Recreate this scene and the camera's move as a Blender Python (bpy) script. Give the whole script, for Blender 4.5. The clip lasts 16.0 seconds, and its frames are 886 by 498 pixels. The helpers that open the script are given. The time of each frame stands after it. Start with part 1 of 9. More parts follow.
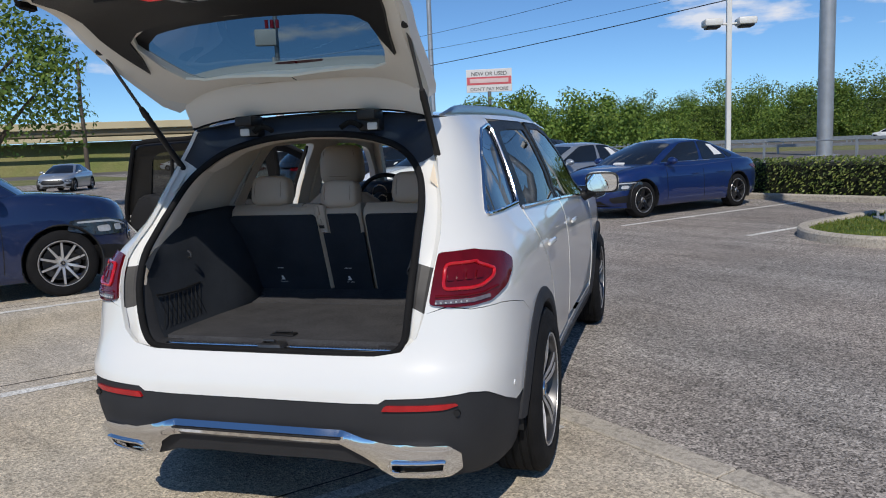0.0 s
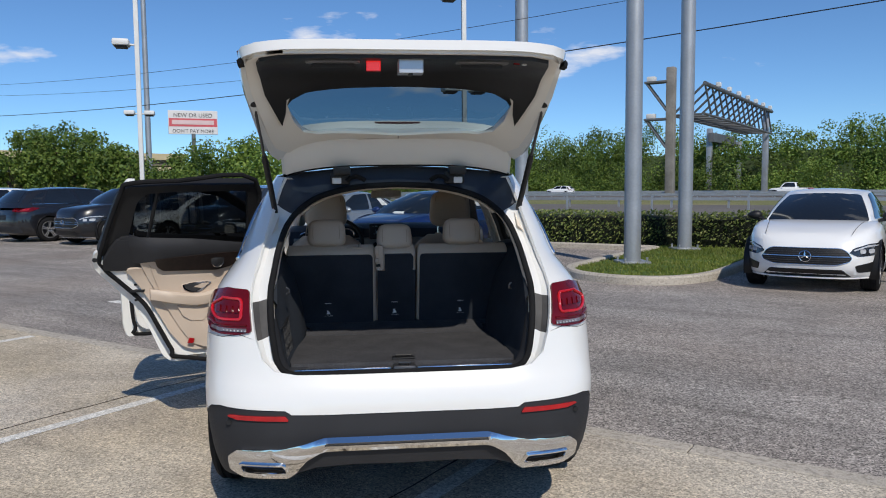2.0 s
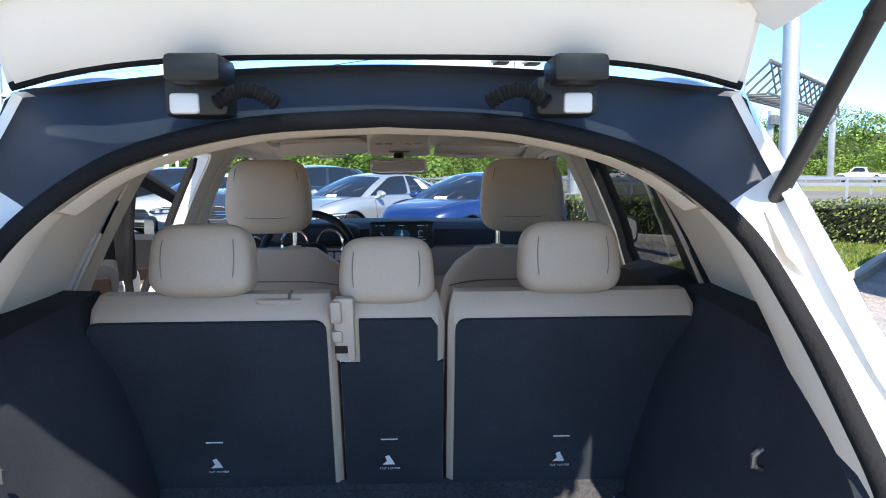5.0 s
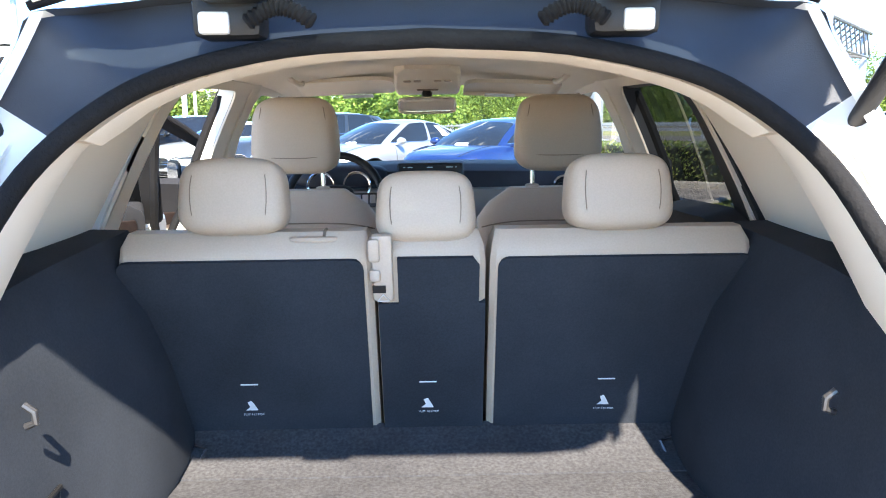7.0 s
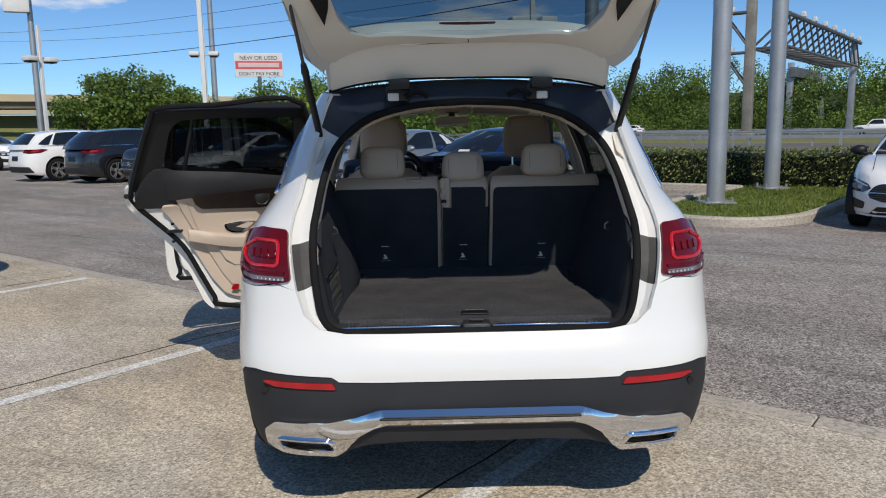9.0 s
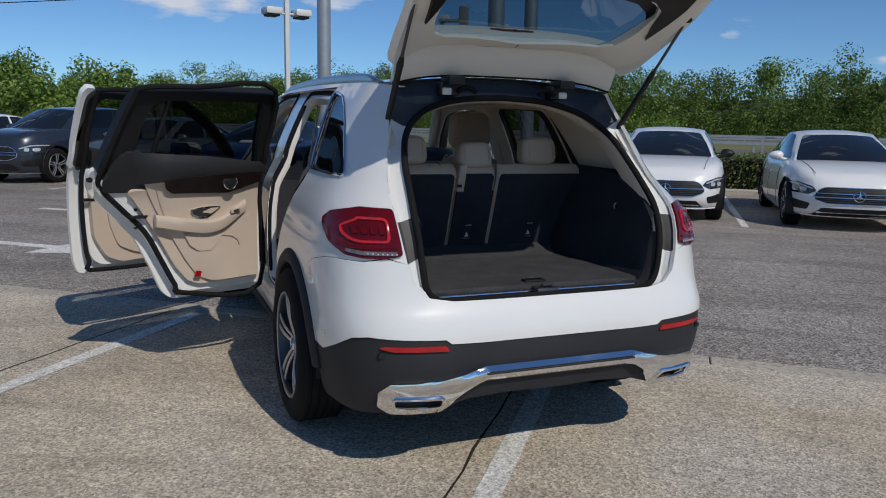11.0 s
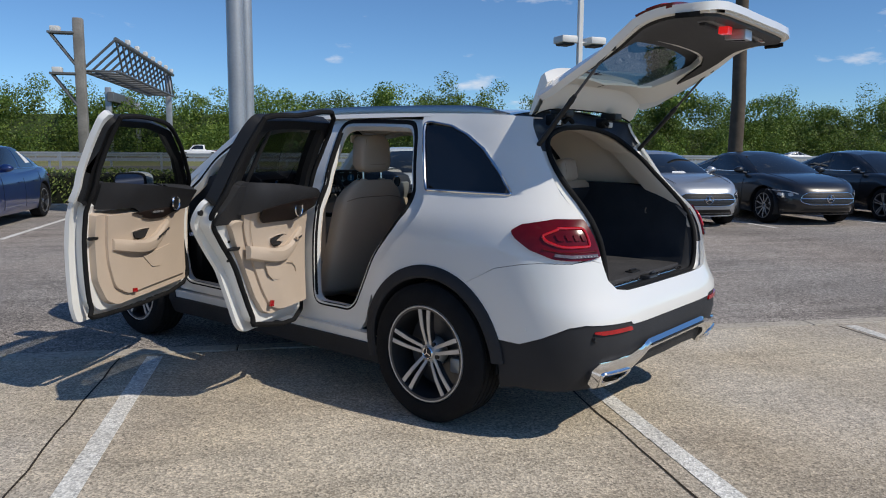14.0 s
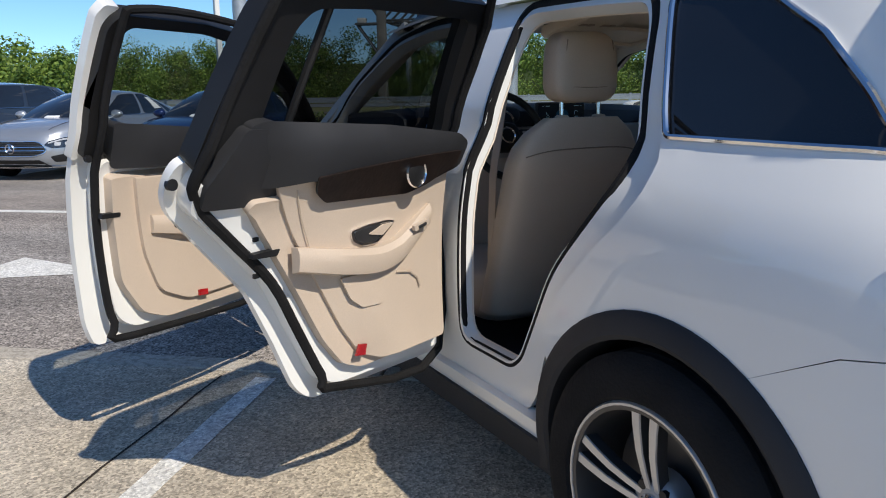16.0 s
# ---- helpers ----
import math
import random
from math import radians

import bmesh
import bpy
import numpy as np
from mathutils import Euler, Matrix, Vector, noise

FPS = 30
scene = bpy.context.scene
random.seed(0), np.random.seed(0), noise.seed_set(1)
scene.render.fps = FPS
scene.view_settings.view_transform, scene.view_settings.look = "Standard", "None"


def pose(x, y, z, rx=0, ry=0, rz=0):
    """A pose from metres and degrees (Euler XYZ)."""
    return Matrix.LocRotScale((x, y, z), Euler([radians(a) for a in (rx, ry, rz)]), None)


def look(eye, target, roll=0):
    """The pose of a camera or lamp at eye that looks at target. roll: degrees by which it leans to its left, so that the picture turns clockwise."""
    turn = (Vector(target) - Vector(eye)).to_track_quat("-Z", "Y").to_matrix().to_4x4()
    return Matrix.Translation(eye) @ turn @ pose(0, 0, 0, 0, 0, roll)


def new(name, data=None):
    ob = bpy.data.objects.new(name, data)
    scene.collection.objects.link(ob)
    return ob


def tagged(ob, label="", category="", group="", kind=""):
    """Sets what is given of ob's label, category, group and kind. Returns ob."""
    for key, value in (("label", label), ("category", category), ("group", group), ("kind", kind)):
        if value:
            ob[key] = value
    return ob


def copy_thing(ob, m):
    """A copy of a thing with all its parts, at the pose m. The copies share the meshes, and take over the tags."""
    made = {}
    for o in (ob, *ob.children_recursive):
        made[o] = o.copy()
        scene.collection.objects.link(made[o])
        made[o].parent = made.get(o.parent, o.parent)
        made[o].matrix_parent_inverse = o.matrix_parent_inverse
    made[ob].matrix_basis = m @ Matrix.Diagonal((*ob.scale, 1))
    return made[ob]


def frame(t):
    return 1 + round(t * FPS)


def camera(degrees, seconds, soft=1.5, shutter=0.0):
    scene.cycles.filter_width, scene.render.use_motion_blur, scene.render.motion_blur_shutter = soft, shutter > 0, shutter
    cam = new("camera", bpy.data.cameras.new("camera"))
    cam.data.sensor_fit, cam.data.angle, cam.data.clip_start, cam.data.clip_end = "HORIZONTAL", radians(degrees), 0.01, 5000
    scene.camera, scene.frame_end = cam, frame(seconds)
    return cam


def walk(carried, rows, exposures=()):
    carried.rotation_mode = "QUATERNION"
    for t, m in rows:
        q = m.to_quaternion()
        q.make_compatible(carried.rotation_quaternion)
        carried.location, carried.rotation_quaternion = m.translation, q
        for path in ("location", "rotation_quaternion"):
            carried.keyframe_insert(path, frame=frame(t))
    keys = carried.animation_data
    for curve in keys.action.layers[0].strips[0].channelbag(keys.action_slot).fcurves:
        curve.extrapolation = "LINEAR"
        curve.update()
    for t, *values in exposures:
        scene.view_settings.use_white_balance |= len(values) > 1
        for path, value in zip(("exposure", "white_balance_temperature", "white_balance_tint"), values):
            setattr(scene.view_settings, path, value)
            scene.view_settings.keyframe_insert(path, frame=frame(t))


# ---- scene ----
cam = camera(60.8, 16.0, 1.05)
PATH = [
    (0, (1.426, -2.357, 1.449), (0.862, -0.457, 1.184), -2.4),
    (0.5, (0.891, -2.617, 1.478), (0.535, -0.655, 1.317), -1.8),
    (1, (0.391, -2.793, 1.492), (0.327, -0.801, 1.321), -1.1),
    (1.5, (0.032, -2.911, 1.509), (0.177, -0.924, 1.338), -0.9),
    (2, (-0.162, -3.112, 1.512), (0.043, -1.129, 1.35), -0.5),
    (2.5, (-0.201, -3.159, 1.509), (0.023, -1.176, 1.369), -0.2),
    (3, (-0.15, -2.88, 1.489), (0.056, -0.895, 1.365), -0.3),
    (3.2, (-0.11, -2.666, 1.497), (0.065, -0.678, 1.373), -0.1),
    (5.5, (0.042, -0.204, 1.44), (0.106, 1.777, 1.173), -0.6),
    (6, (0.012, -0.019, 1.461), (0.048, 1.953, 1.131), -0.9),
    (6.5, (-0.011, -0.139, 1.444), (0.008, 1.833, 1.108), -0.7),
    (7, (0.001, -0.535, 1.415), (0.031, 1.436, 1.079), -0.7),
    (7.5, (0.009, -1.1, 1.42), (0.004, 0.872, 1.088), -0.8),
    (8, (-0.008, -1.669, 1.414), (-0.007, 0.304, 1.089), -1.0),
    (10.3, (-0.842, -2.835, 1.429), (-0.519, -0.885, 1.128), 0.8),
    (10.5, (-1.023, -2.781, 1.415), (-0.587, -0.857, 1.087), 1.2),
    (11, (-1.575, -2.564, 1.407), (-0.821, -0.74, 1.081), 1.2),
    (11.5, (-2.155, -2.347, 1.419), (-1.146, -0.65, 1.097), 1.0),
    (12, (-2.678, -2.072, 1.408), (-1.456, -0.519, 1.096), 0.8),
    (12.5, (-3.146, -1.768, 1.436), (-1.749, -0.363, 1.158), 0.7),
    (13, (-3.57, -1.598, 1.438), (-2.113, -0.254, 1.171), 0.2),
    (13.5, (-3.822, -1.644, 1.414), (-2.314, -0.356, 1.154), 0.1),
    (14, (-3.775, -1.559, 1.401), (-2.246, -0.297, 1.14), 0.4),
    (14.5, (-3.42, -1.253, 1.402), (-1.921, 0.044, 1.137), 0.5),
    (15, (-2.987, -0.902, 1.384), (-1.603, 0.516, 1.11), -0.3),
    (15.5, (-2.541, -0.543, 1.34), (-1.316, 1.009, 1.036), -0.5),
    (16, (-2.059, -0.236, 1.294), (-1.115, 1.481, 0.891), -0.8),
]
EXPOSURES = [(0.0, 0.06, 6700, 10), (0.8, 0.14, 6700, 10), (1.6, 0.14, 6700, 10), (3.2, 0.10, 6700, 10), (5.0, 2.0, 6700, 10), (5.5, 2.5, 6900, 12), (6.0, 2.95, 7500, 14), (6.5, 2.95, 7400, 14), (7.0, 3.0, 7100, 11),
             (7.5, 1.8, 7800, 10), (8.0, 0.6, 8000, 14), (8.2, 0.45, 7600, 10), (10.3, -0.18, 6700, 10), (11.0, -0.26, 6600, 10), (11.5, -0.23, 6700, 12), (12.0, -0.20, 6650, 10), (12.5, 0.08, 6700, 10), (13.5, 0.08, 6800, 10), (15.0, 0.27, 6850, 10), (15.5, 0.40, 7150, 11), (16.0, 0.52, 6900, 10)]
walk(cam, [(t, look(eye, target, roll)) for t, eye, target, roll in PATH], EXPOSURES)

# ---- world, sun ----
SUN_DIR = Vector((0.195, -1.0, 1.0)).normalized()
SUN_ELEV = math.asin(SUN_DIR.z)
SUN_AZ = math.atan2(SUN_DIR.x, SUN_DIR.y)      # clockwise from +y

world = bpy.data.worlds.new("world")
scene.world = world
world.use_nodes = True
wn, wl = world.node_tree.nodes, world.node_tree.links
wn.clear()
w_out = wn.new("ShaderNodeOutputWorld")
w_bg = wn.new("ShaderNodeBackground")
w_sky = wn.new("ShaderNodeTexSky")
w_sky.sky_type = "NISHITA"
w_sky.sun_disc = False
w_sky.sun_elevation = SUN_ELEV
w_sky.sun_rotation = SUN_AZ
w_sky.altitude = 20.0
w_sky.air_density = 0.7
w_sky.dust_density = 0.05
w_sky.ozone_density = 3.2
w_co = wn.new("ShaderNodeTexCoord")
w_map = wn.new("ShaderNodeMapping")
w_map.inputs["Scale"].default_value = (1.0, 1.0, 3.4)
w_noise = wn.new("ShaderNodeTexNoise")
w_noise.inputs["Scale"].default_value = 4.6
w_noise.inputs["Detail"].default_value = 8.0
w_noise.inputs["Roughness"].default_value = 0.55
w_ramp = wn.new("ShaderNodeValToRGB")
w_ramp.color_ramp.elements[0].position = 0.625
w_ramp.color_ramp.elements[0].color = (0, 0, 0, 1)
w_ramp.color_ramp.elements[1].position = 0.71
w_ramp.color_ramp.elements[1].color = (0.85, 0.85, 0.85, 1)
w_mix = wn.new("ShaderNodeMixRGB")
w_mix.inputs[2].default_value = (7.0, 7.2, 7.8, 1)
wl.new(w_co.outputs["Generated"], w_map.inputs["Vector"])
wl.new(w_map.outputs["Vector"], w_noise.inputs["Vector"])
wl.new(w_noise.outputs["Fac"], w_ramp.inputs["Fac"])
wl.new(w_ramp.outputs["Color"], w_mix.inputs[0])
w_tint = wn.new("ShaderNodeMixRGB")
w_tint.blend_type = "MULTIPLY"
w_tint.inputs[0].default_value = 1.0
w_tint.inputs[2].default_value = (0.60, 0.84, 1.03, 1)
wl.new(w_sky.outputs["Color"], w_tint.inputs[1])
wl.new(w_tint.outputs["Color"], w_mix.inputs[1])
wl.new(w_mix.outputs["Color"], w_bg.inputs["Color"])
w_bg.inputs["Strength"].default_value = 0.108
wl.new(w_bg.outputs["Background"], w_out.inputs["Surface"])

sun_data = bpy.data.lights.new("sun", "SUN")
sun_data.energy = 3.1
sun_data.angle = radians(0.53)
sun_data.color = (1.0, 0.95, 0.87)
sun = new("sun", sun_data)
sun.matrix_world = look(SUN_DIR * 50, (0, 0, 0))
scene.view_settings.exposure = 0.0


# ---- materials ----
def mat(name, color, rough=0.6, metal=0.0, var=0.0, scale=8.0, bump=0.0, bscale=60.0, coat=0.0, spec=0.5, var_color=None,
        fine=0.0, fscale=200.0, alpha=1.0, trans=0.0, ior=1.45, emit=None, emit_strength=0.0):
    """A principled material with colour variation at two scales and a fine relief."""
    m = bpy.data.materials.new(name)
    m.use_nodes = True
    nt = m.node_tree
    n, l = nt.nodes, nt.links
    b = n["Principled BSDF"]
    b.inputs["Roughness"].default_value = rough
    b.inputs["Metallic"].default_value = metal
    b.inputs["Specular IOR Level"].default_value = spec
    b.inputs["Coat Weight"].default_value = coat
    b.inputs["Coat Roughness"].default_value = 0.03
    b.inputs["Transmission Weight"].default_value = trans
    b.inputs["IOR"].default_value = ior
    b.inputs["Alpha"].default_value = alpha
    b.inputs["Base Color"].default_value = (*color, 1)
    if emit:
        b.inputs["Emission Color"].default_value = (*emit, 1)
        b.inputs["Emission Strength"].default_value = emit_strength
    co = n.new("ShaderNodeTexCoord")
    last = None
    if var > 0:
        t = n.new("ShaderNodeTexNoise")
        t.inputs["Scale"].default_value = scale
        t.inputs["Detail"].default_value = 6
        l.new(co.outputs["Object"], t.inputs["Vector"])
        r = n.new("ShaderNodeMapRange")
        r.inputs["From Min"].default_value = 0.3
        r.inputs["From Max"].default_value = 0.7
        l.new(t.outputs["Fac"], r.inputs["Value"])
        mx = n.new("ShaderNodeMixRGB")
        vc = var_color or tuple(c * (1 - var) for c in color)
        mx.inputs[1].default_value = (*color, 1)
        mx.inputs[2].default_value = (*vc, 1)
        l.new(r.outputs["Result"], mx.inputs[0])
        last = mx.outputs["Color"]
    if fine > 0:
        t2 = n.new("ShaderNodeTexNoise")
        t2.inputs["Scale"].default_value = fscale
        t2.inputs["Detail"].default_value = 3
        l.new(co.outputs["Object"], t2.inputs["Vector"])
        r2 = n.new("ShaderNodeMapRange")
        r2.inputs["From Min"].default_value = 0.3
        r2.inputs["From Max"].default_value = 0.7
        r2.inputs["To Min"].default_value = 1 - fine
        r2.inputs["To Max"].default_value = 1 + fine
        l.new(t2.outputs["Fac"], r2.inputs["Value"])
        mu = n.new("ShaderNodeMixRGB")
        mu.blend_type = "MULTIPLY"
        mu.inputs[0].default_value = 1.0
        if last:
            l.new(last, mu.inputs[1])
        else:
            mu.inputs[1].default_value = (*color, 1)
        l.new(r2.outputs["Result"], mu.inputs[2])
        last = mu.outputs["Color"]
    if last:
        l.new(last, b.inputs["Base Color"])
    if bump > 0:
        t3 = n.new("ShaderNodeTexNoise")
        t3.inputs["Scale"].default_value = bscale
        t3.inputs["Detail"].default_value = 4
        l.new(co.outputs["Object"], t3.inputs["Vector"])
        bp = n.new("ShaderNodeBump")
        bp.inputs["Strength"].default_value = bump
        bp.inputs["Distance"].default_value = 0.01
        l.new(t3.outputs["Fac"], bp.inputs["Height"])
        l.new(bp.outputs["Normal"], b.inputs["Normal"])
    return m


def glass_mat(name, tint, rough=0.0):
    """Thin car glass: tinted see-through with a clear reflection."""
    m = bpy.data.materials.new(name)
    m.use_nodes = True
    n, l = m.node_tree.nodes, m.node_tree.links
    n.clear()
    out = n.new("ShaderNodeOutputMaterial")
    tr = n.new("ShaderNodeBsdfTransparent")
    tr.inputs["Color"].default_value = (*tint, 1)
    gl = n.new("ShaderNodeBsdfGlossy")
    gl.inputs["Roughness"].default_value = rough
    fr = n.new("ShaderNodeLayerWeight")
    fr.inputs["Blend"].default_value = 0.5
    pw = n.new("ShaderNodeMath")
    pw.operation = "POWER"
    pw.inputs[1].default_value = 4.0
    l.new(fr.outputs["Facing"], pw.inputs[0])
    ml = n.new("ShaderNodeMath")
    ml.operation = "MULTIPLY_ADD"
    ml.inputs[1].default_value = 0.75
    ml.inputs[2].default_value = 0.05
    l.new(pw.outputs[0], ml.inputs[0])
    mx = n.new("ShaderNodeMixShader")
    l.new(ml.outputs[0], mx.inputs["Fac"])
    l.new(tr.outputs["BSDF"], mx.inputs[1])
    l.new(gl.outputs["BSDF"], mx.inputs[2])
    l.new(mx.outputs["Shader"], out.inputs["Surface"])
    return m


M_WHITE = mat("white paint", (0.77, 0.77, 0.75), 0.30, coat=1.0, var=0.02, scale=2)
M_DPLAST = mat("dark grey plastic", (0.028, 0.029, 0.033), 0.66, spec=0.4, var=0.25, scale=5, bump=0.15, bscale=500)
M_BLACK = mat("black plastic", (0.012, 0.012, 0.013), 0.5, var=0.3, scale=6, bump=0.1, bscale=400)
M_RUBBER = mat("black rubber", (0.012, 0.012, 0.013), 0.85, spec=0.25, var=0.4, scale=10, bump=0.3, bscale=120)
M_CHROME = mat("chrome", (0.82, 0.82, 0.83), 0.07, 1.0, var=0.05, scale=6)
M_ALLOY = mat("machined alloy", (0.60, 0.60, 0.61), 0.34, 0.65, var=0.12, scale=12)
M_GUNMETAL = mat("dark alloy paint", (0.10, 0.10, 0.105), 0.35, 0.7, var=0.2, scale=10)
M_BEIGE = mat("beige leather", (0.55, 0.45, 0.36), 0.50, var=0.07, scale=5, bump=0.06, bscale=420, fine=0.04, fscale=300)
M_GREIGE = mat("seat leather", (0.49, 0.395, 0.305), 0.5, var=0.08, scale=4, bump=0.06, bscale=420, fine=0.04, fscale=300)
M_SEAM = mat("brown stitched seam", (0.23, 0.175, 0.125), 0.7, var=0.2, scale=60)
M_TRIM = mat("beige plastic trim", (0.78, 0.69, 0.575), 0.55, var=0.05, scale=3, bump=0.12, bscale=500)
M_HEADLINER = mat("beige headliner", (0.84, 0.755, 0.64), 0.85, var=0.06, scale=4, fine=0.06, fscale=400)
M_CARPET = mat("dark carpet", (0.034, 0.040, 0.050), 0.95, var=0.35, scale=5, bump=0.15, bscale=600, fine=0.12, fscale=260, spec=0.2)
M_RED = mat("red lens", (0.42, 0.008, 0.012), 0.12, coat=0.6, var=0.35, scale=20)
M_REDDARK = mat("dark red lens", (0.13, 0.003, 0.006), 0.14, coat=0.3, spec=0.35, var=0.3, scale=15)
M_REDLIT = mat("bright red lens", (0.62, 0.012, 0.020), 0.15, coat=0.8, var=0.3, scale=30)
M_WARN = mat("lit red lamp", (0.6, 0.015, 0.02), 0.2, coat=0.5, emit=(1.0, 0.03, 0.03), emit_strength=0.45)
M_CLEAR = mat("clear lens", (0.55, 0.56, 0.58), 0.1, coat=1.0, var=0.3, scale=30)
M_WOOD = mat("dark open pore wood", (0.022, 0.014, 0.012), 0.4, var=0.5, scale=14, bump=0.1, bscale=90, fine=0.3, fscale=60)
M_SCREEN = mat("dark screen", (0.01, 0.012, 0.018), 0.12, emit=(0.01, 0.04, 0.10), emit_strength=0.008)
M_HINGE = mat("grey hinge paint", (0.22, 0.22, 0.23), 0.5, var=0.2, scale=8)
M_DASH = mat("dark blue grey dashboard", (0.022, 0.028, 0.042), 0.6, var=0.2, scale=5, bump=0.15, bscale=400)
M_ALLOYTRIM = mat("silver trim", (0.42, 0.42, 0.41), 0.4, 0.5, var=0.1, scale=6)
M_SCREENICON = mat("display icon", (0.3, 0.5, 0.6), 0.4, emit=(0.4, 0.75, 1.0), emit_strength=0.035)
M_SCREENGLOW = mat("display glow", (0.01, 0.05, 0.10), 0.2, emit=(0.02, 0.22, 0.55), emit_strength=0.02)
M_TINT = glass_mat("dark tinted glass", (0.17, 0.22, 0.245))
M_TINT_DOOR = glass_mat("dark tinted door glass", (0.14, 0.15, 0.155))
M_DOORGLASS = glass_mat("lightly tinted door glass", (0.44, 0.47, 0.46))
M_DARKPANE = mat("privacy glass", (0.010, 0.011, 0.013), 0.03, spec=0.6, coat=0.5, var=0.3, scale=2)
M_CLEARGLASS = glass_mat("clear glass", (0.86, 0.90, 0.87))
M_MIRROR = mat("mirror", (0.85, 0.87, 0.9), 0.01, 1.0)
M_LINEWHITE = mat("white print", (0.72, 0.73, 0.74), 0.6)

M_STEEL = mat("galvanised steel", (0.44, 0.46, 0.48), 0.45, 0.55, var=0.22, scale=1.4, fine=0.06, fscale=30)
M_POLEWHITE = mat("white painted steel", (0.74, 0.74, 0.72), 0.45, var=0.15, scale=1.5)
M_GANTRY = mat("grey gantry steel", (0.17, 0.18, 0.19), 0.6, 0.3, var=0.3, scale=0.8)
M_TIMBER = mat("weathered timber", (0.115, 0.09, 0.068), 0.9, var=0.4, scale=3, bump=0.5, bscale=30)


def ground_mat(name, base, dark, spot, fine, scale_big, scale_fine, rough=0.9, bump=0.5, pits=0.0, pit_scale=60.0, warm=None, streaks=0.0):
    """Paved ground: aggregate grain, blotches and darker stains."""
    m = bpy.data.materials.new(name)
    m.use_nodes = True
    n, l = m.node_tree.nodes, m.node_tree.links
    b = n["Principled BSDF"]
    b.inputs["Roughness"].default_value = rough
    b.inputs["Specular IOR Level"].default_value = 0.3
    co = n.new("ShaderNodeTexCoord")

    def tex(kind, scale, detail=5):
        t = n.new(kind)
        t.inputs["Scale"].default_value = scale
        if kind == "ShaderNodeTexNoise":
            t.inputs["Detail"].default_value = detail
        l.new(co.outputs["Object"], t.inputs["Vector"])
        return t

    def mixrgb(kind, fac, a, c):
        x = n.new("ShaderNodeMixRGB")
        x.blend_type = kind
        for i, v in ((0, fac), (1, a), (2, c)):
            if hasattr(v, "node"):
                l.new(v, x.inputs[i])
            elif isinstance(v, tuple):
                x.inputs[i].default_value = (*v, 1)
            else:
                x.inputs[i].default_value = v
        return x.outputs["Color"]

    def rng(sock, a, c, d=0.0, e=1.0):
        r = n.new("ShaderNodeMapRange")
        for k, v in (("From Min", a), ("From Max", c), ("To Min", d), ("To Max", e)):
            r.inputs[k].default_value = v
        l.new(sock, r.inputs["Value"])
        return r.outputs["Result"]

    big = tex("ShaderNodeTexNoise", scale_big, 8)
    col = mixrgb("MIX", rng(big.outputs["Fac"], 0.35, 0.68), base, dark)
    stain = tex("ShaderNodeTexNoise", scale_big * 0.37, 4)
    col = mixrgb("MIX", rng(stain.outputs["Fac"], 0.55, 0.75, 0.0, 0.6), col, spot)
    agg = tex("ShaderNodeTexVoronoi", scale_fine)
    grain = rng(agg.outputs["Color"], 0.0, 1.0, 1 - fine, 1 + fine)
    col = mixrgb("MULTIPLY", 1.0, col, grain)
    mid = tex("ShaderNodeTexNoise", scale_fine * 0.22, 3)
    col = mixrgb("MULTIPLY", 1.0, col, rng(mid.outputs["Fac"], 0.3, 0.7, 1 - fine * 0.28, 1 + fine * 0.28))
    if warm:
        hue = tex("ShaderNodeTexNoise", scale_big * 0.6, 6)
        col = mixrgb("MULTIPLY", rng(hue.outputs["Color"], 0.42, 0.62, 0.0, 1.0), col, warm)
        streak = tex("ShaderNodeTexNoise", scale_big * 4.0, 8)
        col = mixrgb("MULTIPLY", 1.0, col, rng(streak.outputs["Fac"], 0.35, 0.65, 0.90, 1.10))
    if streaks:
        mp = n.new("ShaderNodeMapping")
        mp.inputs["Scale"].default_value = (0.22, 1.5, 1.0)
        l.new(co.outputs["Object"], mp.inputs["Vector"])
        st = n.new("ShaderNodeTexNoise")
        st.inputs["Scale"].default_value = 1.0
        st.inputs["Detail"].default_value = 9
        st.inputs["Roughness"].default_value = 0.68
        st.inputs["Distortion"].default_value = 0.6
        l.new(mp.outputs["Vector"], st.inputs["Vector"])
        col = mixrgb("MULTIPLY", 1.0, col, rng(st.outputs["Fac"], 0.40, 0.56, 1 - streaks, 1.05))
        thin = n.new("ShaderNodeTexNoise")
        thin.inputs["Scale"].default_value = 2.3
        thin.inputs["Detail"].default_value = 4
        thin.inputs["Distortion"].default_value = 1.2
        l.new(mp.outputs["Vector"], thin.inputs["Vector"])
        col = mixrgb("MULTIPLY", 1.0, col, rng(thin.outputs["Fac"], 0.34, 0.38, 1 - streaks * 0.9, 1.0))
    if pits:
        pit = tex("ShaderNodeTexNoise", pit_scale, 2)
        col = mixrgb("MULTIPLY", 1.0, col, rng(pit.outputs["Fac"], 0.36, 0.50, 1 - pits, 1.04))
    l.new(col, b.inputs["Base Color"])
    bp = n.new("ShaderNodeBump")
    bp.inputs["Strength"].default_value = bump
    bp.inputs["Distance"].default_value = 0.006
    l.new(agg.outputs["Distance"], bp.inputs["Height"])
    l.new(bp.outputs["Normal"], b.inputs["Normal"])
    return m


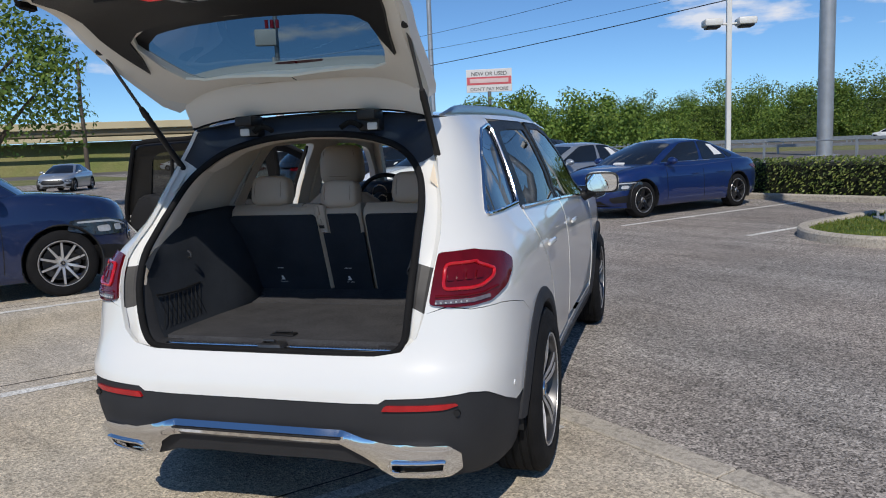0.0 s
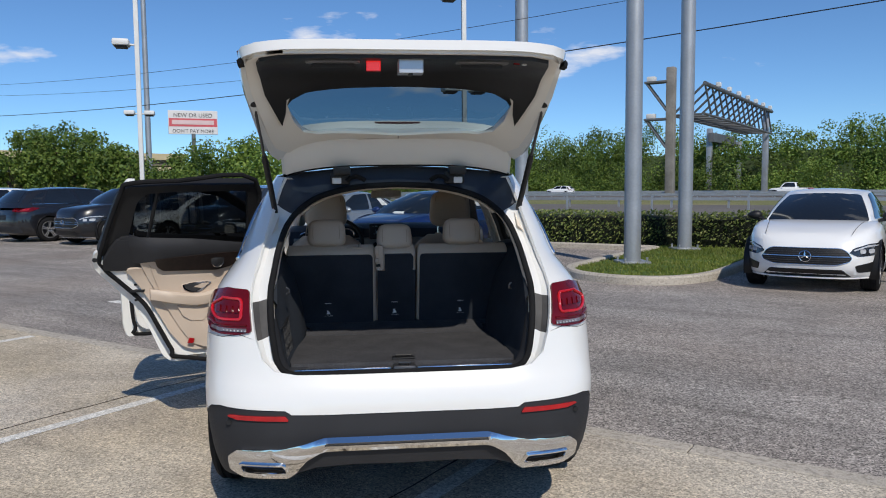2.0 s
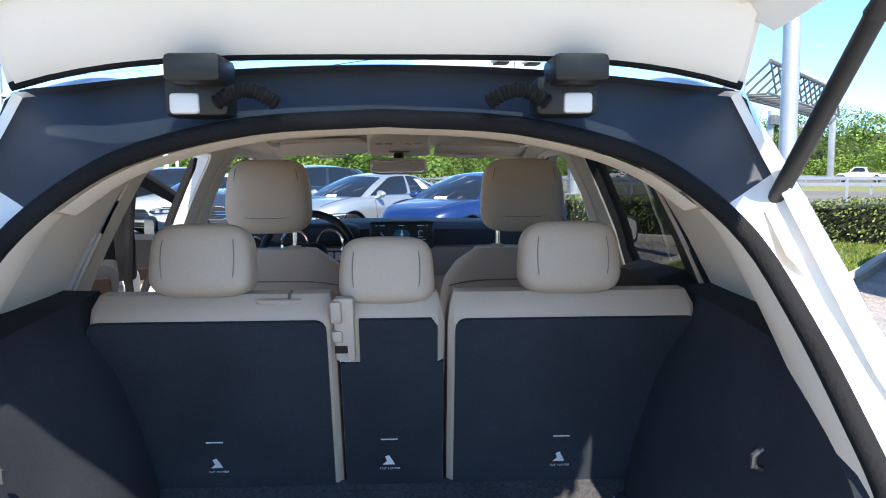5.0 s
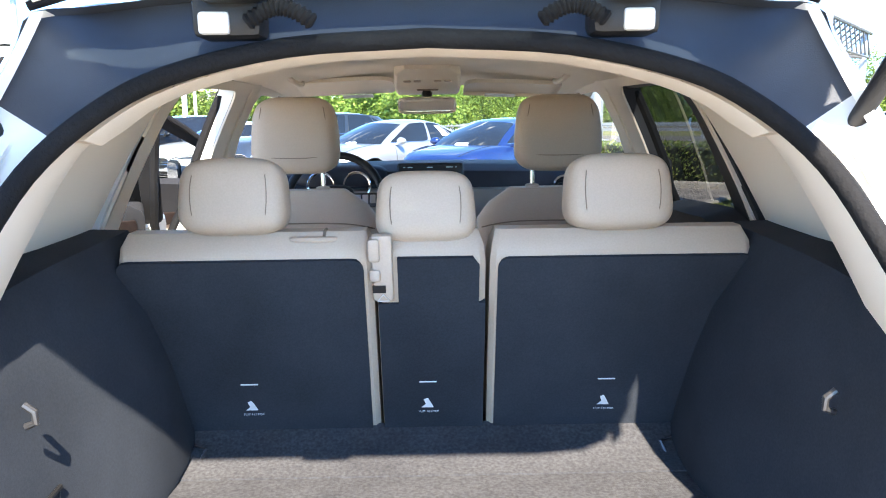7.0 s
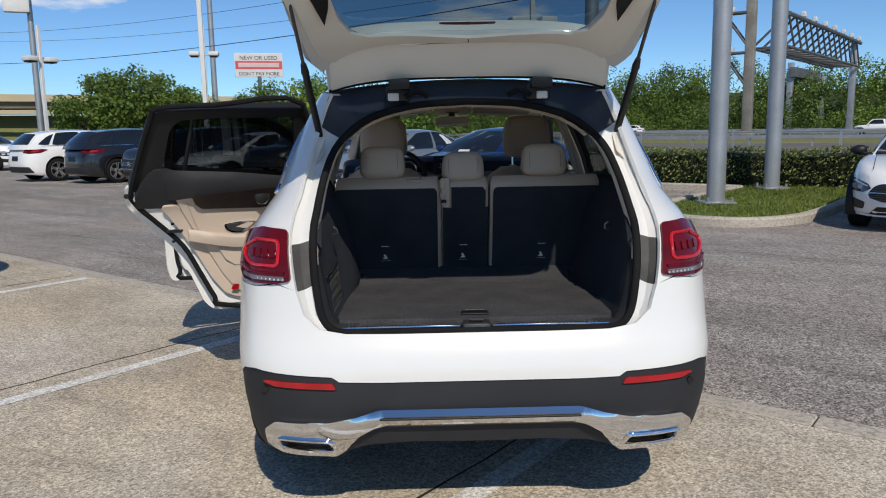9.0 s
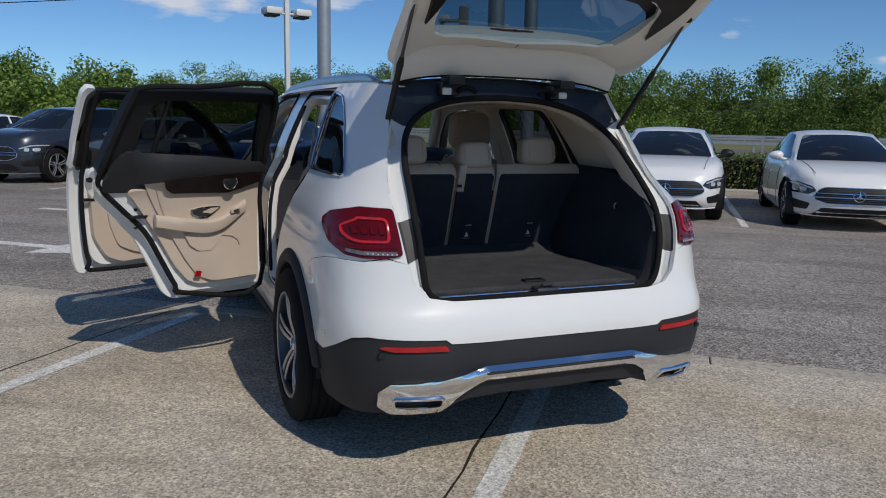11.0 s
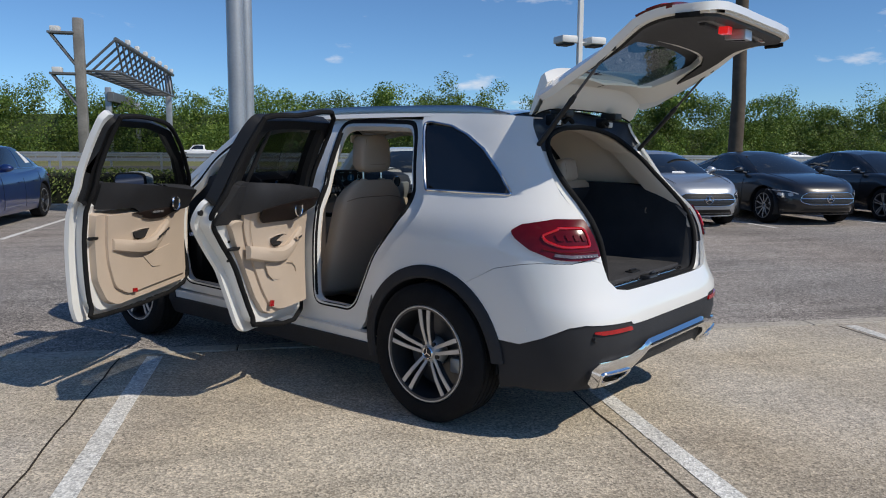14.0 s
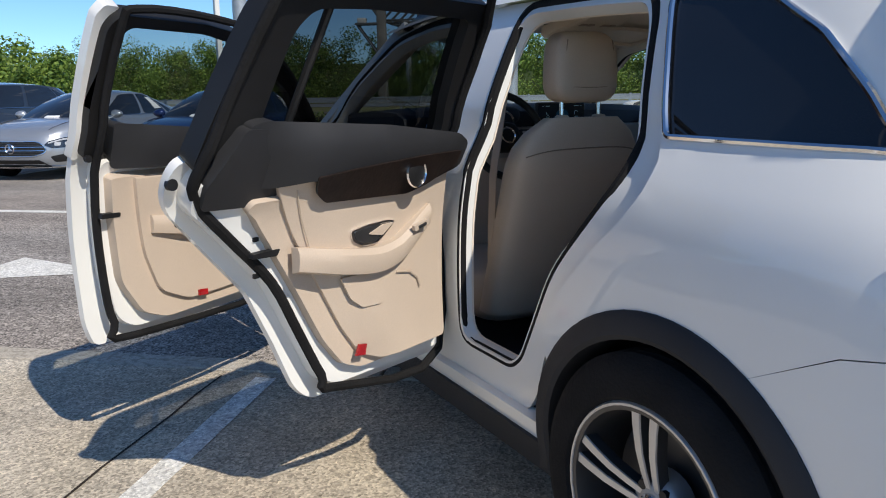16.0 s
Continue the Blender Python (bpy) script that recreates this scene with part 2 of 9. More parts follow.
M_ASPHALT = ground_mat("worn asphalt", (0.350, 0.322, 0.294), (0.268, 0.246, 0.225), (0.212, 0.197, 0.182), 0.95, 0.55, 105, pits=0.34, pit_scale=75, warm=(1.04, 0.99, 0.95), streaks=0.18)
M_CONCRETE = ground_mat("exposed aggregate concrete", (0.57, 0.515, 0.432), (0.45, 0.395, 0.325), (0.295, 0.243, 0.180), 0.52, 0.9, 105, pits=0.27, pit_scale=62, warm=(1.02, 0.975, 0.87), streaks=0.12)
M_KERB = ground_mat("kerb concrete", (0.50, 0.45, 0.38), (0.42, 0.38, 0.32), (0.32, 0.29, 0.24), 0.22, 1.6, 140, pits=0.25, pit_scale=30)
M_PAINT = ground_mat("worn white road paint", (0.78, 0.77, 0.73), (0.64, 0.62, 0.57), (0.46, 0.43, 0.38), 0.36, 2.5, 100, pits=0.24, pit_scale=45)
M_GRASS = ground_mat("lawn", (0.10, 0.15, 0.025), (0.065, 0.11, 0.02), (0.16, 0.16, 0.05), 0.5, 0.9, 60, 1.0, 1.0)
M_DRYGRASS = ground_mat("dry grass verge", (0.22, 0.20, 0.09), (0.13, 0.16, 0.05), (0.30, 0.26, 0.15), 0.35, 0.15, 20, 1.0, 1.0)
M_ROAD = ground_mat("highway asphalt", (0.165, 0.152, 0.138), (0.13, 0.12, 0.108), (0.2, 0.19, 0.18), 0.2, 0.1, 10)
M_CRACK = mat("dark joint", (0.040, 0.028, 0.018), 0.95, var=0.5, scale=9)


def leaf_mat(name, a, b_, c):
    m = bpy.data.materials.new(name)
    m.use_nodes = True
    n, l = m.node_tree.nodes, m.node_tree.links
    b = n["Principled BSDF"]
    b.inputs["Roughness"].default_value = 0.55
    b.inputs["Specular IOR Level"].default_value = 0.35
    g = n.new("ShaderNodeNewGeometry")
    r = n.new("ShaderNodeValToRGB")
    e = r.color_ramp.elements
    e[0].color, e[1].color = (*a, 1), (*c, 1)
    e.new(0.5).color = (*b_, 1)
    l.new(g.outputs["Random Per Island"], r.inputs["Fac"])
    co = n.new("ShaderNodeTexCoord")
    t = n.new("ShaderNodeTexNoise")
    t.inputs["Scale"].default_value = 0.16
    t.inputs["Detail"].default_value = 3
    l.new(co.outputs["Object"], t.inputs["Vector"])
    mr = n.new("ShaderNodeMapRange")
    mr.inputs["From Min"].default_value = 0.3
    mr.inputs["From Max"].default_value = 0.7
    mr.inputs["To Min"].default_value = 0.55
    mr.inputs["To Max"].default_value = 1.25
    l.new(t.outputs["Fac"], mr.inputs["Value"])
    mu = n.new("ShaderNodeMixRGB")
    mu.blend_type = "MULTIPLY"
    mu.inputs[0].default_value = 1.0
    l.new(r.outputs["Color"], mu.inputs[1])
    l.new(mr.outputs["Result"], mu.inputs[2])
    l.new(mu.outputs["Color"], b.inputs["Base Color"])
    tl = n.new("ShaderNodeBsdfTranslucent")
    l.new(mu.outputs["Color"], tl.inputs["Color"])
    mx = n.new("ShaderNodeMixShader")
    mx.inputs["Fac"].default_value = 0.3
    l.new(b.outputs["BSDF"], mx.inputs[1])
    l.new(tl.outputs["BSDF"], mx.inputs[2])
    l.new(mx.outputs["Shader"], n["Material Output"].inputs["Surface"])
    return m


M_LEAF = leaf_mat("tree leaves", (0.070, 0.138, 0.026), (0.142, 0.225, 0.040), (0.235, 0.315, 0.062))
M_LEAF2 = leaf_mat("hedge leaves", (0.085, 0.13, 0.035), (0.17, 0.225, 0.055), (0.33, 0.35, 0.11))
M_GRASSBLADE = leaf_mat("grass blades", (0.13, 0.19, 0.03), (0.20, 0.26, 0.04), (0.32, 0.33, 0.09))
M_BARK = mat("bark", (0.11, 0.085, 0.065), 0.95, var=0.4, scale=4, bump=0.8, bscale=25)


# ---- mesh helpers ----
def obj(name, bm, material, smooth=True):
    me = bpy.data.meshes.new(name)
    bm.normal_update()
    bm.to_mesh(me)
    bm.free()
    mats = material if isinstance(material, (list, tuple)) else [material]
    for x in mats:
        me.materials.append(x)
    if smooth:
        for p in me.polygons:
            p.use_smooth = True
        me.set_sharp_from_angle(angle=radians(38))
    return new(name, me)


def part(name, bm, material, parent, label="", m=None, smooth=True):
    ob = obj(name, bm, material, smooth)
    ob.parent = parent
    if m is not None:
        ob.matrix_basis = m
    if label:
        ob["label"] = label
    return ob


def structure(name, bm, material, label, category, m=None, smooth=False):
    ob = obj(name, bm, material, smooth)
    if m is not None:
        ob.matrix_basis = m
    return tagged(ob, label, category, kind="structure")


def empty(name, m, label, category, group=""):
    ob = new(name)
    ob.matrix_basis = m
    ob.empty_display_size = 0.2
    return tagged(ob, label, category, group)


def add_box(bm, lo, hi, bevel=0.0, seg=2, m=None):
    r = bmesh.ops.create_cube(bm, size=1.0)
    vs = r["verts"]
    c = [(a + b) / 2 for a, b in zip(lo, hi)]
    d = [abs(b - a) for a, b in zip(lo, hi)]
    bmesh.ops.scale(bm, vec=d, verts=vs)
    bmesh.ops.translate(bm, vec=c, verts=vs)
    if bevel > 0:
        es = list({e for v in vs for e in v.link_edges})
        r2 = bmesh.ops.bevel(bm, geom=es, offset=min(bevel, min(d) * 0.49), segments=seg, affect="EDGES", profile=0.5)
        vs = list({v for f in r2["faces"] for v in f.verts} | {v for v in vs if v.is_valid})
    if m is not None:
        bmesh.ops.transform(bm, matrix=m, verts=vs)
    return vs


def add_cyl(bm, p0, p1, r0, r1=None, seg=16, cap=True):
    p0, p1 = Vector(p0), Vector(p1)
    r1 = r0 if r1 is None else r1
    d = p1 - p0
    r = bmesh.ops.create_cone(bm, cap_ends=cap, segments=seg, radius1=r0, radius2=r1, depth=d.length)
    q = d.to_track_quat("Z", "Y").to_matrix().to_4x4()
    bmesh.ops.transform(bm, matrix=Matrix.Translation((p0 + p1) / 2) @ q, verts=r["verts"])
    return r["verts"]


def add_tube(bm, pts, r, seg=8, closed=False):
    """A round tube along points; r a number or a list."""
    pts = [Vector(p) for p in pts]
    n = len(pts)
    rs = r if isinstance(r, (list, tuple)) else [r] * n
    rings = []
    up = None
    for i, p in enumerate(pts):
        a = pts[(i - 1) % n] if closed or i > 0 else p
        b = pts[(i + 1) % n] if closed or i < n - 1 else p
        t = (b - a).normalized()
        if up is None:
            up = t.orthogonal().normalized()
        side = t.cross(up).normalized()
        up = side.cross(t).normalized()
        rings.append([bm.verts.new(p + (up * math.cos(2 * math.pi * k / seg) + side * math.sin(2 * math.pi * k / seg)) * rs[i]) for k in range(seg)])
    for i in range(n if closed else n - 1):
        a, b = rings[i], rings[(i + 1) % n]
        for k in range(seg):
            bm.faces.new((a[k], b[k], b[(k + 1) % seg], a[(k + 1) % seg]))
    if not closed:
        bm.faces.new(rings[0])
        bm.faces.new(list(reversed(rings[-1])))


def add_loft(bm, rings, closed=True, caps=True):
    """Quads between rings of equally many points."""
    vr = [[bm.verts.new(p) for p in ring] for ring in rings]
    n = len(vr[0])
    for a, b in zip(vr, vr[1:]):
        for k in range(n if closed else n - 1):
            bm.faces.new((a[k], a[(k + 1) % n], b[(k + 1) % n], b[k]))
    if caps and closed:
        bm.faces.new(list(reversed(vr[0])))
        bm.faces.new(vr[-1])
    return vr


def add_lathe(bm, prof, seg=24, axis="x", m=None, closed=False):
    """Spin a profile of (radius, along) round an axis."""
    rings = []
    for k in range(seg):
        a = 2 * math.pi * k / seg
        c, s = math.cos(a), math.sin(a)
        if axis == "x":
            rings.append([Vector((h, r * c, r * s)) for r, h in prof])
        else:
            rings.append([Vector((r * c, r * s, h)) for r, h in prof])
    vr = [[bm.verts.new((m @ p) if m is not None else p) for p in ring] for ring in rings]
    n = len(prof)
    for k in range(seg):
        a, b = vr[k], vr[(k + 1) % seg]
        for i in range(n if closed else n - 1):
            j = (i + 1) % n
            try:
                bm.faces.new((a[i], b[i], b[j], a[j]))
            except ValueError:
                pass
    return vr


def poly_prism(bm, pts, z0, z1):
    """A flat polygon (x, y) with thickness along z."""
    lo = [bm.verts.new((x, y, z0)) for x, y in pts]
    hi = [bm.verts.new((x, y, z1)) for x, y in pts]
    n = len(pts)
    bm.faces.new(list(reversed(lo)))
    bm.faces.new(hi)
    for i in range(n):
        bm.faces.new((lo[i], lo[(i + 1) % n], hi[(i + 1) % n], hi[i]))


def smooth_loop(pts, per=4):
    """Catmull-Rom through a closed list of points."""
    n = len(pts)
    out = []
    for i in range(n):
        p0, p1, p2, p3 = (Vector(pts[(i + k) % n]) for k in (-1, 0, 1, 2))
        for j in range(per):
            t = j / per
            out.append(0.5 * ((2 * p1) + (p2 - p0) * t + (2 * p0 - 5 * p1 + 4 * p2 - p3) * t * t + (3 * p1 - p0 - 3 * p2 + p3) * t ** 3))
    return out


def smooth_line(pts, per=4):
    """Catmull-Rom through an open list of points."""
    P = [Vector(p) for p in pts]
    P = [2 * P[0] - P[1]] + P + [2 * P[-1] - P[-2]]
    out = []
    for i in range(1, len(P) - 2):
        p0, p1, p2, p3 = P[i - 1], P[i], P[i + 1], P[i + 2]
        for j in range(per):
            t = j / per
            out.append(0.5 * ((2 * p1) + (p2 - p0) * t + (2 * p0 - 5 * p1 + 4 * p2 - p3) * t * t + (3 * p1 - p0 - 3 * p2 + p3) * t ** 3))
    out.append(P[-2])
    return out


def lerp_table(table, x):
    """Linear reading of a sorted table of (x, y)."""
    if x <= table[0][0]:
        return table[0][1]
    for (a, b), (c, d) in zip(table, table[1:]):
        if x <= c:
            return b + (d - b) * (x - a) / (c - a)
    return table[-1][1]


def curve_table(table, x):
    """Smooth (cubic Hermite) reading of a sorted table of (x, y)."""
    if x <= table[0][0]:
        return table[0][1]
    if x >= table[-1][0]:
        return table[-1][1]
    for i in range(len(table) - 1):
        if x <= table[i + 1][0]:
            break
    def slope(k):
        a, b = max(k - 1, 0), min(k + 1, len(table) - 1)
        return (table[b][1] - table[a][1]) / (table[b][0] - table[a][0])
    x0, y0 = table[i]
    x1, y1 = table[i + 1]
    h = x1 - x0
    t = (x - x0) / h
    m0, m1 = slope(i) * h, slope(i + 1) * h
    return (2 * t ** 3 - 3 * t * t + 1) * y0 + (t ** 3 - 2 * t * t + t) * m0 + (-2 * t ** 3 + 3 * t * t) * y1 + (t ** 3 - t * t) * m1


# ---- the lot: u along the concrete ribbon, v across the aisle ----
LOT = pose(0, 0, 0, 0, 0, -39.1)


def lot(u, v, z=0.0):
    return LOT @ Vector((u, v, z))


def lot_sheet(name, u0, v0, u1, v1, z, material, label, category, nu=1, nv=1):
    bm = bmesh.new()
    grid = [[bm.verts.new((u0 + (u1 - u0) * i / nu, v0 + (v1 - v0) * j / nv, z)) for j in range(nv + 1)] for i in range(nu + 1)]
    for i in range(nu):
        for j in range(nv):
            bm.faces.new((grid[i][j], grid[i + 1][j], grid[i + 1][j + 1], grid[i][j + 1]))
    return structure(name, bm, material, label, category, LOT)


def build_ground():
    bm = bmesh.new()
    bmesh.ops.create_circle(bm, cap_ends=True, radius=2500, segments=64)
    bmesh.ops.translate(bm, vec=(0, 0, -0.03), verts=bm.verts)
    structure("ground", bm, M_DRYGRASS, "dry grassy ground reaching the tree line", "ground")
    lot_sheet("asphalt_aisle", -60, 1.886, 60, 14.75, -0.004, M_ASPHALT, "worn grey asphalt driving aisle of the car lot", "asphalt")
    lot_sheet("asphalt_far_side", -90, 14.75, -9.5, 21.0, -0.012, M_ASPHALT, "worn asphalt at the far side of the lot", "asphalt")
    lot_sheet("concrete_apron", -60, -30, 60, 1.722, 0.0, M_CONCRETE, "pale exposed aggregate concrete parking apron", "concrete")
    lot_sheet("frontage_road", -120, 18.5, 200, 58, 0.0, M_ROAD, "grey frontage road beyond the hedge", "road")
    lot_sheet("highway", -500, 82, 500, 118, 0.0, M_ROAD, "wide grey asphalt highway under the gantry", "road")


build_ground()


def build_strip():
    """The flush concrete ribbon, in cast lengths."""
    base = lot_sheet("kerb_ribbon", -40, 1.70, 40, 1.90, -0.006, M_CRACK, "flush concrete ribbon between apron and asphalt", "kerb")
    bm = bmesh.new()
    add_box(bm, (0.004, 0, -0.05), (1.516, 0.150, 0.006), 0.006, 1)
    me = bpy.data.meshes.new("ribbon_stone")
    bm.to_mesh(me)
    bm.free()
    me.materials.append(M_KERB)
    for i in range(-20, 20):
        ob = new("ribbon_stone", me)
        ob.parent = base
        ob.matrix_basis = Matrix.Translation((i * 1.52 + 0.70, 1.731, 0.0)) @ pose(0, 0, 0, 0, 0, 0.10 * math.sin(i * 2.3))


def paint_line(u0, v0, u1, v1, width, label="worn white painted bay line", z=0.003):
    """A painted line with slightly ragged edges."""
    bm = bmesh.new()
    a, b = Vector((u0, v0, z)), Vector((u1, v1, z))
    d = (b - a).normalized()
    s = Vector((-d.y, d.x, 0)) * width / 2
    n = max(2, int((b - a).length / 0.08))
    rows = []
    for i in range(n + 1):
        p = a + (b - a) * i / n
        rows.append((bm.verts.new(p + s * (1 + 0.06 * noise.noise(p * 9))), bm.verts.new(p - s * (1 + 0.06 * noise.noise(p * 9 + Vector((7, 3, 1)))))))
    for (p, q), (r, t) in zip(rows, rows[1:]):
        bm.faces.new((p, q, t, r))
    return structure("road_marking", bm, M_PAINT, label, "marking", LOT)


def crack_line(u0, v0, u1, v1, width):
    """A joint that wanders a little."""
    bm = bmesh.new()
    n = 60
    rows = []
    for i in range(n + 1):
        t = i / n
        u, v = u0 + (u1 - u0) * t, v0 + (v1 - v0) * t
        o = 0.018 * noise.noise(Vector((u * 3, v * 3, 1))) + 0.007 * noise.noise(Vector((u * 17, v * 17, 4)))
        w = width * (0.6 + 0.8 * abs(noise.noise(Vector((u * 8, v * 8, 9)))))
        rows.append((bm.verts.new((u + o - w, v, 0.0025)), bm.verts.new((u + o + w, v, 0.0025))))
    for (p, q), (r, t) in zip(rows, rows[1:]):
        bm.faces.new((p, q, t, r))
    return structure("pavement_joint", bm, M_CRACK, "dark weathered joint in the concrete apron", "joint", LOT)


build_strip()
for u in (-14.6, -11.6, -8.75, -6.03, -2.87, -0.2, 2.5, 5.2, 7.9):
    paint_line(u, -4.2, u, 1.66, 0.105)
for u in (-6.3, -3.10, -0.35, 2.4, 5.1):
    crack_line(u, -12, u, 1.66, 0.0075)
for u in (-22, -19.3, -16.6, -13.9, -11.2, -8.95, -6.3, -3.9, 1.5, 4.2, 6.9, 9.6, 12.3):
    paint_line(u, 8.9, u, 14.5, 0.105, z=0.0)
paint_line(-8.9, 6.35, -6.2, 6.35, 0.16, "worn white arrow shaft on the asphalt", z=0.0)


def arrow_head(u, v, length, half):
    bm = bmesh.new()
    vs = [bm.verts.new((a, b, 0.0)) for a, b in ((u, v - half), (u + length, v), (u, v + half))]
    bm.faces.new(vs)
    structure("road_marking", bm, M_PAINT, "worn white arrow head on the asphalt", "marking", LOT)


arrow_head(-6.3, 6.35, 0.9, 0.35)
paint_line(-7.6, 3.60, -6.0, 3.58, 0.17, "worn white arrow shaft on the asphalt", z=0.0)
arrow_head(-6.0, 3.58, 1.12, 0.40)


# ---- kerbs, island, hedge ----
def kerb_run(pts, name, label, width=0.16, height=0.13, closed=False):
    """A raised kerb along lot points, with rounded top."""
    bm = bmesh.new()
    P = [Vector((u, v, 0)) for u, v in pts]
    n = len(P)
    rings = []
    for i, p in enumerate(P):
        a = P[i - 1] if (closed or i > 0) else p
        b = P[(i + 1) % n] if (closed or i < n - 1) else p
        d = (b - a).normalized()
        s = Vector((-d.y, d.x, 0)) * width / 2
        rings.append([p + s + Vector((0, 0, -0.05)), p + s + Vector((0, 0, height - 0.03)), p + s * 0.7 + Vector((0, 0, height)),
                      p - s * 0.7 + Vector((0, 0, height)), p - s + Vector((0, 0, height - 0.03)), p - s + Vector((0, 0, -0.05))])
    vr = [[bm.verts.new(q) for q in r] for r in rings]
    for i in range(n if closed else n - 1):
        a, b = vr[i], vr[(i + 1) % n]
        for k in range(5):
            bm.faces.new((a[k], a[k + 1], b[k + 1], b[k]))
    bmesh.ops.recalc_face_normals(bm, faces=bm.faces)
    return structure(name, bm, M_KERB, label, "kerb", LOT)


ISLAND = [(-3.55, 14.7), (-3.62, 12.5), (-3.62, 10.6), (-3.5, 9.7), (-3.05, 9.05), (-2.35, 8.78), (-1.65, 8.95), (-1.25, 9.6), (-1.12, 10.6), (-1.1, 12.5), (-1.1, 14.7)]
island_curve = smooth_line([(u, v, 0) for u, v in ISLAND], 5)
kerb_run([(p.x, p.y) for p in island_curve], "island_kerb", "rounded pale concrete kerb of the planted island")
kerb_run([(-60, 14.8), (-3.6, 14.8)], "hedge_kerb", "long concrete kerb before the hedge")
kerb_run([(-1.1, 14.8), (60, 14.8)], "hedge_kerb", "long concrete kerb before the hedge")


def island_soil():
    bm = bmesh.new()
    pts = [(p.x, p.y) for p in island_curve]
    poly_prism(bm, pts, -0.02, 0.075)
    bmesh.ops.recalc_face_normals(bm, faces=bm.faces)
    structure("island_lawn", bm, M_GRASS, "patchy green lawn on the kerbed island", "lawn", LOT)
    bm = bmesh.new()
    poly_prism(bm, [(-60, 14.85), (60, 14.85), (60, 17.4), (-60, 17.4)], -0.02, 0.075)
    bmesh.ops.recalc_face_normals(bm, faces=bm.faces)
    structure("hedge_bed", bm, M_GRASS, "grass strip under the hedge", "lawn", LOT)


island_soil()


def inside_poly(x, y, poly):
    r = False
    n = len(poly)
    for i in range(n):
        (x1, y1), (x2, y2) = poly[i], poly[(i + 1) % n]
        if (y1 > y) != (y2 > y) and x < (x2 - x1) * (y - y1) / (y2 - y1) + x1:
            r = not r
    return r


def mesh_from(name, verts, faces, material):
    me = bpy.data.meshes.new(name)
    me.from_pydata(verts, [], faces)
    me.materials.append(material)
    return new(name, me)


def grass_blades():
    rnd = random.Random(4)
    verts, faces = [], []
    poly = [(p.x, p.y) for p in island_curve]
    k = 0
    while k < 9000:
        u, v = rnd.uniform(-3.55, -1.15), rnd.uniform(8.85, 15.4)
        if v < 14.6 and not inside_poly(u, v, poly):
            continue
        if noise.noise(Vector((u * 1.7, v * 1.7, 2))) < -0.18 and rnd.random() < 0.7:
            continue
        k += 1
        a = rnd.uniform(0, 6.28)
        h = rnd.uniform(0.025, 0.075)
        w = rnd.uniform(0.006, 0.014)
        p = Vector((u, v, 0.07))
        s = Vector((math.cos(a), math.sin(a), 0)) * w
        lean = Vector((rnd.uniform(-1, 1), rnd.uniform(-1, 1), 0)) * 0.04
        i = len(verts)
        verts += [p - s, p + s, p + lean + Vector((0, 0, h))]
        faces.append((i, i + 1, i + 2))
    ob = mesh_from("grass_tufts", verts, faces, M_GRASSBLADE)
    ob.matrix_basis = LOT
    tagged(ob, "short uneven green grass blades on the island", "grass", kind="stuff")


grass_blades()


def hedge(u0, u1, v0, v1, h):
    """A clipped hedge of small leaves round a dark core."""
    rnd = random.Random(int(u0 * 10) + 77)
    verts, faces = [], []
    length = u1 - u0
    n = int(length * 620)
    for _ in range(n):
        u = rnd.uniform(u0, u1)
        top = h * (1 + 0.07 * noise.noise(Vector((u * 0.9, 3, 0))))
        front = v0 + 0.10 * noise.noise(Vector((u * 1.1, 9, 1)))
        if rnd.random() < 0.62:
            v, z = front + rnd.uniform(-0.03, 0.12), rnd.uniform(0.06, top)
            if z < 0.25 and rnd.random() < 0.45:
                continue
        else:
            v, z = rnd.uniform(v0, v1), top + rnd.uniform(-0.08, 0.04)
        s = rnd.uniform(0.022, 0.05)
        d = Vector((rnd.gauss(0, 1), rnd.gauss(0, 1), rnd.gauss(0, 1))).normalized()
        e = d.orthogonal().normalized()
        f = d.cross(e)
        p = Vector((u, v, z))
        i = len(verts)
        verts += [p - e * s, p - f * s * 0.55, p + e * s, p + f * s * 0.55]
        faces.append((i, i + 1, i + 2, i + 3))
    thing = empty("hedge", LOT, "clipped dark green hedge with small leaves along the kerb", "hedge", "hedges along the kerb")
    lv = mesh_from("foliage", verts, faces, M_LEAF2)
    lv.parent = thing
    # solid near-black core: the hedge's inner shade is put into its colour
    bm = bmesh.new()
    vr = []
    m = int(length / 0.4)
    for i in range(m + 1):
        u = u0 + length * i / m
        t = h * 0.9 * (1 + 0.08 * noise.noise(Vector((u, 5, 0))))
        o = 0.12 + 0.05 * noise.noise(Vector((u, 1, 7)))
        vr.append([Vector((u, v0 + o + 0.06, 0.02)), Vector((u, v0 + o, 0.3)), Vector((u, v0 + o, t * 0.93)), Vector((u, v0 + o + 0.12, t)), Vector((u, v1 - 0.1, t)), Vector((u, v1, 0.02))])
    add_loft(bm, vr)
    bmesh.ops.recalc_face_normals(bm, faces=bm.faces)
    part("core", bm, mat("hedge core with shade in colour", (0.018, 0.022, 0.010), 0.95, var=0.5, scale=12, bump=1.0, bscale=60), thing, "solid dark core, inner shade put in its colour")


hedge(-9.6, 14.5, 15.35, 16.5, 0.86)
hedge(14.5, 30, 15.35, 16.5, 0.86)


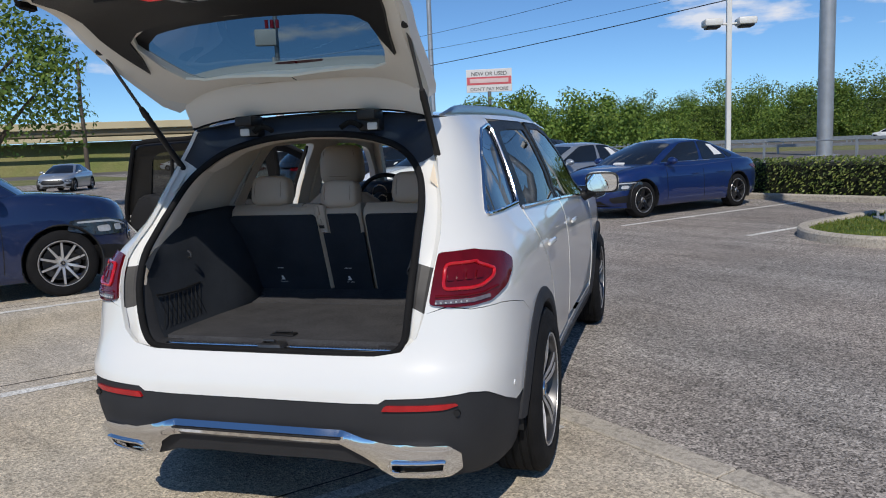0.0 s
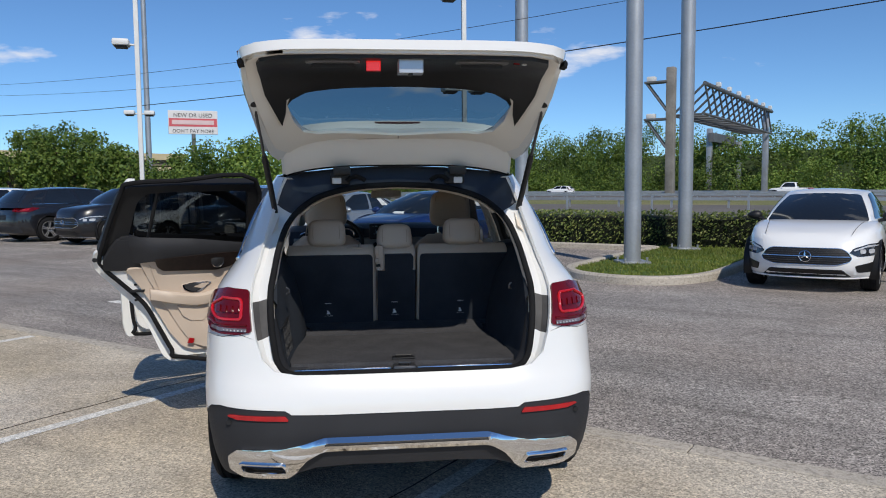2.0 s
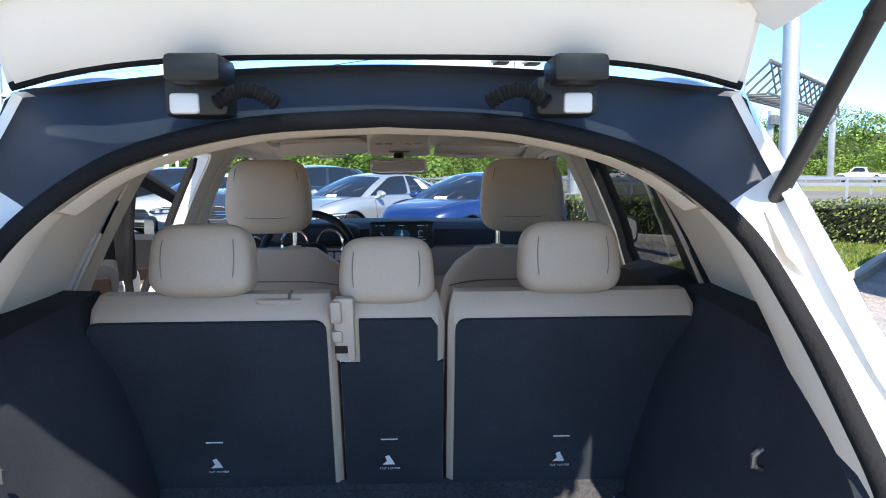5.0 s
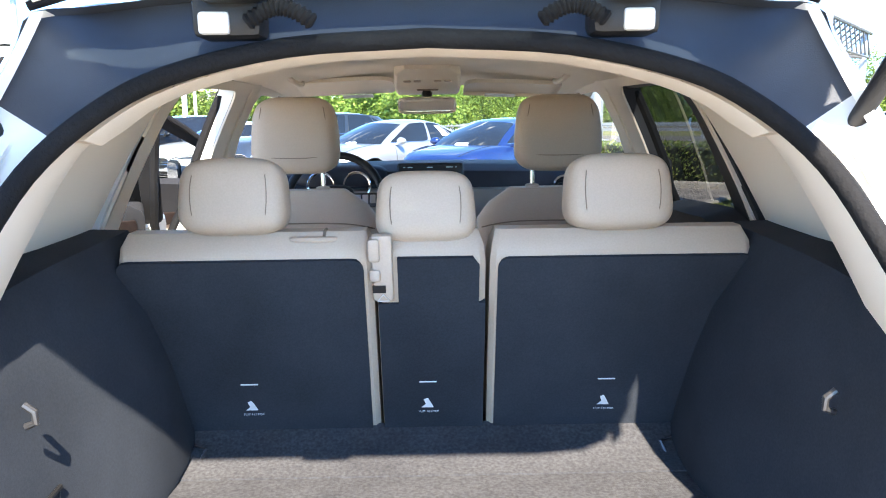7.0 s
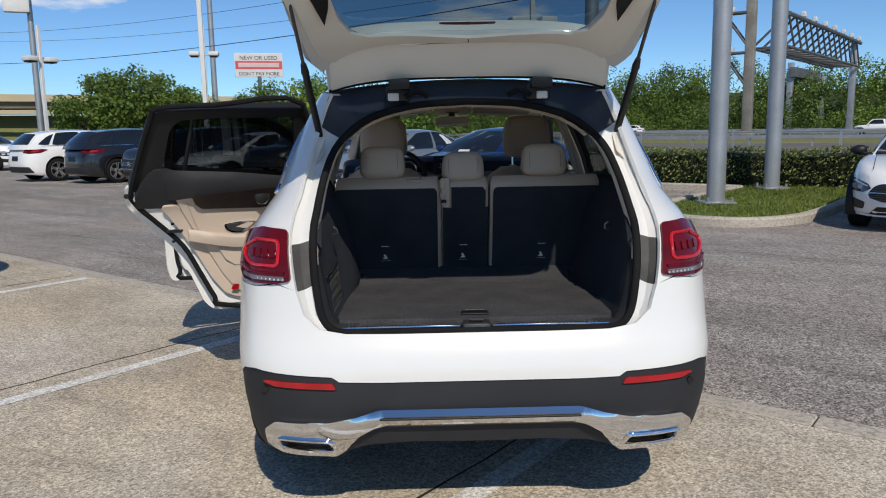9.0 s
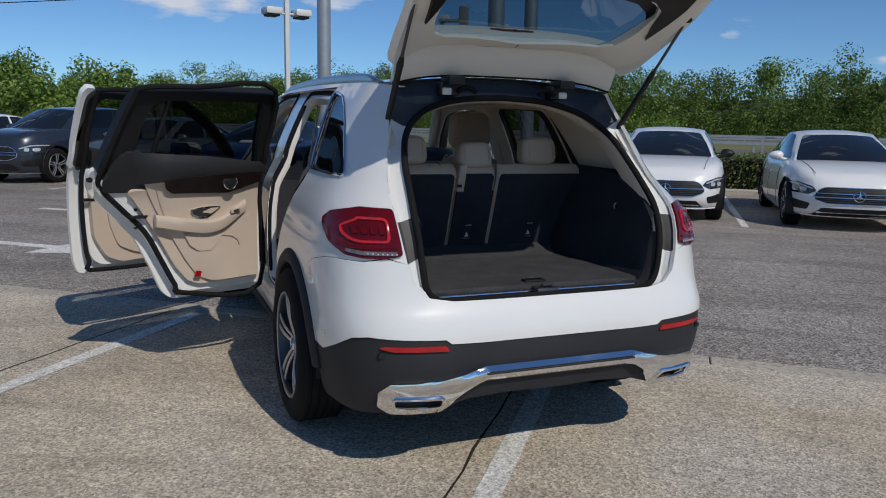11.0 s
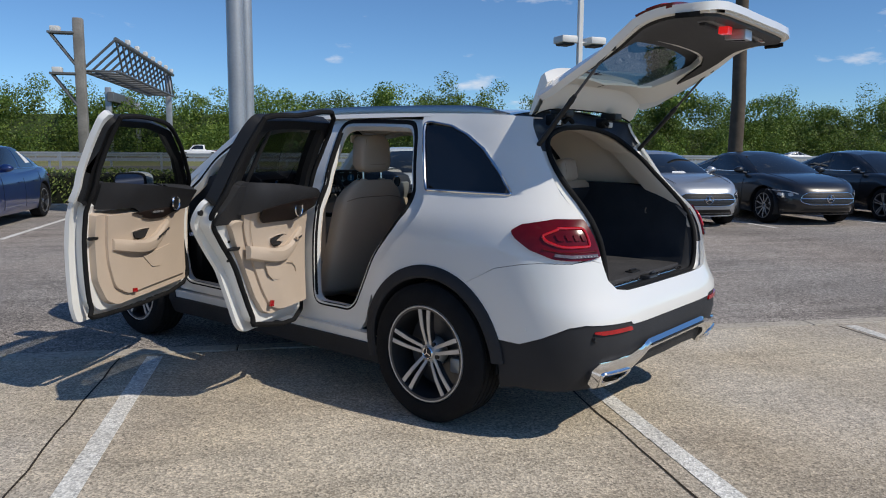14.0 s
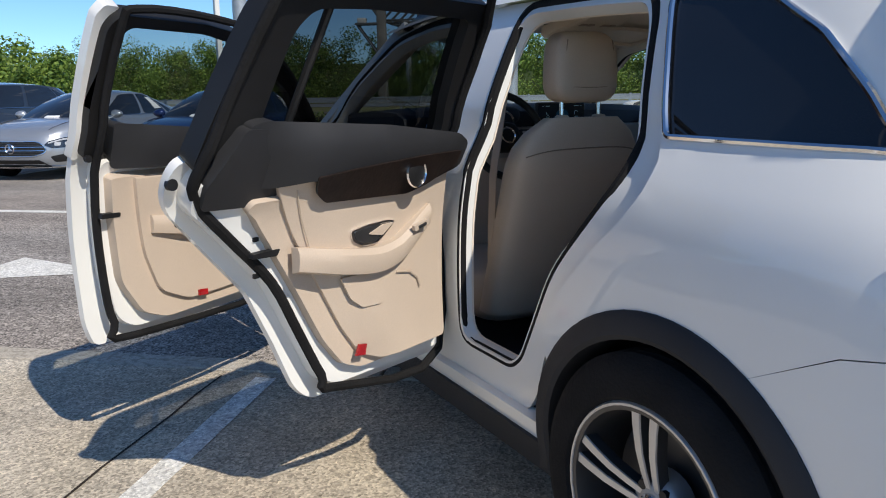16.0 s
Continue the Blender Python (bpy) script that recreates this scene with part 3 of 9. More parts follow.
# ---- poles ----
def round_pole(name, x, y, r, h, label, material=M_STEEL, taper=1.0, z0=0.0):
    thing = empty(name, Matrix.Translation((x, y, z0)), label, "pole")
    bm = bmesh.new()
    add_cyl(bm, (0, 0, -0.1), (0, 0, h), r, r * taper, 32)
    part("shaft", bm, material, thing)
    bm = bmesh.new()
    add_box(bm, (-r * 1.75, -r * 1.75, 0.0), (r * 1.75, r * 1.75, 0.045), 0.01, 1)
    for a in range(4):
        cx, cy = r * 1.35 * (1 if a % 2 else -1), r * 1.35 * (1 if a // 2 else -1)
        add_cyl(bm, (cx, cy, 0.04), (cx, cy, 0.12), 0.022, seg=8)
    part("base_plate", bm, M_STEEL, thing, "bolted steel base plate")
    return thing


def lamp_pole(x, y, h, heads, turn, label, r=0.075, high=0.0):
    """A slim white pole with box lamp heads on arms at h."""
    thing = empty("street_lamp", pose(x, y, 0, 0, 0, turn), label, "street lamp", "lot lamps")
    bm = bmesh.new()
    add_box(bm, (-r, -r, -0.1), (r, r, max(h + 1.6, high + 0.25)), 0.015, 1)
    part("pole", bm, M_POLEWHITE, thing)
    low = h
    for s, h in [(k, low) for k in heads] + ([(-1, high)] if high else []):
        bm = bmesh.new()
        add_cyl(bm, (0, 0, h), (s * 0.34, 0, h + 0.02), 0.035, seg=10)
        part("arm", bm, M_POLEWHITE, thing)
        bm = bmesh.new()
        add_box(bm, (s * 0.5 - 0.27, -0.3, h - 0.05), (s * 0.5 + 0.27, 0.3, h + 0.17), 0.05, 2)
        head = part("lamp_head", bm, M_POLEWHITE, thing, "white box lamp head")
        bm = bmesh.new()
        add_box(bm, (s * 0.5 - 0.2, -0.24, h - 0.11), (s * 0.5 + 0.2, 0.24, h - 0.045), 0.02, 1)
        part("lens", bm, M_BLACK, head, "dark lens below")
    return thing


round_pole("sign_pole", 4.81, 10.53, 0.155, 12.5, "tall grey galvanised steel sign pole on the island", z0=0.075)
round_pole("sign_pole", 7.02, 13.25, 0.155, 12.5, "tall grey galvanised steel sign pole behind its twin", z0=0.075)
round_pole("billboard_pole", 11.0, 50.0, 0.46, 30, "thick grey monopole beyond the hedge", z0=-0.03)
lamp_pole(3.33, 23.1, 4.85, (-1, 1), 10, "white lamp pole with three box heads beyond the hedge", high=7.95)
lamp_pole(17.24, 10.4, 4.68, (-1, 1), -30, "white lamp pole with two box heads by the parked cars")
lamp_pole(-7.8, 24.1, 6.45, (-1,), 10, "white lamp pole with one box head")
lamp_pole(-12.1, 39.4, 5.6, (-1, 1), 10, "white lamp pole with two box heads far off")


def timber_pole(x, y, r, h, label):
    thing = empty("utility_pole", Matrix.Translation((x, y, 0)), label, "utility pole")
    bm = bmesh.new()
    add_tube(bm, [(0.03 * math.sin(i), 0.03 * math.cos(i * 1.7), -0.1 + h * i / 8) for i in range(9)], [r * (1 - 0.35 * i / 8) for i in range(9)], 12)
    part("trunk", bm, M_TIMBER, thing)


timber_pole(23.4, 7.6, 0.26, 13, "dark weathered timber utility pole by the highway")
timber_pole(-38.2, 42.7, 0.17, 8.6, "weathered timber utility pole far off")
round_pole("utility_pole", -15.9, 54.9, 0.22, 21.0, "tall grey concrete utility pole", taper=0.7)
round_pole("utility_pole", -26.8, 50.7, 0.22, 15.2, "tall grey concrete utility pole", taper=0.7)
lamp_pole(-18.5, 34.7, 5.0, (-1, 1), 60, "white lamp pole with two box heads far off")


def cable(name, a, b, sag, r, label):
    bm = bmesh.new()
    A, B = Vector(a), Vector(b)
    pts = []
    for i in range(25):
        t = i / 24
        p = A.lerp(B, t)
        p.z -= sag * 4 * t * (1 - t)
        pts.append(p)
    add_tube(bm, pts, r, 6)
    ob = obj(name, bm, M_BLACK)
    tagged(ob, label, "cable")


def lot_cable(u0, z0, u1, z1, v, sag, r):
    a, b = lot(u0, v, z0), lot(u1, v, z1)
    cable("overhead_cable", a, b, sag, r, "thin black overhead cable across the sky")


lot_cable(-75, 7.9, 25, 9.1, 26, 1.9, 0.020)
lot_cable(-75, 10.6, 25, 10.6, 26, 2.3, 0.011)
lot_cable(-75, 10.0, -12, 7.3, 26, 0.9, 0.010)


# ---- highway edge: guard rail, fence, gantry ----
def guard_rail(v, u0, u1, z):
    thing = empty("guard_rail", LOT, "galvanised steel guard rail along the highway", "guard rail", "guard rails")
    bm = bmesh.new()
    prof = [(0, 0.50), (0.05, 0.54), (0.0, 0.60), (0.05, 0.66), (0, 0.70), (-0.02, 0.70), (-0.02, 0.50)]
    add_loft(bm, [[Vector((u, v + a, z + b)) for a, b in prof] for u in (u0, u1)])
    bmesh.ops.recalc_face_normals(bm, faces=bm.faces)
    part("rail", bm, M_STEEL, thing)
    bm = bmesh.new()
    add_box(bm, (-0.06, 0.0, -0.1), (0.06, 0.12, 0.66))
    me = bpy.data.meshes.new("post")
    bm.to_mesh(me)
    bm.free()
    me.materials.append(M_STEEL)
    n = int((u1 - u0) / 3.8)
    for i in range(n):
        o = new("post", me)
        o.parent = thing
        o.matrix_basis = Matrix.Translation((u0 + 3.8 * i, v + 0.03, z))


guard_rail(50.0, -120, 170, 0.0)
guard_rail(79.0, -160, 230, 0.0)
guard_rail(100.0, -160, 230, 0.0)
guard_rail(120.5, -160, 230, 0.0)


def chain_fence(v, u0, u1):
    thing = empty("chain_fence", LOT, "thin grey chain link fence beyond the hedge", "fence")
    bm = bmesh.new()
    add_box(bm, (-0.03, -0.03, -0.05), (0.03, 0.03, 1.25))
    me = bpy.data.meshes.new("post")
    bm.to_mesh(me)
    bm.free()
    me.materials.append(M_STEEL)
    for i in range(int((u1 - u0) / 3)):
        o = new("post", me)
        o.parent = thing
        o.matrix_basis = Matrix.Translation((u0 + 3 * i, v, 0))
    bm = bmesh.new()
    add_cyl(bm, (u0, v, 1.2), (u1, v, 1.2), 0.022, seg=6)
    part("top_rail", bm, M_STEEL, thing)


chain_fence(22.0, -60, 90)


def gantry():
    """A box lattice gantry across the highway, and a lower portal behind it."""
    thing = empty("highway_gantry", LOT, "grey lattice steel toll gantry over the highway", "gantry")

    def upright(u, v, h, r, label):
        bm = bmesh.new()
        add_box(bm, (u - r, v - r, -0.1), (u + r, v + r, h), 0.12, 2)
        add_box(bm, (u - r * 1.5, v - r * 1.5, -0.1), (u + r * 1.5, v + r * 1.5, 0.5), 0.05, 1)
        return part("column", bm, M_CONCPOLE if h > 14 else M_STEEL, thing, label)
    upright(-22.6, 80.0, 14.2, 0.46, "tall weathered concrete column")
    upright(-20.0, 119.3, 12.9, 0.42, "concrete column at the far verge")
    upright(-31.9, 134.5, 11.4, 0.46, "concrete column of the rear portal")
    upright(-30.2, 150.0, 9.8, 0.42, "concrete column of the rear portal")
    for z in (12.6, 8.6):
        bm = bmesh.new()
        add_box(bm, (-25.4, 79.4, z), (-22.9, 80.6, z + 0.22), 0.03, 1)
        for dv in (-0.4, 0.4):
            add_cyl(bm, (-25.2, 80 + dv, z), (-23.0, 80 + dv, z - 3.0), 0.11, seg=6)
        part("bracket", bm, M_GANTRY, thing, "dark camera bracket")
        bm = bmesh.new()
        add_box(bm, (-25.2, 79.6, z + 0.22), (-24.3, 80.4, z + 0.75), 0.08, 2)
        part("camera_box", bm, M_POLEWHITE, thing, "pale camera box")
    v0, v1, n = 80.9, 119.6, 13
    top, low = 12.35, 9.15
    ua, ub = -19.3, -22.7

    for u, z, r in ((ua, top, 0.24), (ua, low, 0.15), (ub, low, 0.17)):
        bm = bmesh.new()
        add_cyl(bm, (u, v0, z), (u, v1, z), r, seg=8)
        part("chord", bm, M_GANTRY, thing)
    for i in range(n):
        a, b = v0 + (v1 - v0) * i / n, v0 + (v1 - v0) * (i + 1) / n
        bm = bmesh.new()
        add_cyl(bm, (ua, a, top), (ub, a, low), 0.13, seg=6)
        add_cyl(bm, (ua, a, top), (ua, b, low), 0.11, seg=6)
        add_cyl(bm, (ub, a, low), (ua, b, low), 0.09, seg=6)
        add_cyl(bm, (ua, a, low), (ub, a, low), 0.09, seg=6)
        part("brace", bm, M_GANTRY, thing)
    for k in range(7):
        bm = bmesh.new()
        v = v0 + 6 + k * 5.2
        add_box(bm, (ua - 0.25, v - 0.3, top + 0.2), (ua + 0.25, v + 0.3, top + 0.75), 0.06, 1)
        part("camera_box", bm, M_POLEWHITE, thing, "pale camera box")
    for nm, z0, z1, w in (("sign_beam", 9.0, 10.6, 0.5), ("sign_panel", 7.9, 9.6, 0.16)):
        bm = bmesh.new()
        add_box(bm, (-31.4 - w, 133.5 if nm == "sign_beam" else 139.0, z0), (-31.4 + w, 151.0, z1), 0.05, 1)
        part(nm, bm, M_GANTRY, thing, "dark steel sign beam")


M_CONCPOLE = mat("weathered concrete column", (0.27, 0.255, 0.235), 0.85, var=0.35, scale=0.6, fine=0.1, fscale=6)
gantry()


# ---- trees ----
def tree_cloud(rnd, verts, faces, base, h, rad, n, leaf):
    """Leaf quads in uneven clumps over one crown."""
    clumps = []
    k = rnd.randint(12, 18)
    for i in range(k):
        t = rnd.uniform(0.10, 0.94)
        rr = rad * (0.35 + 0.75 * math.sin(math.pi * min(1, 0.15 + t * 0.85)) ** 0.8) * rnd.uniform(0.3, 1.0)
        a = rnd.uniform(0, 6.283)
        clumps.append((base + Vector((rr * math.cos(a), rr * math.sin(a), h * t)), rad * rnd.uniform(0.34, 0.56)))
    for _ in range(n):
        c, cr = clumps[rnd.randrange(k)]
        d = Vector((rnd.gauss(0, 1), rnd.gauss(0, 1), rnd.gauss(0, 0.9))).normalized()
        p = c + d * cr * (0.30 + 0.70 * rnd.random() ** 0.6)
        if p.z < 0.1:
            continue
        nrm = (d + Vector((rnd.gauss(0, 0.6), rnd.gauss(0, 0.6), rnd.gauss(0, 0.6) + 0.3))).normalized()
        e = nrm.orthogonal().normalized()
        e.rotate(Matrix.Rotation(rnd.uniform(0, 6.28), 3, nrm))
        f = nrm.cross(e)
        s = leaf * rnd.uniform(0.6, 1.4)
        i = len(verts)
        verts += [p - e * s, p - f * s * 0.6, p + e * s, p + f * s * 0.6]
        faces.append((i, i + 1, i + 2, i + 3))


def far_woods():
    rnd = random.Random(11)
    verts, faces = [], []
    u = -70.0
    while u < 170:
        for row in range(3):
            v = 60 + row * 6 + rnd.uniform(-2, 2)
            hh = 6.1 + 1.3 * noise.noise(Vector((u * 0.05, row, 3))) + rnd.uniform(-0.7, 0.7) + row * 0.7
            if rnd.random() < 0.04:
                hh *= 1.16
            p = LOT @ Vector((u + rnd.uniform(-1.2, 1.2), v, -0.6))
            tree_cloud(rnd, verts, faces, p, hh, rnd.uniform(1.7, 2.7), 3300 if row == 0 else 1700, 0.098)
        for _ in range(2):
            p = LOT @ Vector((u + rnd.uniform(-1.5, 1.5), 57 + rnd.uniform(-1.5, 1), -0.5))
            tree_cloud(rnd, verts, faces, p, rnd.uniform(2.2, 4.2), rnd.uniform(1.4, 2.0), 1100, 0.085)
        u += rnd.uniform(2.0, 3.0)
    far = Matrix.Translation((0, -2, 1.45)) @ Matrix.Scale(2.25, 4) @ Matrix.Translation((0, 2, -1.45))
    ob = mesh_from("woods", verts, faces, M_LEAF)
    ob.matrix_basis = far
    tagged(ob, "dense green woods with an uneven skyline behind the highway", "woods", kind="stuff")
    # closed loft added behind the crowns; shade between the trees is in its colour
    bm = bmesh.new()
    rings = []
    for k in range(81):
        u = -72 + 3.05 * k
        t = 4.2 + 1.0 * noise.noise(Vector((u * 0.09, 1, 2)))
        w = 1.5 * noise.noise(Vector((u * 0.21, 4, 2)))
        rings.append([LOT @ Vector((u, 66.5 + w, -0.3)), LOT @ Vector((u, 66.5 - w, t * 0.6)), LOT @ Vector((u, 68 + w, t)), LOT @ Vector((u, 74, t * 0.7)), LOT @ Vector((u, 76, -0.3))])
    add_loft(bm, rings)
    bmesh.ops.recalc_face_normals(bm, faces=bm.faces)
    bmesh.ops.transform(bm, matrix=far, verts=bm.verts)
    ob = obj("woods_fill", bm, mat("woods fill with shade in colour", (0.055, 0.085, 0.028), 1.0, var=0.6, scale=0.8, bump=1.0, bscale=4))
    tagged(ob, "solid dark green fill inside the woods, shade put in its colour", "undergrowth", kind="stuff")


far_woods()


def single_tree(x, y, h, rad, n, leaf, label, seed):
    rnd = random.Random(seed)
    thing = empty("tree", Matrix.Translation((x, y, 0)), label, "tree")
    bm = bmesh.new()
    add_tube(bm, [(0.12 * math.sin(i), 0.1 * math.cos(i * 2), h * 0.55 * i / 5) for i in range(6)], [h * 0.035 * (1 - 0.6 * i / 5) for i in range(6)], 10)
    for k in range(6):
        a = k * 1.05 + rnd.random()
        b = Vector((0, 0, h * (0.28 + 0.05 * k)))
        e = b + Vector((math.cos(a) * rad * 0.7, math.sin(a) * rad * 0.7, h * rnd.uniform(0.15, 0.35)))
        add_tube(bm, [b, b.lerp(e, 0.5) + Vector((0, 0, 0.1)), e], [h * 0.014, h * 0.01, h * 0.004], 6)
    part("trunk", bm, M_BARK, thing)
    verts, faces = [], []
    tree_cloud(rnd, verts, faces, Vector((0, 0, h * 0.25)), h * 0.75, rad, n, leaf)
    c = mesh_from("crown", verts, faces, M_LEAF)
    c.parent = thing


single_tree(-17.4, 15.2, 6.3, 2.1, 5200, 0.075, "leafy green street tree with a ragged crown", 5)
single_tree(147.0, 63.5, 23.0, 5.2, 5600, 0.34, "tall lone tree rising above the far woods", 8)


def superbox(bm, c, half, e=0.35, nu=24, nv=14, m=None):
    """A cushion: a box with softly rounded edges."""
    def sp(v, p):
        return math.copysign(abs(v) ** p, v)
    rows = []
    for j in range(1, nv):
        b = -math.pi / 2 + math.pi * j / nv
        row = []
        for i in range(nu):
            a = 2 * math.pi * i / nu
            p = Vector((c[0] + half[0] * sp(math.cos(b), e) * sp(math.cos(a), e), c[1] + half[1] * sp(math.cos(b), e) * sp(math.sin(a), e), c[2] + half[2] * sp(math.sin(b), e)))
            row.append(bm.verts.new(m @ p if m is not None else p))
        rows.append(row)
    lo, hi = Vector((c[0], c[1], c[2] - half[2])), Vector((c[0], c[1], c[2] + half[2]))
    vlo, vhi = bm.verts.new(m @ lo if m is not None else lo), bm.verts.new(m @ hi if m is not None else hi)
    for a, b in zip(rows, rows[1:]):
        for i in range(nu):
            bm.faces.new((a[i], a[(i + 1) % nu], b[(i + 1) % nu], b[i]))
    for i in range(nu):
        bm.faces.new((vlo, rows[0][(i + 1) % nu], rows[0][i]))
        bm.faces.new((vhi, rows[-1][i], rows[-1][(i + 1) % nu]))


# ---- surface panels ----
from mathutils.geometry import delaunay_2d_cdt


def resample(loop, step):
    out = []
    n = len(loop)
    for i in range(n):
        a, b = Vector(loop[i]), Vector(loop[(i + 1) % n])
        k = max(1, int((b - a).length / step + 0.5))
        for j in range(k):
            out.append(a + (b - a) * j / k)
    return out


def round_poly(pts, r, seg=4):
    """Rounds the corners of a closed 2D outline; r a number or a list."""
    n = len(pts)
    out = []
    for i in range(n):
        p, a, b = Vector(pts[i]), Vector(pts[i - 1]), Vector(pts[(i + 1) % n])
        ri = r[i] if isinstance(r, (list, tuple)) else r
        da, db = a - p, b - p
        k = min(ri, da.length * 0.45, db.length * 0.45)
        if k < 1e-5:
            out.append((p.x, p.y))
            continue
        q0, q1 = p + da.normalized() * k, p + db.normalized() * k
        for j in range(seg + 1):
            t = j / seg
            q = q0 * (1 - t) ** 2 + p * 2 * t * (1 - t) + q1 * t * t
            out.append((q.x, q.y))
    return out


def surf_normal(fn, a, b, e=0.004):
    n = (fn(a + e, b) - fn(a - e, b)).cross(fn(a, b + e) - fn(a, b - e))
    return n.normalized() if n.length > 1e-12 else Vector((0, 0, 1))


def surf_panel(bm, loop, fn, off=0.0, thick=0.004, step=0.05, holes=(), flip=False, rim=True, inner=False, scale=(1.0, 1.0)):
    """Lays a 2D outline (with holes) on a surface fn(a, b) and gives it turned-in edges."""
    sc = scale
    lp = [Vector((p[0] * sc[0], p[1] * sc[1])) for p in loop]
    hs = [[Vector((p[0] * sc[0], p[1] * sc[1])) for p in h] for h in holes]
    loops = [resample(lp, step)] + [resample(h, step) for h in hs]
    pts, edges = [], []
    for L in loops:
        k = len(pts)
        pts += [Vector((p[0], p[1])) for p in L]
        edges += [(k + i, k + (i + 1) % len(L)) for i in range(len(L))]
    polys = [[(p[0], p[1]) for p in L] for L in loops]
    x0, x1 = min(p[0] for p in pts), max(p[0] for p in pts)
    y0, y1 = min(p[1] for p in pts), max(p[1] for p in pts)
    nx, ny = max(1, int((x1 - x0) / step)), max(1, int((y1 - y0) / step))
    bnd = list(pts)
    for i in range(1, nx):
        for j in range(1, ny):
            x, y = x0 + (x1 - x0) * (i + 0.25 * (j % 2)) / nx, y0 + (y1 - y0) * j / ny
            if inside_poly(x, y, polys[0]) and not any(inside_poly(x, y, h) for h in polys[1:]):
                q = Vector((x, y))
                if min((q - p).length_squared for p in bnd) > (0.45 * step) ** 2:
                    pts.append(q)
    v2, _, f2, *_ = delaunay_2d_cdt(pts, edges, [], 0, 1e-6)
    tris = []
    for f in f2:
        c = sum((v2[i] for i in f), Vector((0, 0))) / len(f)
        if inside_poly(c.x, c.y, polys[0]) and not any(inside_poly(c.x, c.y, h) for h in polys[1:]):
            tris.append(f)
    s = -1.0 if flip else 1.0
    pos, nrm = {}, {}
    for f in tris:
        for i in f:
            if i not in pos:
                a, b = v2[i].x / sc[0], v2[i].y / sc[1]
                nrm[i] = surf_normal(fn, a, b) * s
                pos[i] = bm.verts.new(fn(a, b) + nrm[i] * off)
    count = {}
    faces = []
    for f in tris:
        g = list(f)
        try:
            face = bm.faces.new([pos[i] for i in g])
        except ValueError:
            continue
        face.normal_update()
        if face.normal.dot(nrm[g[0]]) < 0:
            face.normal_flip()
        faces.append(face)
        for i in range(len(g)):
            k = tuple(sorted((g[i], g[(i + 1) % len(g)])))
            count[k] = count.get(k, 0) + 1
    if rim and thick > 0:
        back = {}
        for k, c in count.items():
            if c == 1:
                for i in k:
                    if i not in back:
                        back[i] = bm.verts.new(pos[i].co - nrm[i] * thick)
        rims = []
        for k, c in count.items():
            if c == 1:
                i, j = k
                rims.append(bm.faces.new((pos[i], pos[j], back[j], back[i])))
        if inner:
            for i in pos:
                if i not in back:
                    back[i] = bm.verts.new(pos[i].co - nrm[i] * thick)
            for f in tris:
                try:
                    rims.append(bm.faces.new([back[i] for i in f]))
                except ValueError:
                    pass
        for f in rims:
            f.normal_update()
        bmesh.ops.recalc_face_normals(bm, faces=faces + rims)
        if faces and faces[0].normal.dot(nrm[tris[0][0]]) < 0:
            bmesh.ops.reverse_faces(bm, faces=faces + rims)
    return pos


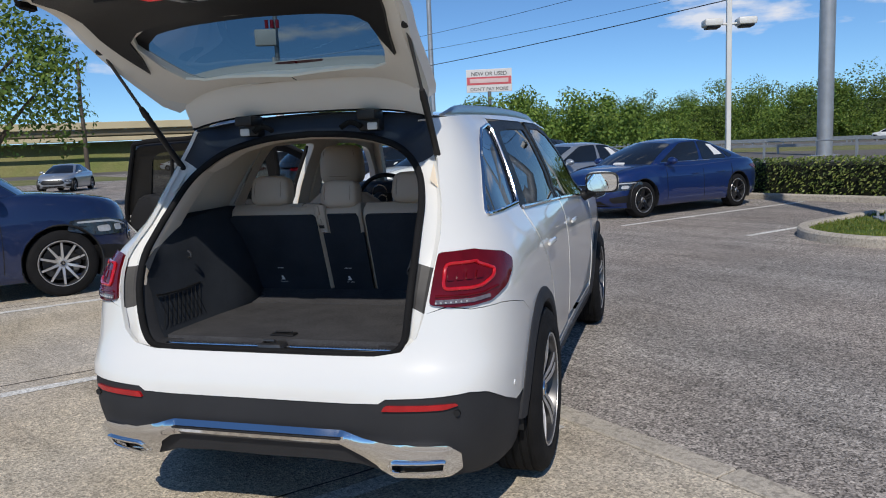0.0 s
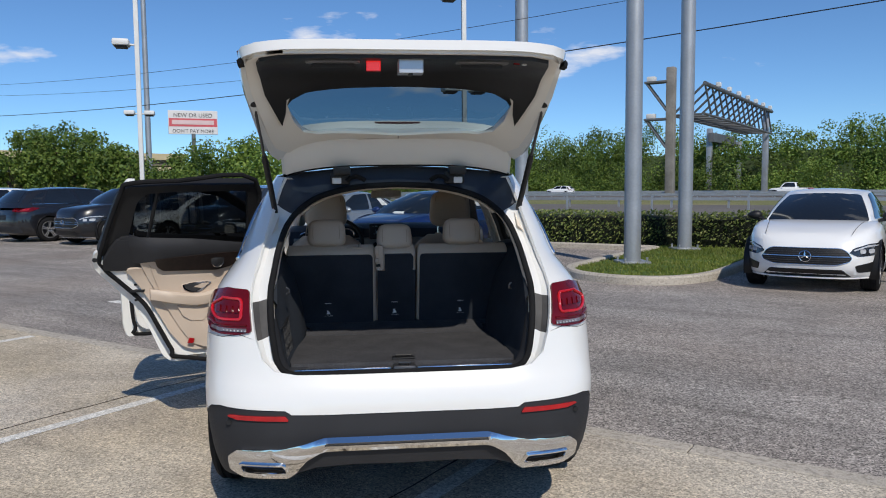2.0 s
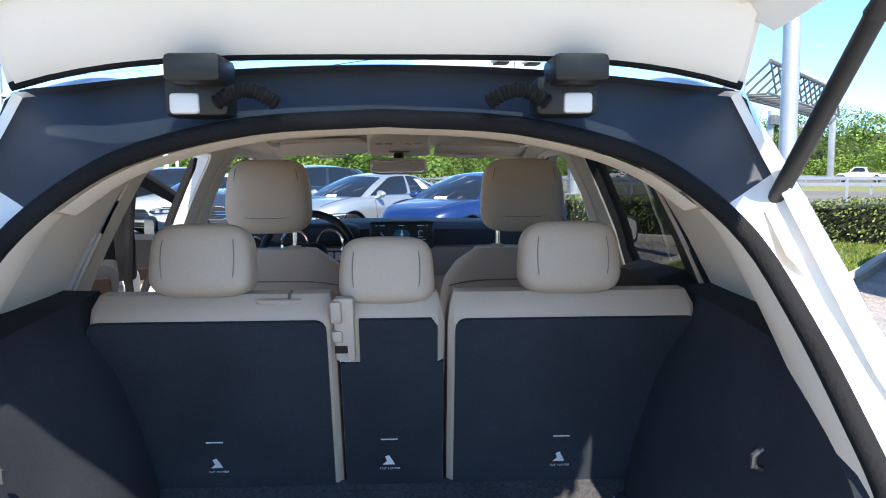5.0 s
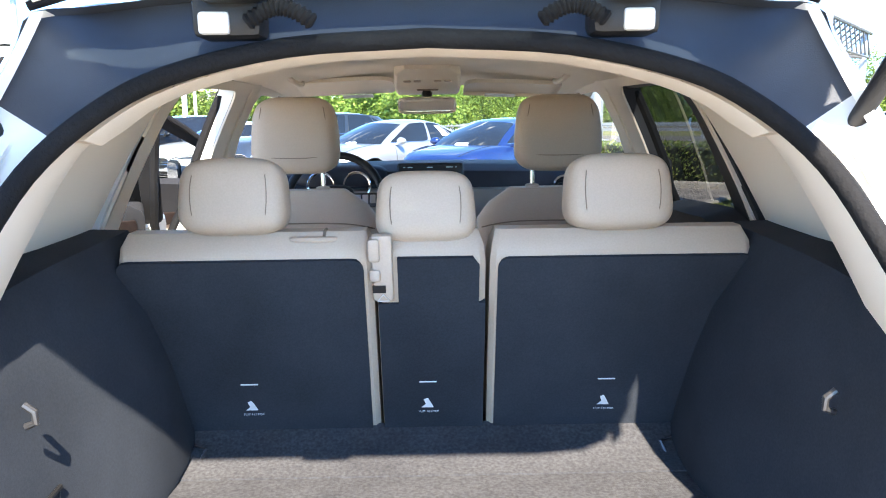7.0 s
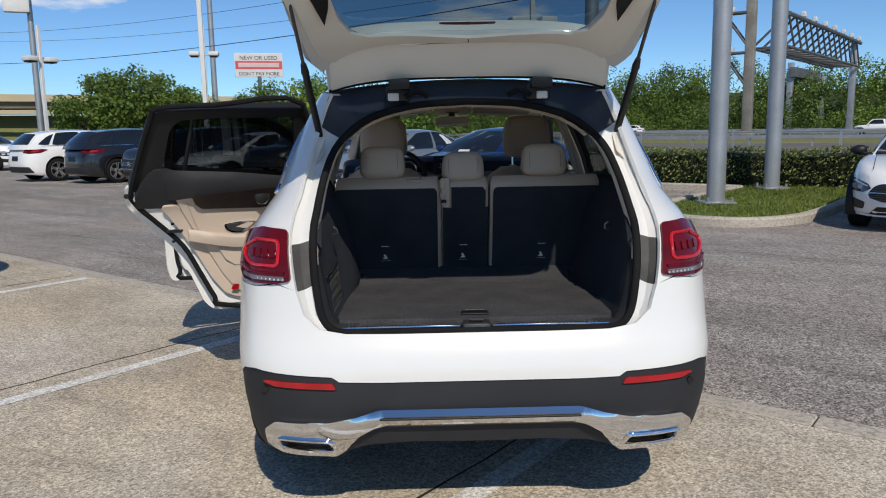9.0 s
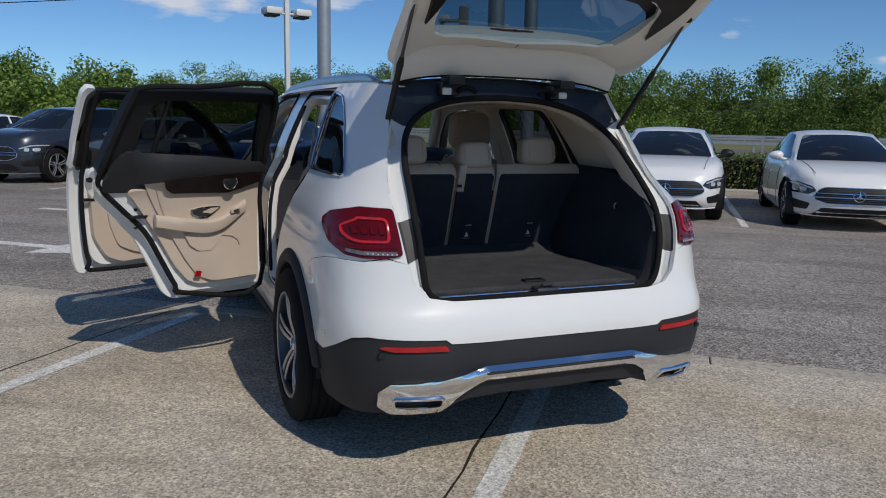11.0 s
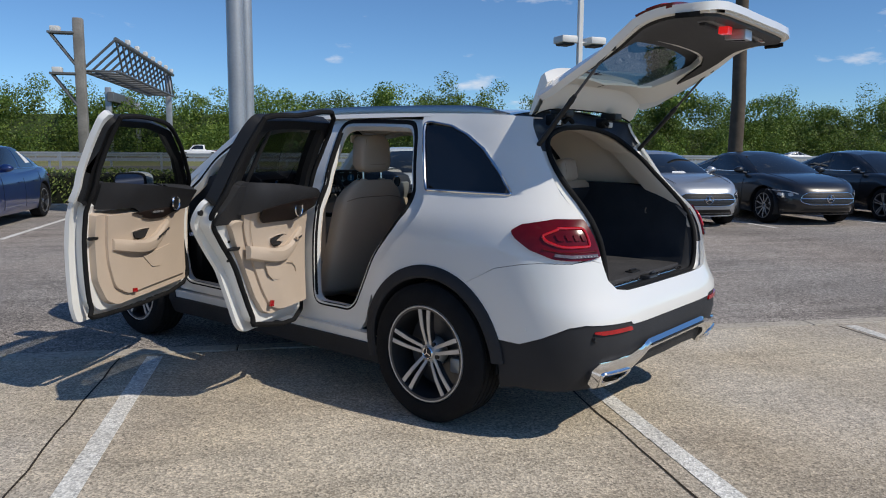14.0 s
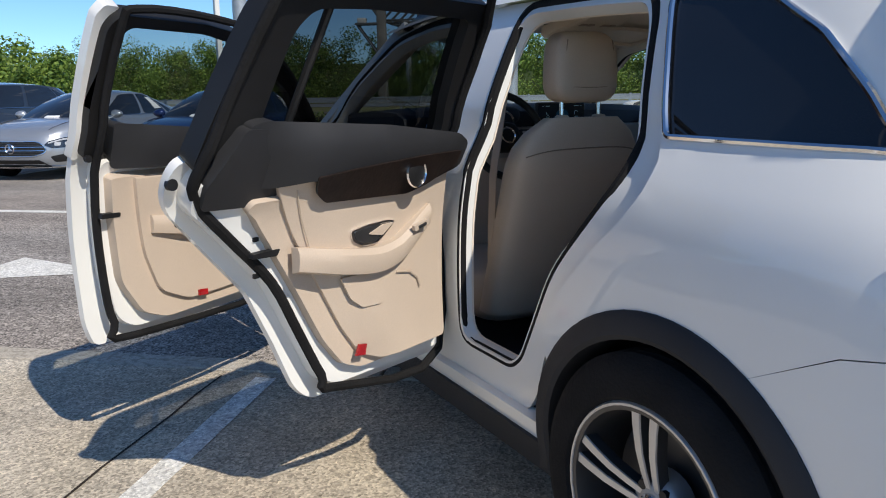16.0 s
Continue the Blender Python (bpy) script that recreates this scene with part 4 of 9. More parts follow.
# ---- wheels ----
def wheel_meshes(r, width, rim_r, spokes, twin):
    """Meshes of a wheel that faces +x: tyre, rim, spokes."""
    bm = bmesh.new()
    w = width / 2
    prof = [(rim_r, -w * 0.86), (rim_r + 0.015, -w), (r - 0.045, -w * 1.02), (r - 0.016, -w * 0.9), (r, -w * 0.74)]
    n = 5
    for i in range(n):
        a = -w * 0.62 + i * (w * 1.24) / (n - 1)
        prof += [(r, a - 0.012), (r - 0.007, a - 0.009), (r - 0.007, a - 0.004), (r, a - 0.001)]
    prof += [(r, w * 0.74), (r - 0.016, w * 0.9), (r - 0.045, w * 1.02), (rim_r + 0.015, w), (rim_r, w * 0.86), (rim_r - 0.01, w * 0.5), (rim_r - 0.01, -w * 0.5)]
    add_lathe(bm, prof, 48, "x", closed=True)
    bmesh.ops.recalc_face_normals(bm, faces=bm.faces)
    tyre = bm
    bm = bmesh.new()
    add_lathe(bm, [(rim_r + 0.004, w * 0.88), (rim_r - 0.004, w * 0.94), (rim_r - 0.016, w * 0.92), (rim_r - 0.022, w * 0.70), (rim_r - 0.03, -w * 0.5), (rim_r - 0.06, -w * 0.7),
                   (rim_r - 0.05, -w * 0.8), (rim_r, -w * 0.8)], 48, "x")
    bmesh.ops.recalc_face_normals(bm, faces=bm.faces)
    rim = bm
    hub = w * 0.62
    edge = w * 0.88
    spk = []

    def blade(bm, a0, aw0, aw1, o0, o1):
        rings, tops = [], []
        c, s = math.cos(a0), math.sin(a0)
        tn = Vector((0, -s, c))
        for t in (0.0, 0.25, 0.5, 0.8, 1.0):
            rr = 0.035 + (rim_r - 0.014 - 0.035) * t
            hw = aw0 + (aw1 - aw0) * t
            x = hub + (edge - hub) * t ** 1.4 + 0.014 * math.sin(math.pi * t)
            mid = Vector((x, rr * c, rr * s)) + tn * (o0 + (o1 - o0) * t)
            back, low = Vector((-0.034, 0, 0)), Vector((-0.004, 0, 0))
            rings.append([mid - tn * hw + back, mid - tn * hw + low, mid + tn * hw + low, mid + tn * hw + back])
            tops.append([mid - tn * hw * 0.98 + low, mid - tn * hw * 0.86, mid + tn * hw * 0.86, mid + tn * hw * 0.98 + low])
        add_loft(bm, rings)
        known = set(bm.faces)
        add_loft(bm, tops)
        for f in bm.faces:
            if f not in known:
                f.material_index = 1
    for k in range(spokes):
        a = 2 * math.pi * k / spokes + math.pi / 2
        bm = bmesh.new()
        if twin:
            blade(bm, a, 0.0085, 0.0135, 0.0135, 0.029)
            blade_b = bmesh.new()
            blade(blade_b, a, 0.0085, 0.0135, -0.0135, -0.029)
            tmp = bpy.data.meshes.new("blade")
            blade_b.to_mesh(tmp)
            blade_b.free()
            bm.from_mesh(tmp)
            bpy.data.meshes.remove(tmp)
        else:
            blade(bm, a, 0.016, 0.012, 0.0, 0.0)
        bmesh.ops.recalc_face_normals(bm, faces=bm.faces)
        spk.append(bm)
    bm = bmesh.new()
    add_lathe(bm, [(0.0, hub + 0.012), (0.03, hub + 0.012), (0.036, hub + 0.004), (0.06, hub - 0.002), (0.075, hub - 0.02), (0.08, hub - 0.06), (0.0, hub - 0.06)], 24, "x")
    bmesh.ops.recalc_face_normals(bm, faces=bm.faces)
    cap = bm
    bm = bmesh.new()
    add_lathe(bm, [(0.0, -0.01), (rim_r * 0.78, -0.01), (rim_r * 0.78, -0.035), (0.0, -0.035)], 32, "x")
    bmesh.ops.recalc_face_normals(bm, faces=bm.faces)
    disc = bm
    return tyre, rim, spk, cap, disc


def make_wheel(parent, m, r, width, rim_r, spokes=5, twin=True, dark=False):
    tyre, rim, spk, cap, disc = wheel_meshes(r, width, rim_r, spokes, twin)
    wh = part("wheel", tyre, M_RUBBER, parent, "black tyre on an alloy wheel", m)
    part("rim", rim, M_GUNMETAL, wh, "dark alloy rim")
    bm = bmesh.new()
    w = width / 2
    add_lathe(bm, [(rim_r + 0.006, w * 0.90), (rim_r + 0.001, w * 0.965), (rim_r - 0.005, w * 0.96), (rim_r - 0.007, w * 0.86)], 48, "x")
    bmesh.ops.recalc_face_normals(bm, faces=bm.faces)
    part("rim_lip", bm, M_ALLOY, wh, "bright rim lip")
    for bm in spk:
        sp = part("spoke", bm, M_GUNMETAL, wh, "twin alloy spoke with bright face")
        sp.data.materials.append(M_BLACK if dark else M_ALLOY)
    part("hub_cap", cap, M_ALLOYTRIM, wh, "silver hub")
    hub = w * 0.62
    bm = bmesh.new()
    add_cyl(bm, (hub, 0, 0), (hub + 0.014, 0, 0), 0.027, 0.025, 20)
    part("centre_cap", bm, M_BLACK, wh, "black centre cap")
    bm = bmesh.new()
    add_lathe(bm, [(0.026, hub + 0.013), (0.030, hub + 0.016), (0.034, hub + 0.010)], 24, "x")
    for k in range(3):
        a = 2 * math.pi * k / 3 + math.pi / 2
        add_box(bm, (hub + 0.0135, -0.002, 0.0), (hub + 0.016, 0.002, 0.024), m=Matrix.Rotation(a - math.pi / 2, 4, "X"))
    bmesh.ops.recalc_face_normals(bm, faces=bm.faces)
    part("cap_ring", bm, M_CHROME, wh, "chrome ring of the centre cap")
    for k in range(5):
        a = 2 * math.pi * k / 5 + math.pi / 2 + 0.63
        bm = bmesh.new()
        add_cyl(bm, (hub - 0.03, 0.055 * math.cos(a), 0.055 * math.sin(a)), (hub + 0.003, 0.055 * math.cos(a), 0.055 * math.sin(a)), 0.012, seg=8)
        part("wheel_bolt", bm, M_BLACK, wh, "dark wheel bolt")
    part("brake_disc", disc, M_GUNMETAL, wh, "dark brake disc")
    bm = bmesh.new()
    add_box(bm, (-0.02, 0.10, -0.10), (0.03, 0.165, -0.02), 0.012, 2)
    part("brake_caliper", bm, M_ALLOYTRIM, wh, "grey brake caliper")
    return wh


def copy_wheel(src, parent, m):
    o = copy_thing(src, m)
    o.parent = parent
    return o


# ---- parked cars ----
CAR_KINDS = {
    "sedan": dict(L=4.72, W=1.84, H=1.45, r=0.335, rim=0.235, wb=2.86, fo=0.80,
                  zt=[(-2.36, 0.86), (-2.1, 0.97), (-1.6, 1.0), (-0.6, 0.96), (0.6, 0.94), (1.15, 0.97), (1.7, 0.91), (2.05, 0.83), (2.22, 0.76), (2.36, 0.66)],
                  base=(1.26, -1.90, 0.835), top=(0.30, -0.92, 0.60)),
    "coupe": dict(L=4.80, W=1.86, H=1.42, r=0.345, rim=0.245, wb=2.87, fo=0.82,
                  zt=[(-2.4, 0.88), (-2.15, 0.98), (-1.6, 1.0), (-0.6, 0.96), (0.6, 0.94), (1.1, 0.97), (1.7, 0.91), (2.1, 0.82), (2.28, 0.75), (2.4, 0.64)],
                  base=(1.22, -2.08, 0.84), top=(0.22, -0.78, 0.58), drop=(0.05, 0.13)),
    "suv": dict(L=4.66, W=1.89, H=1.64, r=0.365, rim=0.25, wb=2.87, fo=0.84,
                zt=[(-2.33, 0.95), (-2.15, 1.08), (-1.6, 1.12), (-0.6, 1.08), (0.6, 1.05), (1.05, 1.13), (1.7, 1.09), (2.05, 1.03), (2.22, 0.97), (2.33, 0.86)],
                base=(1.25, -2.22, 0.86), top=(0.45, -1.72, 0.66), drop=(0.05, 0.07), zs=1.2),
    "pickup": dict(L=5.6, W=1.95, H=1.85, r=0.39, rim=0.24, wb=3.6, fo=0.95,
                   zt=[(-2.8, 1.02), (-2.6, 1.1), (-0.4, 1.1), (0.6, 1.1), (1.2, 1.12), (2.0, 1.08), (2.5, 1.0), (2.8, 0.8)],
                   base=(1.35, -0.75, 0.85), top=(0.7, -0.6, 0.66), drop=(0.03, 0.02), zs=1.25),
}


def parked_car(kind, m, paint, label, group="parked cars", wheels=(5, True, False), far=False, chrome=False, sticker=False):
    """A whole parked car: nose along +y, standing on z = 0 at the middle of its length."""
    K = CAR_KINDS[kind]
    L, W, H, R = K["L"], K["W"], K["H"], K["r"]
    thing = empty("car", m, label, "car", group)
    hl, hw = L / 2, W / 2
    yf, yr = hl - K["fo"], hl - K["fo"] - K["wb"]
    zt = K["zt"]
    lam_tab = [(0.0, 0.94, 0.95), (0.06, 0.975, 0.975), (0.25, 1.0, 0.995), (0.5, 1.0, 1.0), (0.72, 0.985, 0.992), (0.9, 0.945, 0.975), (0.97, 0.90, 0.955), (1.0, 0.85, 0.93)]

    def zb(y):
        return 0.20 + 0.05 * max(0.0, (abs(y) - hl * 0.8) / (hl * 0.2))

    NOSE, TAIL = (3.5, 5.0), (4.6, 5.2)            # roundness across and along, at either end

    def plan(th, ws, ls):
        c, s = math.cos(th), math.sin(th)
        n, k = NOSE if s > 0 else TAIL
        return hw * ws * math.copysign(abs(c) ** (2 / n), c), hl * ls * math.copysign(abs(s) ** (2 / k), s)

    N = 72
    bm = bmesh.new()
    rings = []
    for lam, ws, ls in lam_tab:
        ring = []
        for k in range(N):
            x, y = plan(2 * math.pi * k / N, ws, ls)
            ring.append(Vector((x, y, zb(y) + lam * (curve_table(zt, y) - zb(y)))))
        rings.append(ring)
    for q in (0.7, 0.45, 0.2):
        ring = []
        for k in range(N):
            x, y = plan(2 * math.pi * k / N, 0.85 * q / 0.85 * 0.86, 0.93)
            x *= 1.0
            y = y * (0.985 if q > 0.5 else 0.97)
            ring.append(Vector((x, y, curve_table(zt, y) + 0.022 * (1 - q * q))))
        rings.append(ring)
    vr = [[bm.verts.new(p) for p in ring] for ring in rings]
    for a, b in zip(vr, vr[1:]):
        for k in range(N):
            fc = (a[k], a[(k + 1) % N], b[(k + 1) % N], b[k])
            bm.faces.new(fc)
    top = vr[-1]
    for k in range(-N // 4, N // 4):
        qd = [top[k % N], top[(k + 1) % N], top[(N // 2 - k - 1) % N], top[(N // 2 - k) % N]]
        qd = [v for i, v in enumerate(qd) if v not in qd[:i]]
        if len(qd) > 2:
            bm.faces.new(qd)
    bm.faces.new(list(reversed(vr[0])))
    bmesh.ops.recalc_face_normals(bm, faces=bm.faces)
    # wheel openings
    for yc in (yf, yr):
        for sd in (-1, 1):
            rc, zc = R + 0.045, R + 0.012
            for k in range(16):
                a = 2 * math.pi * k / 16
                co = Vector((0, yc + rc * math.cos(a), zc + rc * math.sin(a)))
                fs = [f for f in bm.faces if f.calc_center_median().x * sd > hw * 0.6 and any((v.co - Vector((v.co.x, yc, zc))).length < rc + 0.9 for v in f.verts) and len(f.verts) < 9]
                es = {e for f in fs for e in f.edges}
                vs = {v for f in fs for v in f.verts}
                bmesh.ops.bisect_plane(bm, geom=list(vs) + list(es) + fs, plane_co=co, plane_no=(0, math.cos(a), math.sin(a)))
            dead = [f for f in bm.faces if f.calc_center_median().x * sd > hw * 0.6 and len(f.verts) < 9
                    and math.hypot(f.calc_center_median().y - yc, f.calc_center_median().z - zc) < rc * 0.995]
            bmesh.ops.delete(bm, geom=dead, context="FACES")
    part("body", bm, paint, thing)
    # greenhouse: painted pillars and roof, glass laid on
    (bf, br, bw), (tf, tr, tw) = K["base"], K["top"]
    zbelt = curve_table(zt, (bf + br) / 2) - 0.05

    drop_f, drop_r = K.get("drop", (0.045, 0.11))

    def roof_line(y):
        """Height of the roof's side edge along the car."""
        mid = tr + (tf - tr) * 0.56
        q = (y - mid) / (tf - mid) if y > mid else (mid - y) / (mid - tr)
        return H - 0.05 - (drop_f if y > mid else drop_r) * min(1.3, q) ** 2.2

    def ghost(a, b, side):
        """A point of one side of the cabin; b from belt (0) to roof edge (1)."""
        w = bw + (tw - bw) * (b ** 1.25)
        f, r_ = bf + (tf - bf) * (0.86 * b + 0.14 * b * b), br + (tr - br) * (0.80 * b + 0.20 * b * b)
        if side in ("l", "r"):
            y = r_ + (f - r_) * a
            h = zbelt + (roof_line(tr + (tf - tr) * a) - zbelt) * (b + 0.06 * math.sin(math.pi * b))
            bow = 1 - 0.10 * (2 * a - 1) ** 4 - 0.02 * (2 * a - 1) ** 2
            return Vector(((-1 if side == "l" else 1) * w * bow, y, h))
        x = (2 * a - 1) * w * 0.88
        top = roof_line(tf if side == "f" else tr)
        h = zbelt + (top - zbelt) * (b + 0.06 * math.sin(math.pi * b)) + 0.03 * b * (1 - (2 * a - 1) ** 2)
        y = f if side == "f" else r_
        y += (0.15 if side == "f" else -0.10) * (1 - (2 * a - 1) ** 2)
        return Vector((x, y, h))

    bm = bmesh.new()
    nb = 8
    rows = []
    for j in range(nb + 1):
        b = j / nb
        ring = [ghost(i / 14, b, "l") for i in range(15)]
        ring += [ghost(i / 12, b, "f") for i in range(1, 12)]
        ring += [ghost(1 - i / 14, b, "r") for i in range(15)]
        ring += [ghost(1 - i / 12, b, "b") for i in range(1, 12)]
        rows.append(ring)
    cx, cy = 0.0, (tf + tr) / 2
    for q in (0.95, 0.86, 0.68, 0.45, 0.2):
        rows.append([Vector((cx + (p.x - cx) * q, cy + (p.y - cy) * q, roof_line(cy + (p.y - cy) * q) + 0.05 * (1 - q ** 2.2))) for p in rows[nb]])
    vr = [[bm.verts.new(p) for p in r_] for r_ in rows]
    n = len(vr[0])
    for a, b in zip(vr, vr[1:]):
        for k in range(n):
            bm.faces.new((a[k], a[(k + 1) % n], b[(k + 1) % n], b[k]))
    bm.faces.new(vr[-1])
    bmesh.ops.recalc_face_normals(bm, faces=bm.faces)
    part("roof", bm, paint, thing)
    gl = M_CARGLASS

    def pane(name, side, loop, flip):
        bm = bmesh.new()
        surf_panel(bm, round_poly(loop, 0.06), lambda a, b: ghost(a, b, side), 0.004, 0.003, 0.09, flip=flip)
        return part(name, bm, gl, thing, "dark reflecting glass")

    def paper(parent, side, loop, flip):
        bm = bmesh.new()
        surf_panel(bm, loop, lambda a, b: ghost(a, b, side), 0.009, 0.002, 0.09, flip=flip)
        part("window_sticker", bm, M_LINEWHITE, parent, "white paper sticker")
    screen = pane("windscreen", "f", [(0.02, 0.10), (0.98, 0.10), (0.975, 0.965), (0.025, 0.965)], True)
    pane("rear_window", "b", [(0.06, 0.25), (0.94, 0.25), (0.90, 0.92), (0.10, 0.92)], False)
    for side, fl in (("l", True), ("r", False)):
        if kind in ("pickup",):
            loops = [[(0.08, 0.2), (0.92, 0.2), (0.86, 0.9), (0.12, 0.9)]]
        elif kind == "coupe":
            loops = [[(0.12, 0.22), (0.40, 0.2), (0.41, 0.88), (0.26, 0.86)], [(0.435, 0.2), (0.93, 0.18), (0.86, 0.9), (0.44, 0.9)]]
        else:
            loops = [[(0.06, 0.24), (0.17, 0.2), (0.19, 0.88), (0.12, 0.72)] if kind == "suv" else [(0.13, 0.3), (0.22, 0.2), (0.23, 0.84), (0.18, 0.6)],
                     [(0.20 if kind == "suv" else 0.245, 0.2), (0.53, 0.18), (0.53, 0.94), (0.215 if kind == "suv" else 0.26, 0.94)],
                     [(0.565, 0.18), (0.95, 0.16), (0.89, 0.94), (0.565, 0.94)]]
        for lp in loops:
            win = pane("side_window", side, lp, fl)
        if sticker:
            paper(win, side, [(0.27, 0.35), (0.37, 0.33), (0.38, 0.80), (0.29, 0.80)], fl)
    if sticker:
        paper(screen, "f", [(0.40, 0.13), (0.60, 0.13), (0.59, 0.19), (0.41, 0.19)], True)
    # front and rear dress, laid on the nose
    def nose(sign):
        n, k = NOSE if sign > 0 else TAIL

        def fn(x, z):
            y, lam = hl * sign * 0.97, 0.5
            for _ in range(5):
                lo, hi = zb(y), curve_table(zt, y)
                lam = max(0.0, min(1.0, (z - lo) / max(0.05, hi - lo)))
                ws = lerp_table([(a, b) for a, b, c in lam_tab], lam)
                ls = lerp_table([(a, c) for a, b, c in lam_tab], lam)
                q = min(0.9995, abs(x) / (hw * ws))
                y = sign * hl * ls * max(0.0, 1 - q ** n) ** (1 / k)
            return Vector((x, y, z))
        return fn

    zs = K.get("zs", 1.0)

    def dress(name, sign, loop, material, label, off=0.010, thick=0.03, rr=0.03, parent=None):
        """A piece on the nose (1) or tail (-1): loop in half widths and sedan heights."""
        bm = bmesh.new()
        surf_panel(bm, round_poly([(x * hw, z * zs) for x, z in loop], rr), nose(sign), off, thick, 0.04, flip=sign > 0)
        return part(name, bm, material, parent or thing, label)
    g_loop = [(-0.44, 0.405), (0.44, 0.405), (0.60, 0.455), (0.625, 0.505), (0.56, 0.595), (0.47, 0.635), (-0.47, 0.635), (-0.56, 0.595), (-0.625, 0.505), (-0.60, 0.455)]
    grille = dress("grille", 1, g_loop, M_BLACK, "black grille", 0.008, rr=0.05)
    for s in (-1, 1):
        hlamp = dress("headlight", 1, [(s * x, z) for x, z in ((0.585, 0.575), (0.70, 0.520), (0.90, 0.535), (0.955, 0.590), (0.94, 0.690), (0.82, 0.690), (0.64, 0.635))][::s], M_LAMPGLASS, "dark glazed headlight", 0.008, 0.03, 0.018)
        dress("light_band", 1, [(s * x, z) for x, z in ((0.635, 0.610), (0.80, 0.668), (0.93, 0.672), (0.93, 0.656), (0.80, 0.648), (0.645, 0.596))][::s], M_CLEAR, "clear daylight band", 0.0125, 0.005, 0.006, hlamp)
        for x0 in (0.715, 0.815):
            dress("lamp_unit", 1, [(s * x, z) for x, z in ((x0, 0.560), (x0 + 0.065, 0.560), (x0 + 0.065, 0.620), (x0, 0.620))][::s], M_CLEAR, "bright lamp unit", 0.012, 0.005, 0.02, hlamp)
        dress("air_intake", 1, [(s * x, z) for x, z in ((0.69, 0.300), (0.93, 0.310), (0.955, 0.420), (0.90, 0.445), (0.66, 0.395))][::s], M_BLACK, "black air intake", 0.006, 0.03, 0.025)
        lamp = dress("tail_light", -1, [(s * x, z) for x, z in ((0.50, 0.770), (0.72, 0.745), (0.89, 0.755), (0.915, 0.850), (0.80, 0.875), (0.50, 0.865))][::s], M_REDDARK, "dark red tail light", 0.01)
        dress("light_segment", -1, [(s * x, z) for x, z in ((0.56, 0.795), (0.85, 0.785), (0.86, 0.835), (0.58, 0.840))][::s], M_RED, "red light segment", 0.0135, 0.005, 0.01, lamp)
    low = dress("lower_grille", 1, [(-0.62, 0.232), (0.62, 0.232), (0.50, 0.340), (-0.50, 0.340)], M_BLACK, "black lower grille", 0.006, rr=0.02)
    dress("rear_skirt", -1, [(-0.80, 0.245), (0.80, 0.245), (0.74, 0.40), (-0.74, 0.40)], M_DPLAST, "dark rear skirt", 0.006, rr=0.03)
    dress("plate_recess", -1, [(-0.22, 0.55), (0.22, 0.55), (0.22, 0.68), (-0.22, 0.68)], M_BLACK, "dark plate recess", 0.005, rr=0.02)
    fn = nose(1)
    if not far:
        gz, gx = 0.52 * zs, 0.60 * hw
        bm = bmesh.new()
        for dz in ((-0.028, 0.028) if chrome else (0.0,)):
            add_tube(bm, [fn(x, gz + dz) + Vector((0, 0.014, 0)) for x in np.linspace(-gx, gx, 19)], 0.010, 6)
        part("grille_bar", bm, M_CHROME, grille, "chrome grille bar")
        bm = bmesh.new()
        for k in range(1, 8):
            z = (0.405 + 0.23 * k / 8) * zs
            ww = hw * lerp_table([(0.40, 0.44), (0.455, 0.58), (0.505, 0.60), (0.595, 0.54), (0.64, 0.46)], z / zs)
            add_tube(bm, [fn(x, z) + Vector((0, 0.009, 0)) for x in np.linspace(-ww, ww, 13)], 0.0045, 4)
        part("grille_mesh", bm, M_GUNMETAL, grille, "dark grille mesh")
        bm = bmesh.new()
        add_tube(bm, [fn(p[0], p[1]) + Vector((0, 0.010, 0)) for p in resample(round_poly([(x * hw, z * zs) for x, z in g_loop], 0.05), 0.06)], 0.008 if chrome else 0.005, 6, closed=True)
        part("grille_surround", bm, M_CHROME, grille, "thin chrome grille surround")
        bm = bmesh.new()
        add_tube(bm, [fn(x, 0.216) + Vector((0, 0.020, 0)) for x in np.linspace(-hw * 0.90, hw * 0.90, 21)], 0.013, 6)
        part("front_lip", bm, M_CHROME if chrome else paint, low, "lower front lip")
        bm = bmesh.new()
        c = fn(0, gz) + Vector((0, 0.026, 0))
        face = Matrix.Translation(c) @ pose(0, 0, 0, 0, 0, 90)
        add_lathe(bm, [(0.068, 0.0), (0.075, 0.008), (0.082, 0.0), (0.075, -0.008)], 28, "x", face, closed=True)
        for k in range(3):
            a = math.pi / 2 + 2 * math.pi * k / 3
            add_cyl(bm, c, c + Vector((0.072 * math.cos(a), 0, 0.072 * math.sin(a))), 0.016, 0.004, 6)
        bmesh.ops.recalc_face_normals(bm, faces=bm.faces)
        part("badge_ring", bm, M_CHROME, grille, "round chrome badge")
        # bonnet shut lines, door gaps and window surrounds
        for s in (-1, 1):
            bm = bmesh.new()
            add_tube(bm, [Vector((s * hw * (0.60 + 0.10 * t), hl * 0.90 - (hl * 0.90 - bf - 0.05) * t, curve_table(zt, hl * 0.90 - (hl * 0.90 - bf - 0.05) * t) + 0.010)) for t in np.linspace(0, 1, 9)], 0.0035, 5)
            part("bonnet_gap", bm, M_DPLAST, thing, "dark bonnet shut line")
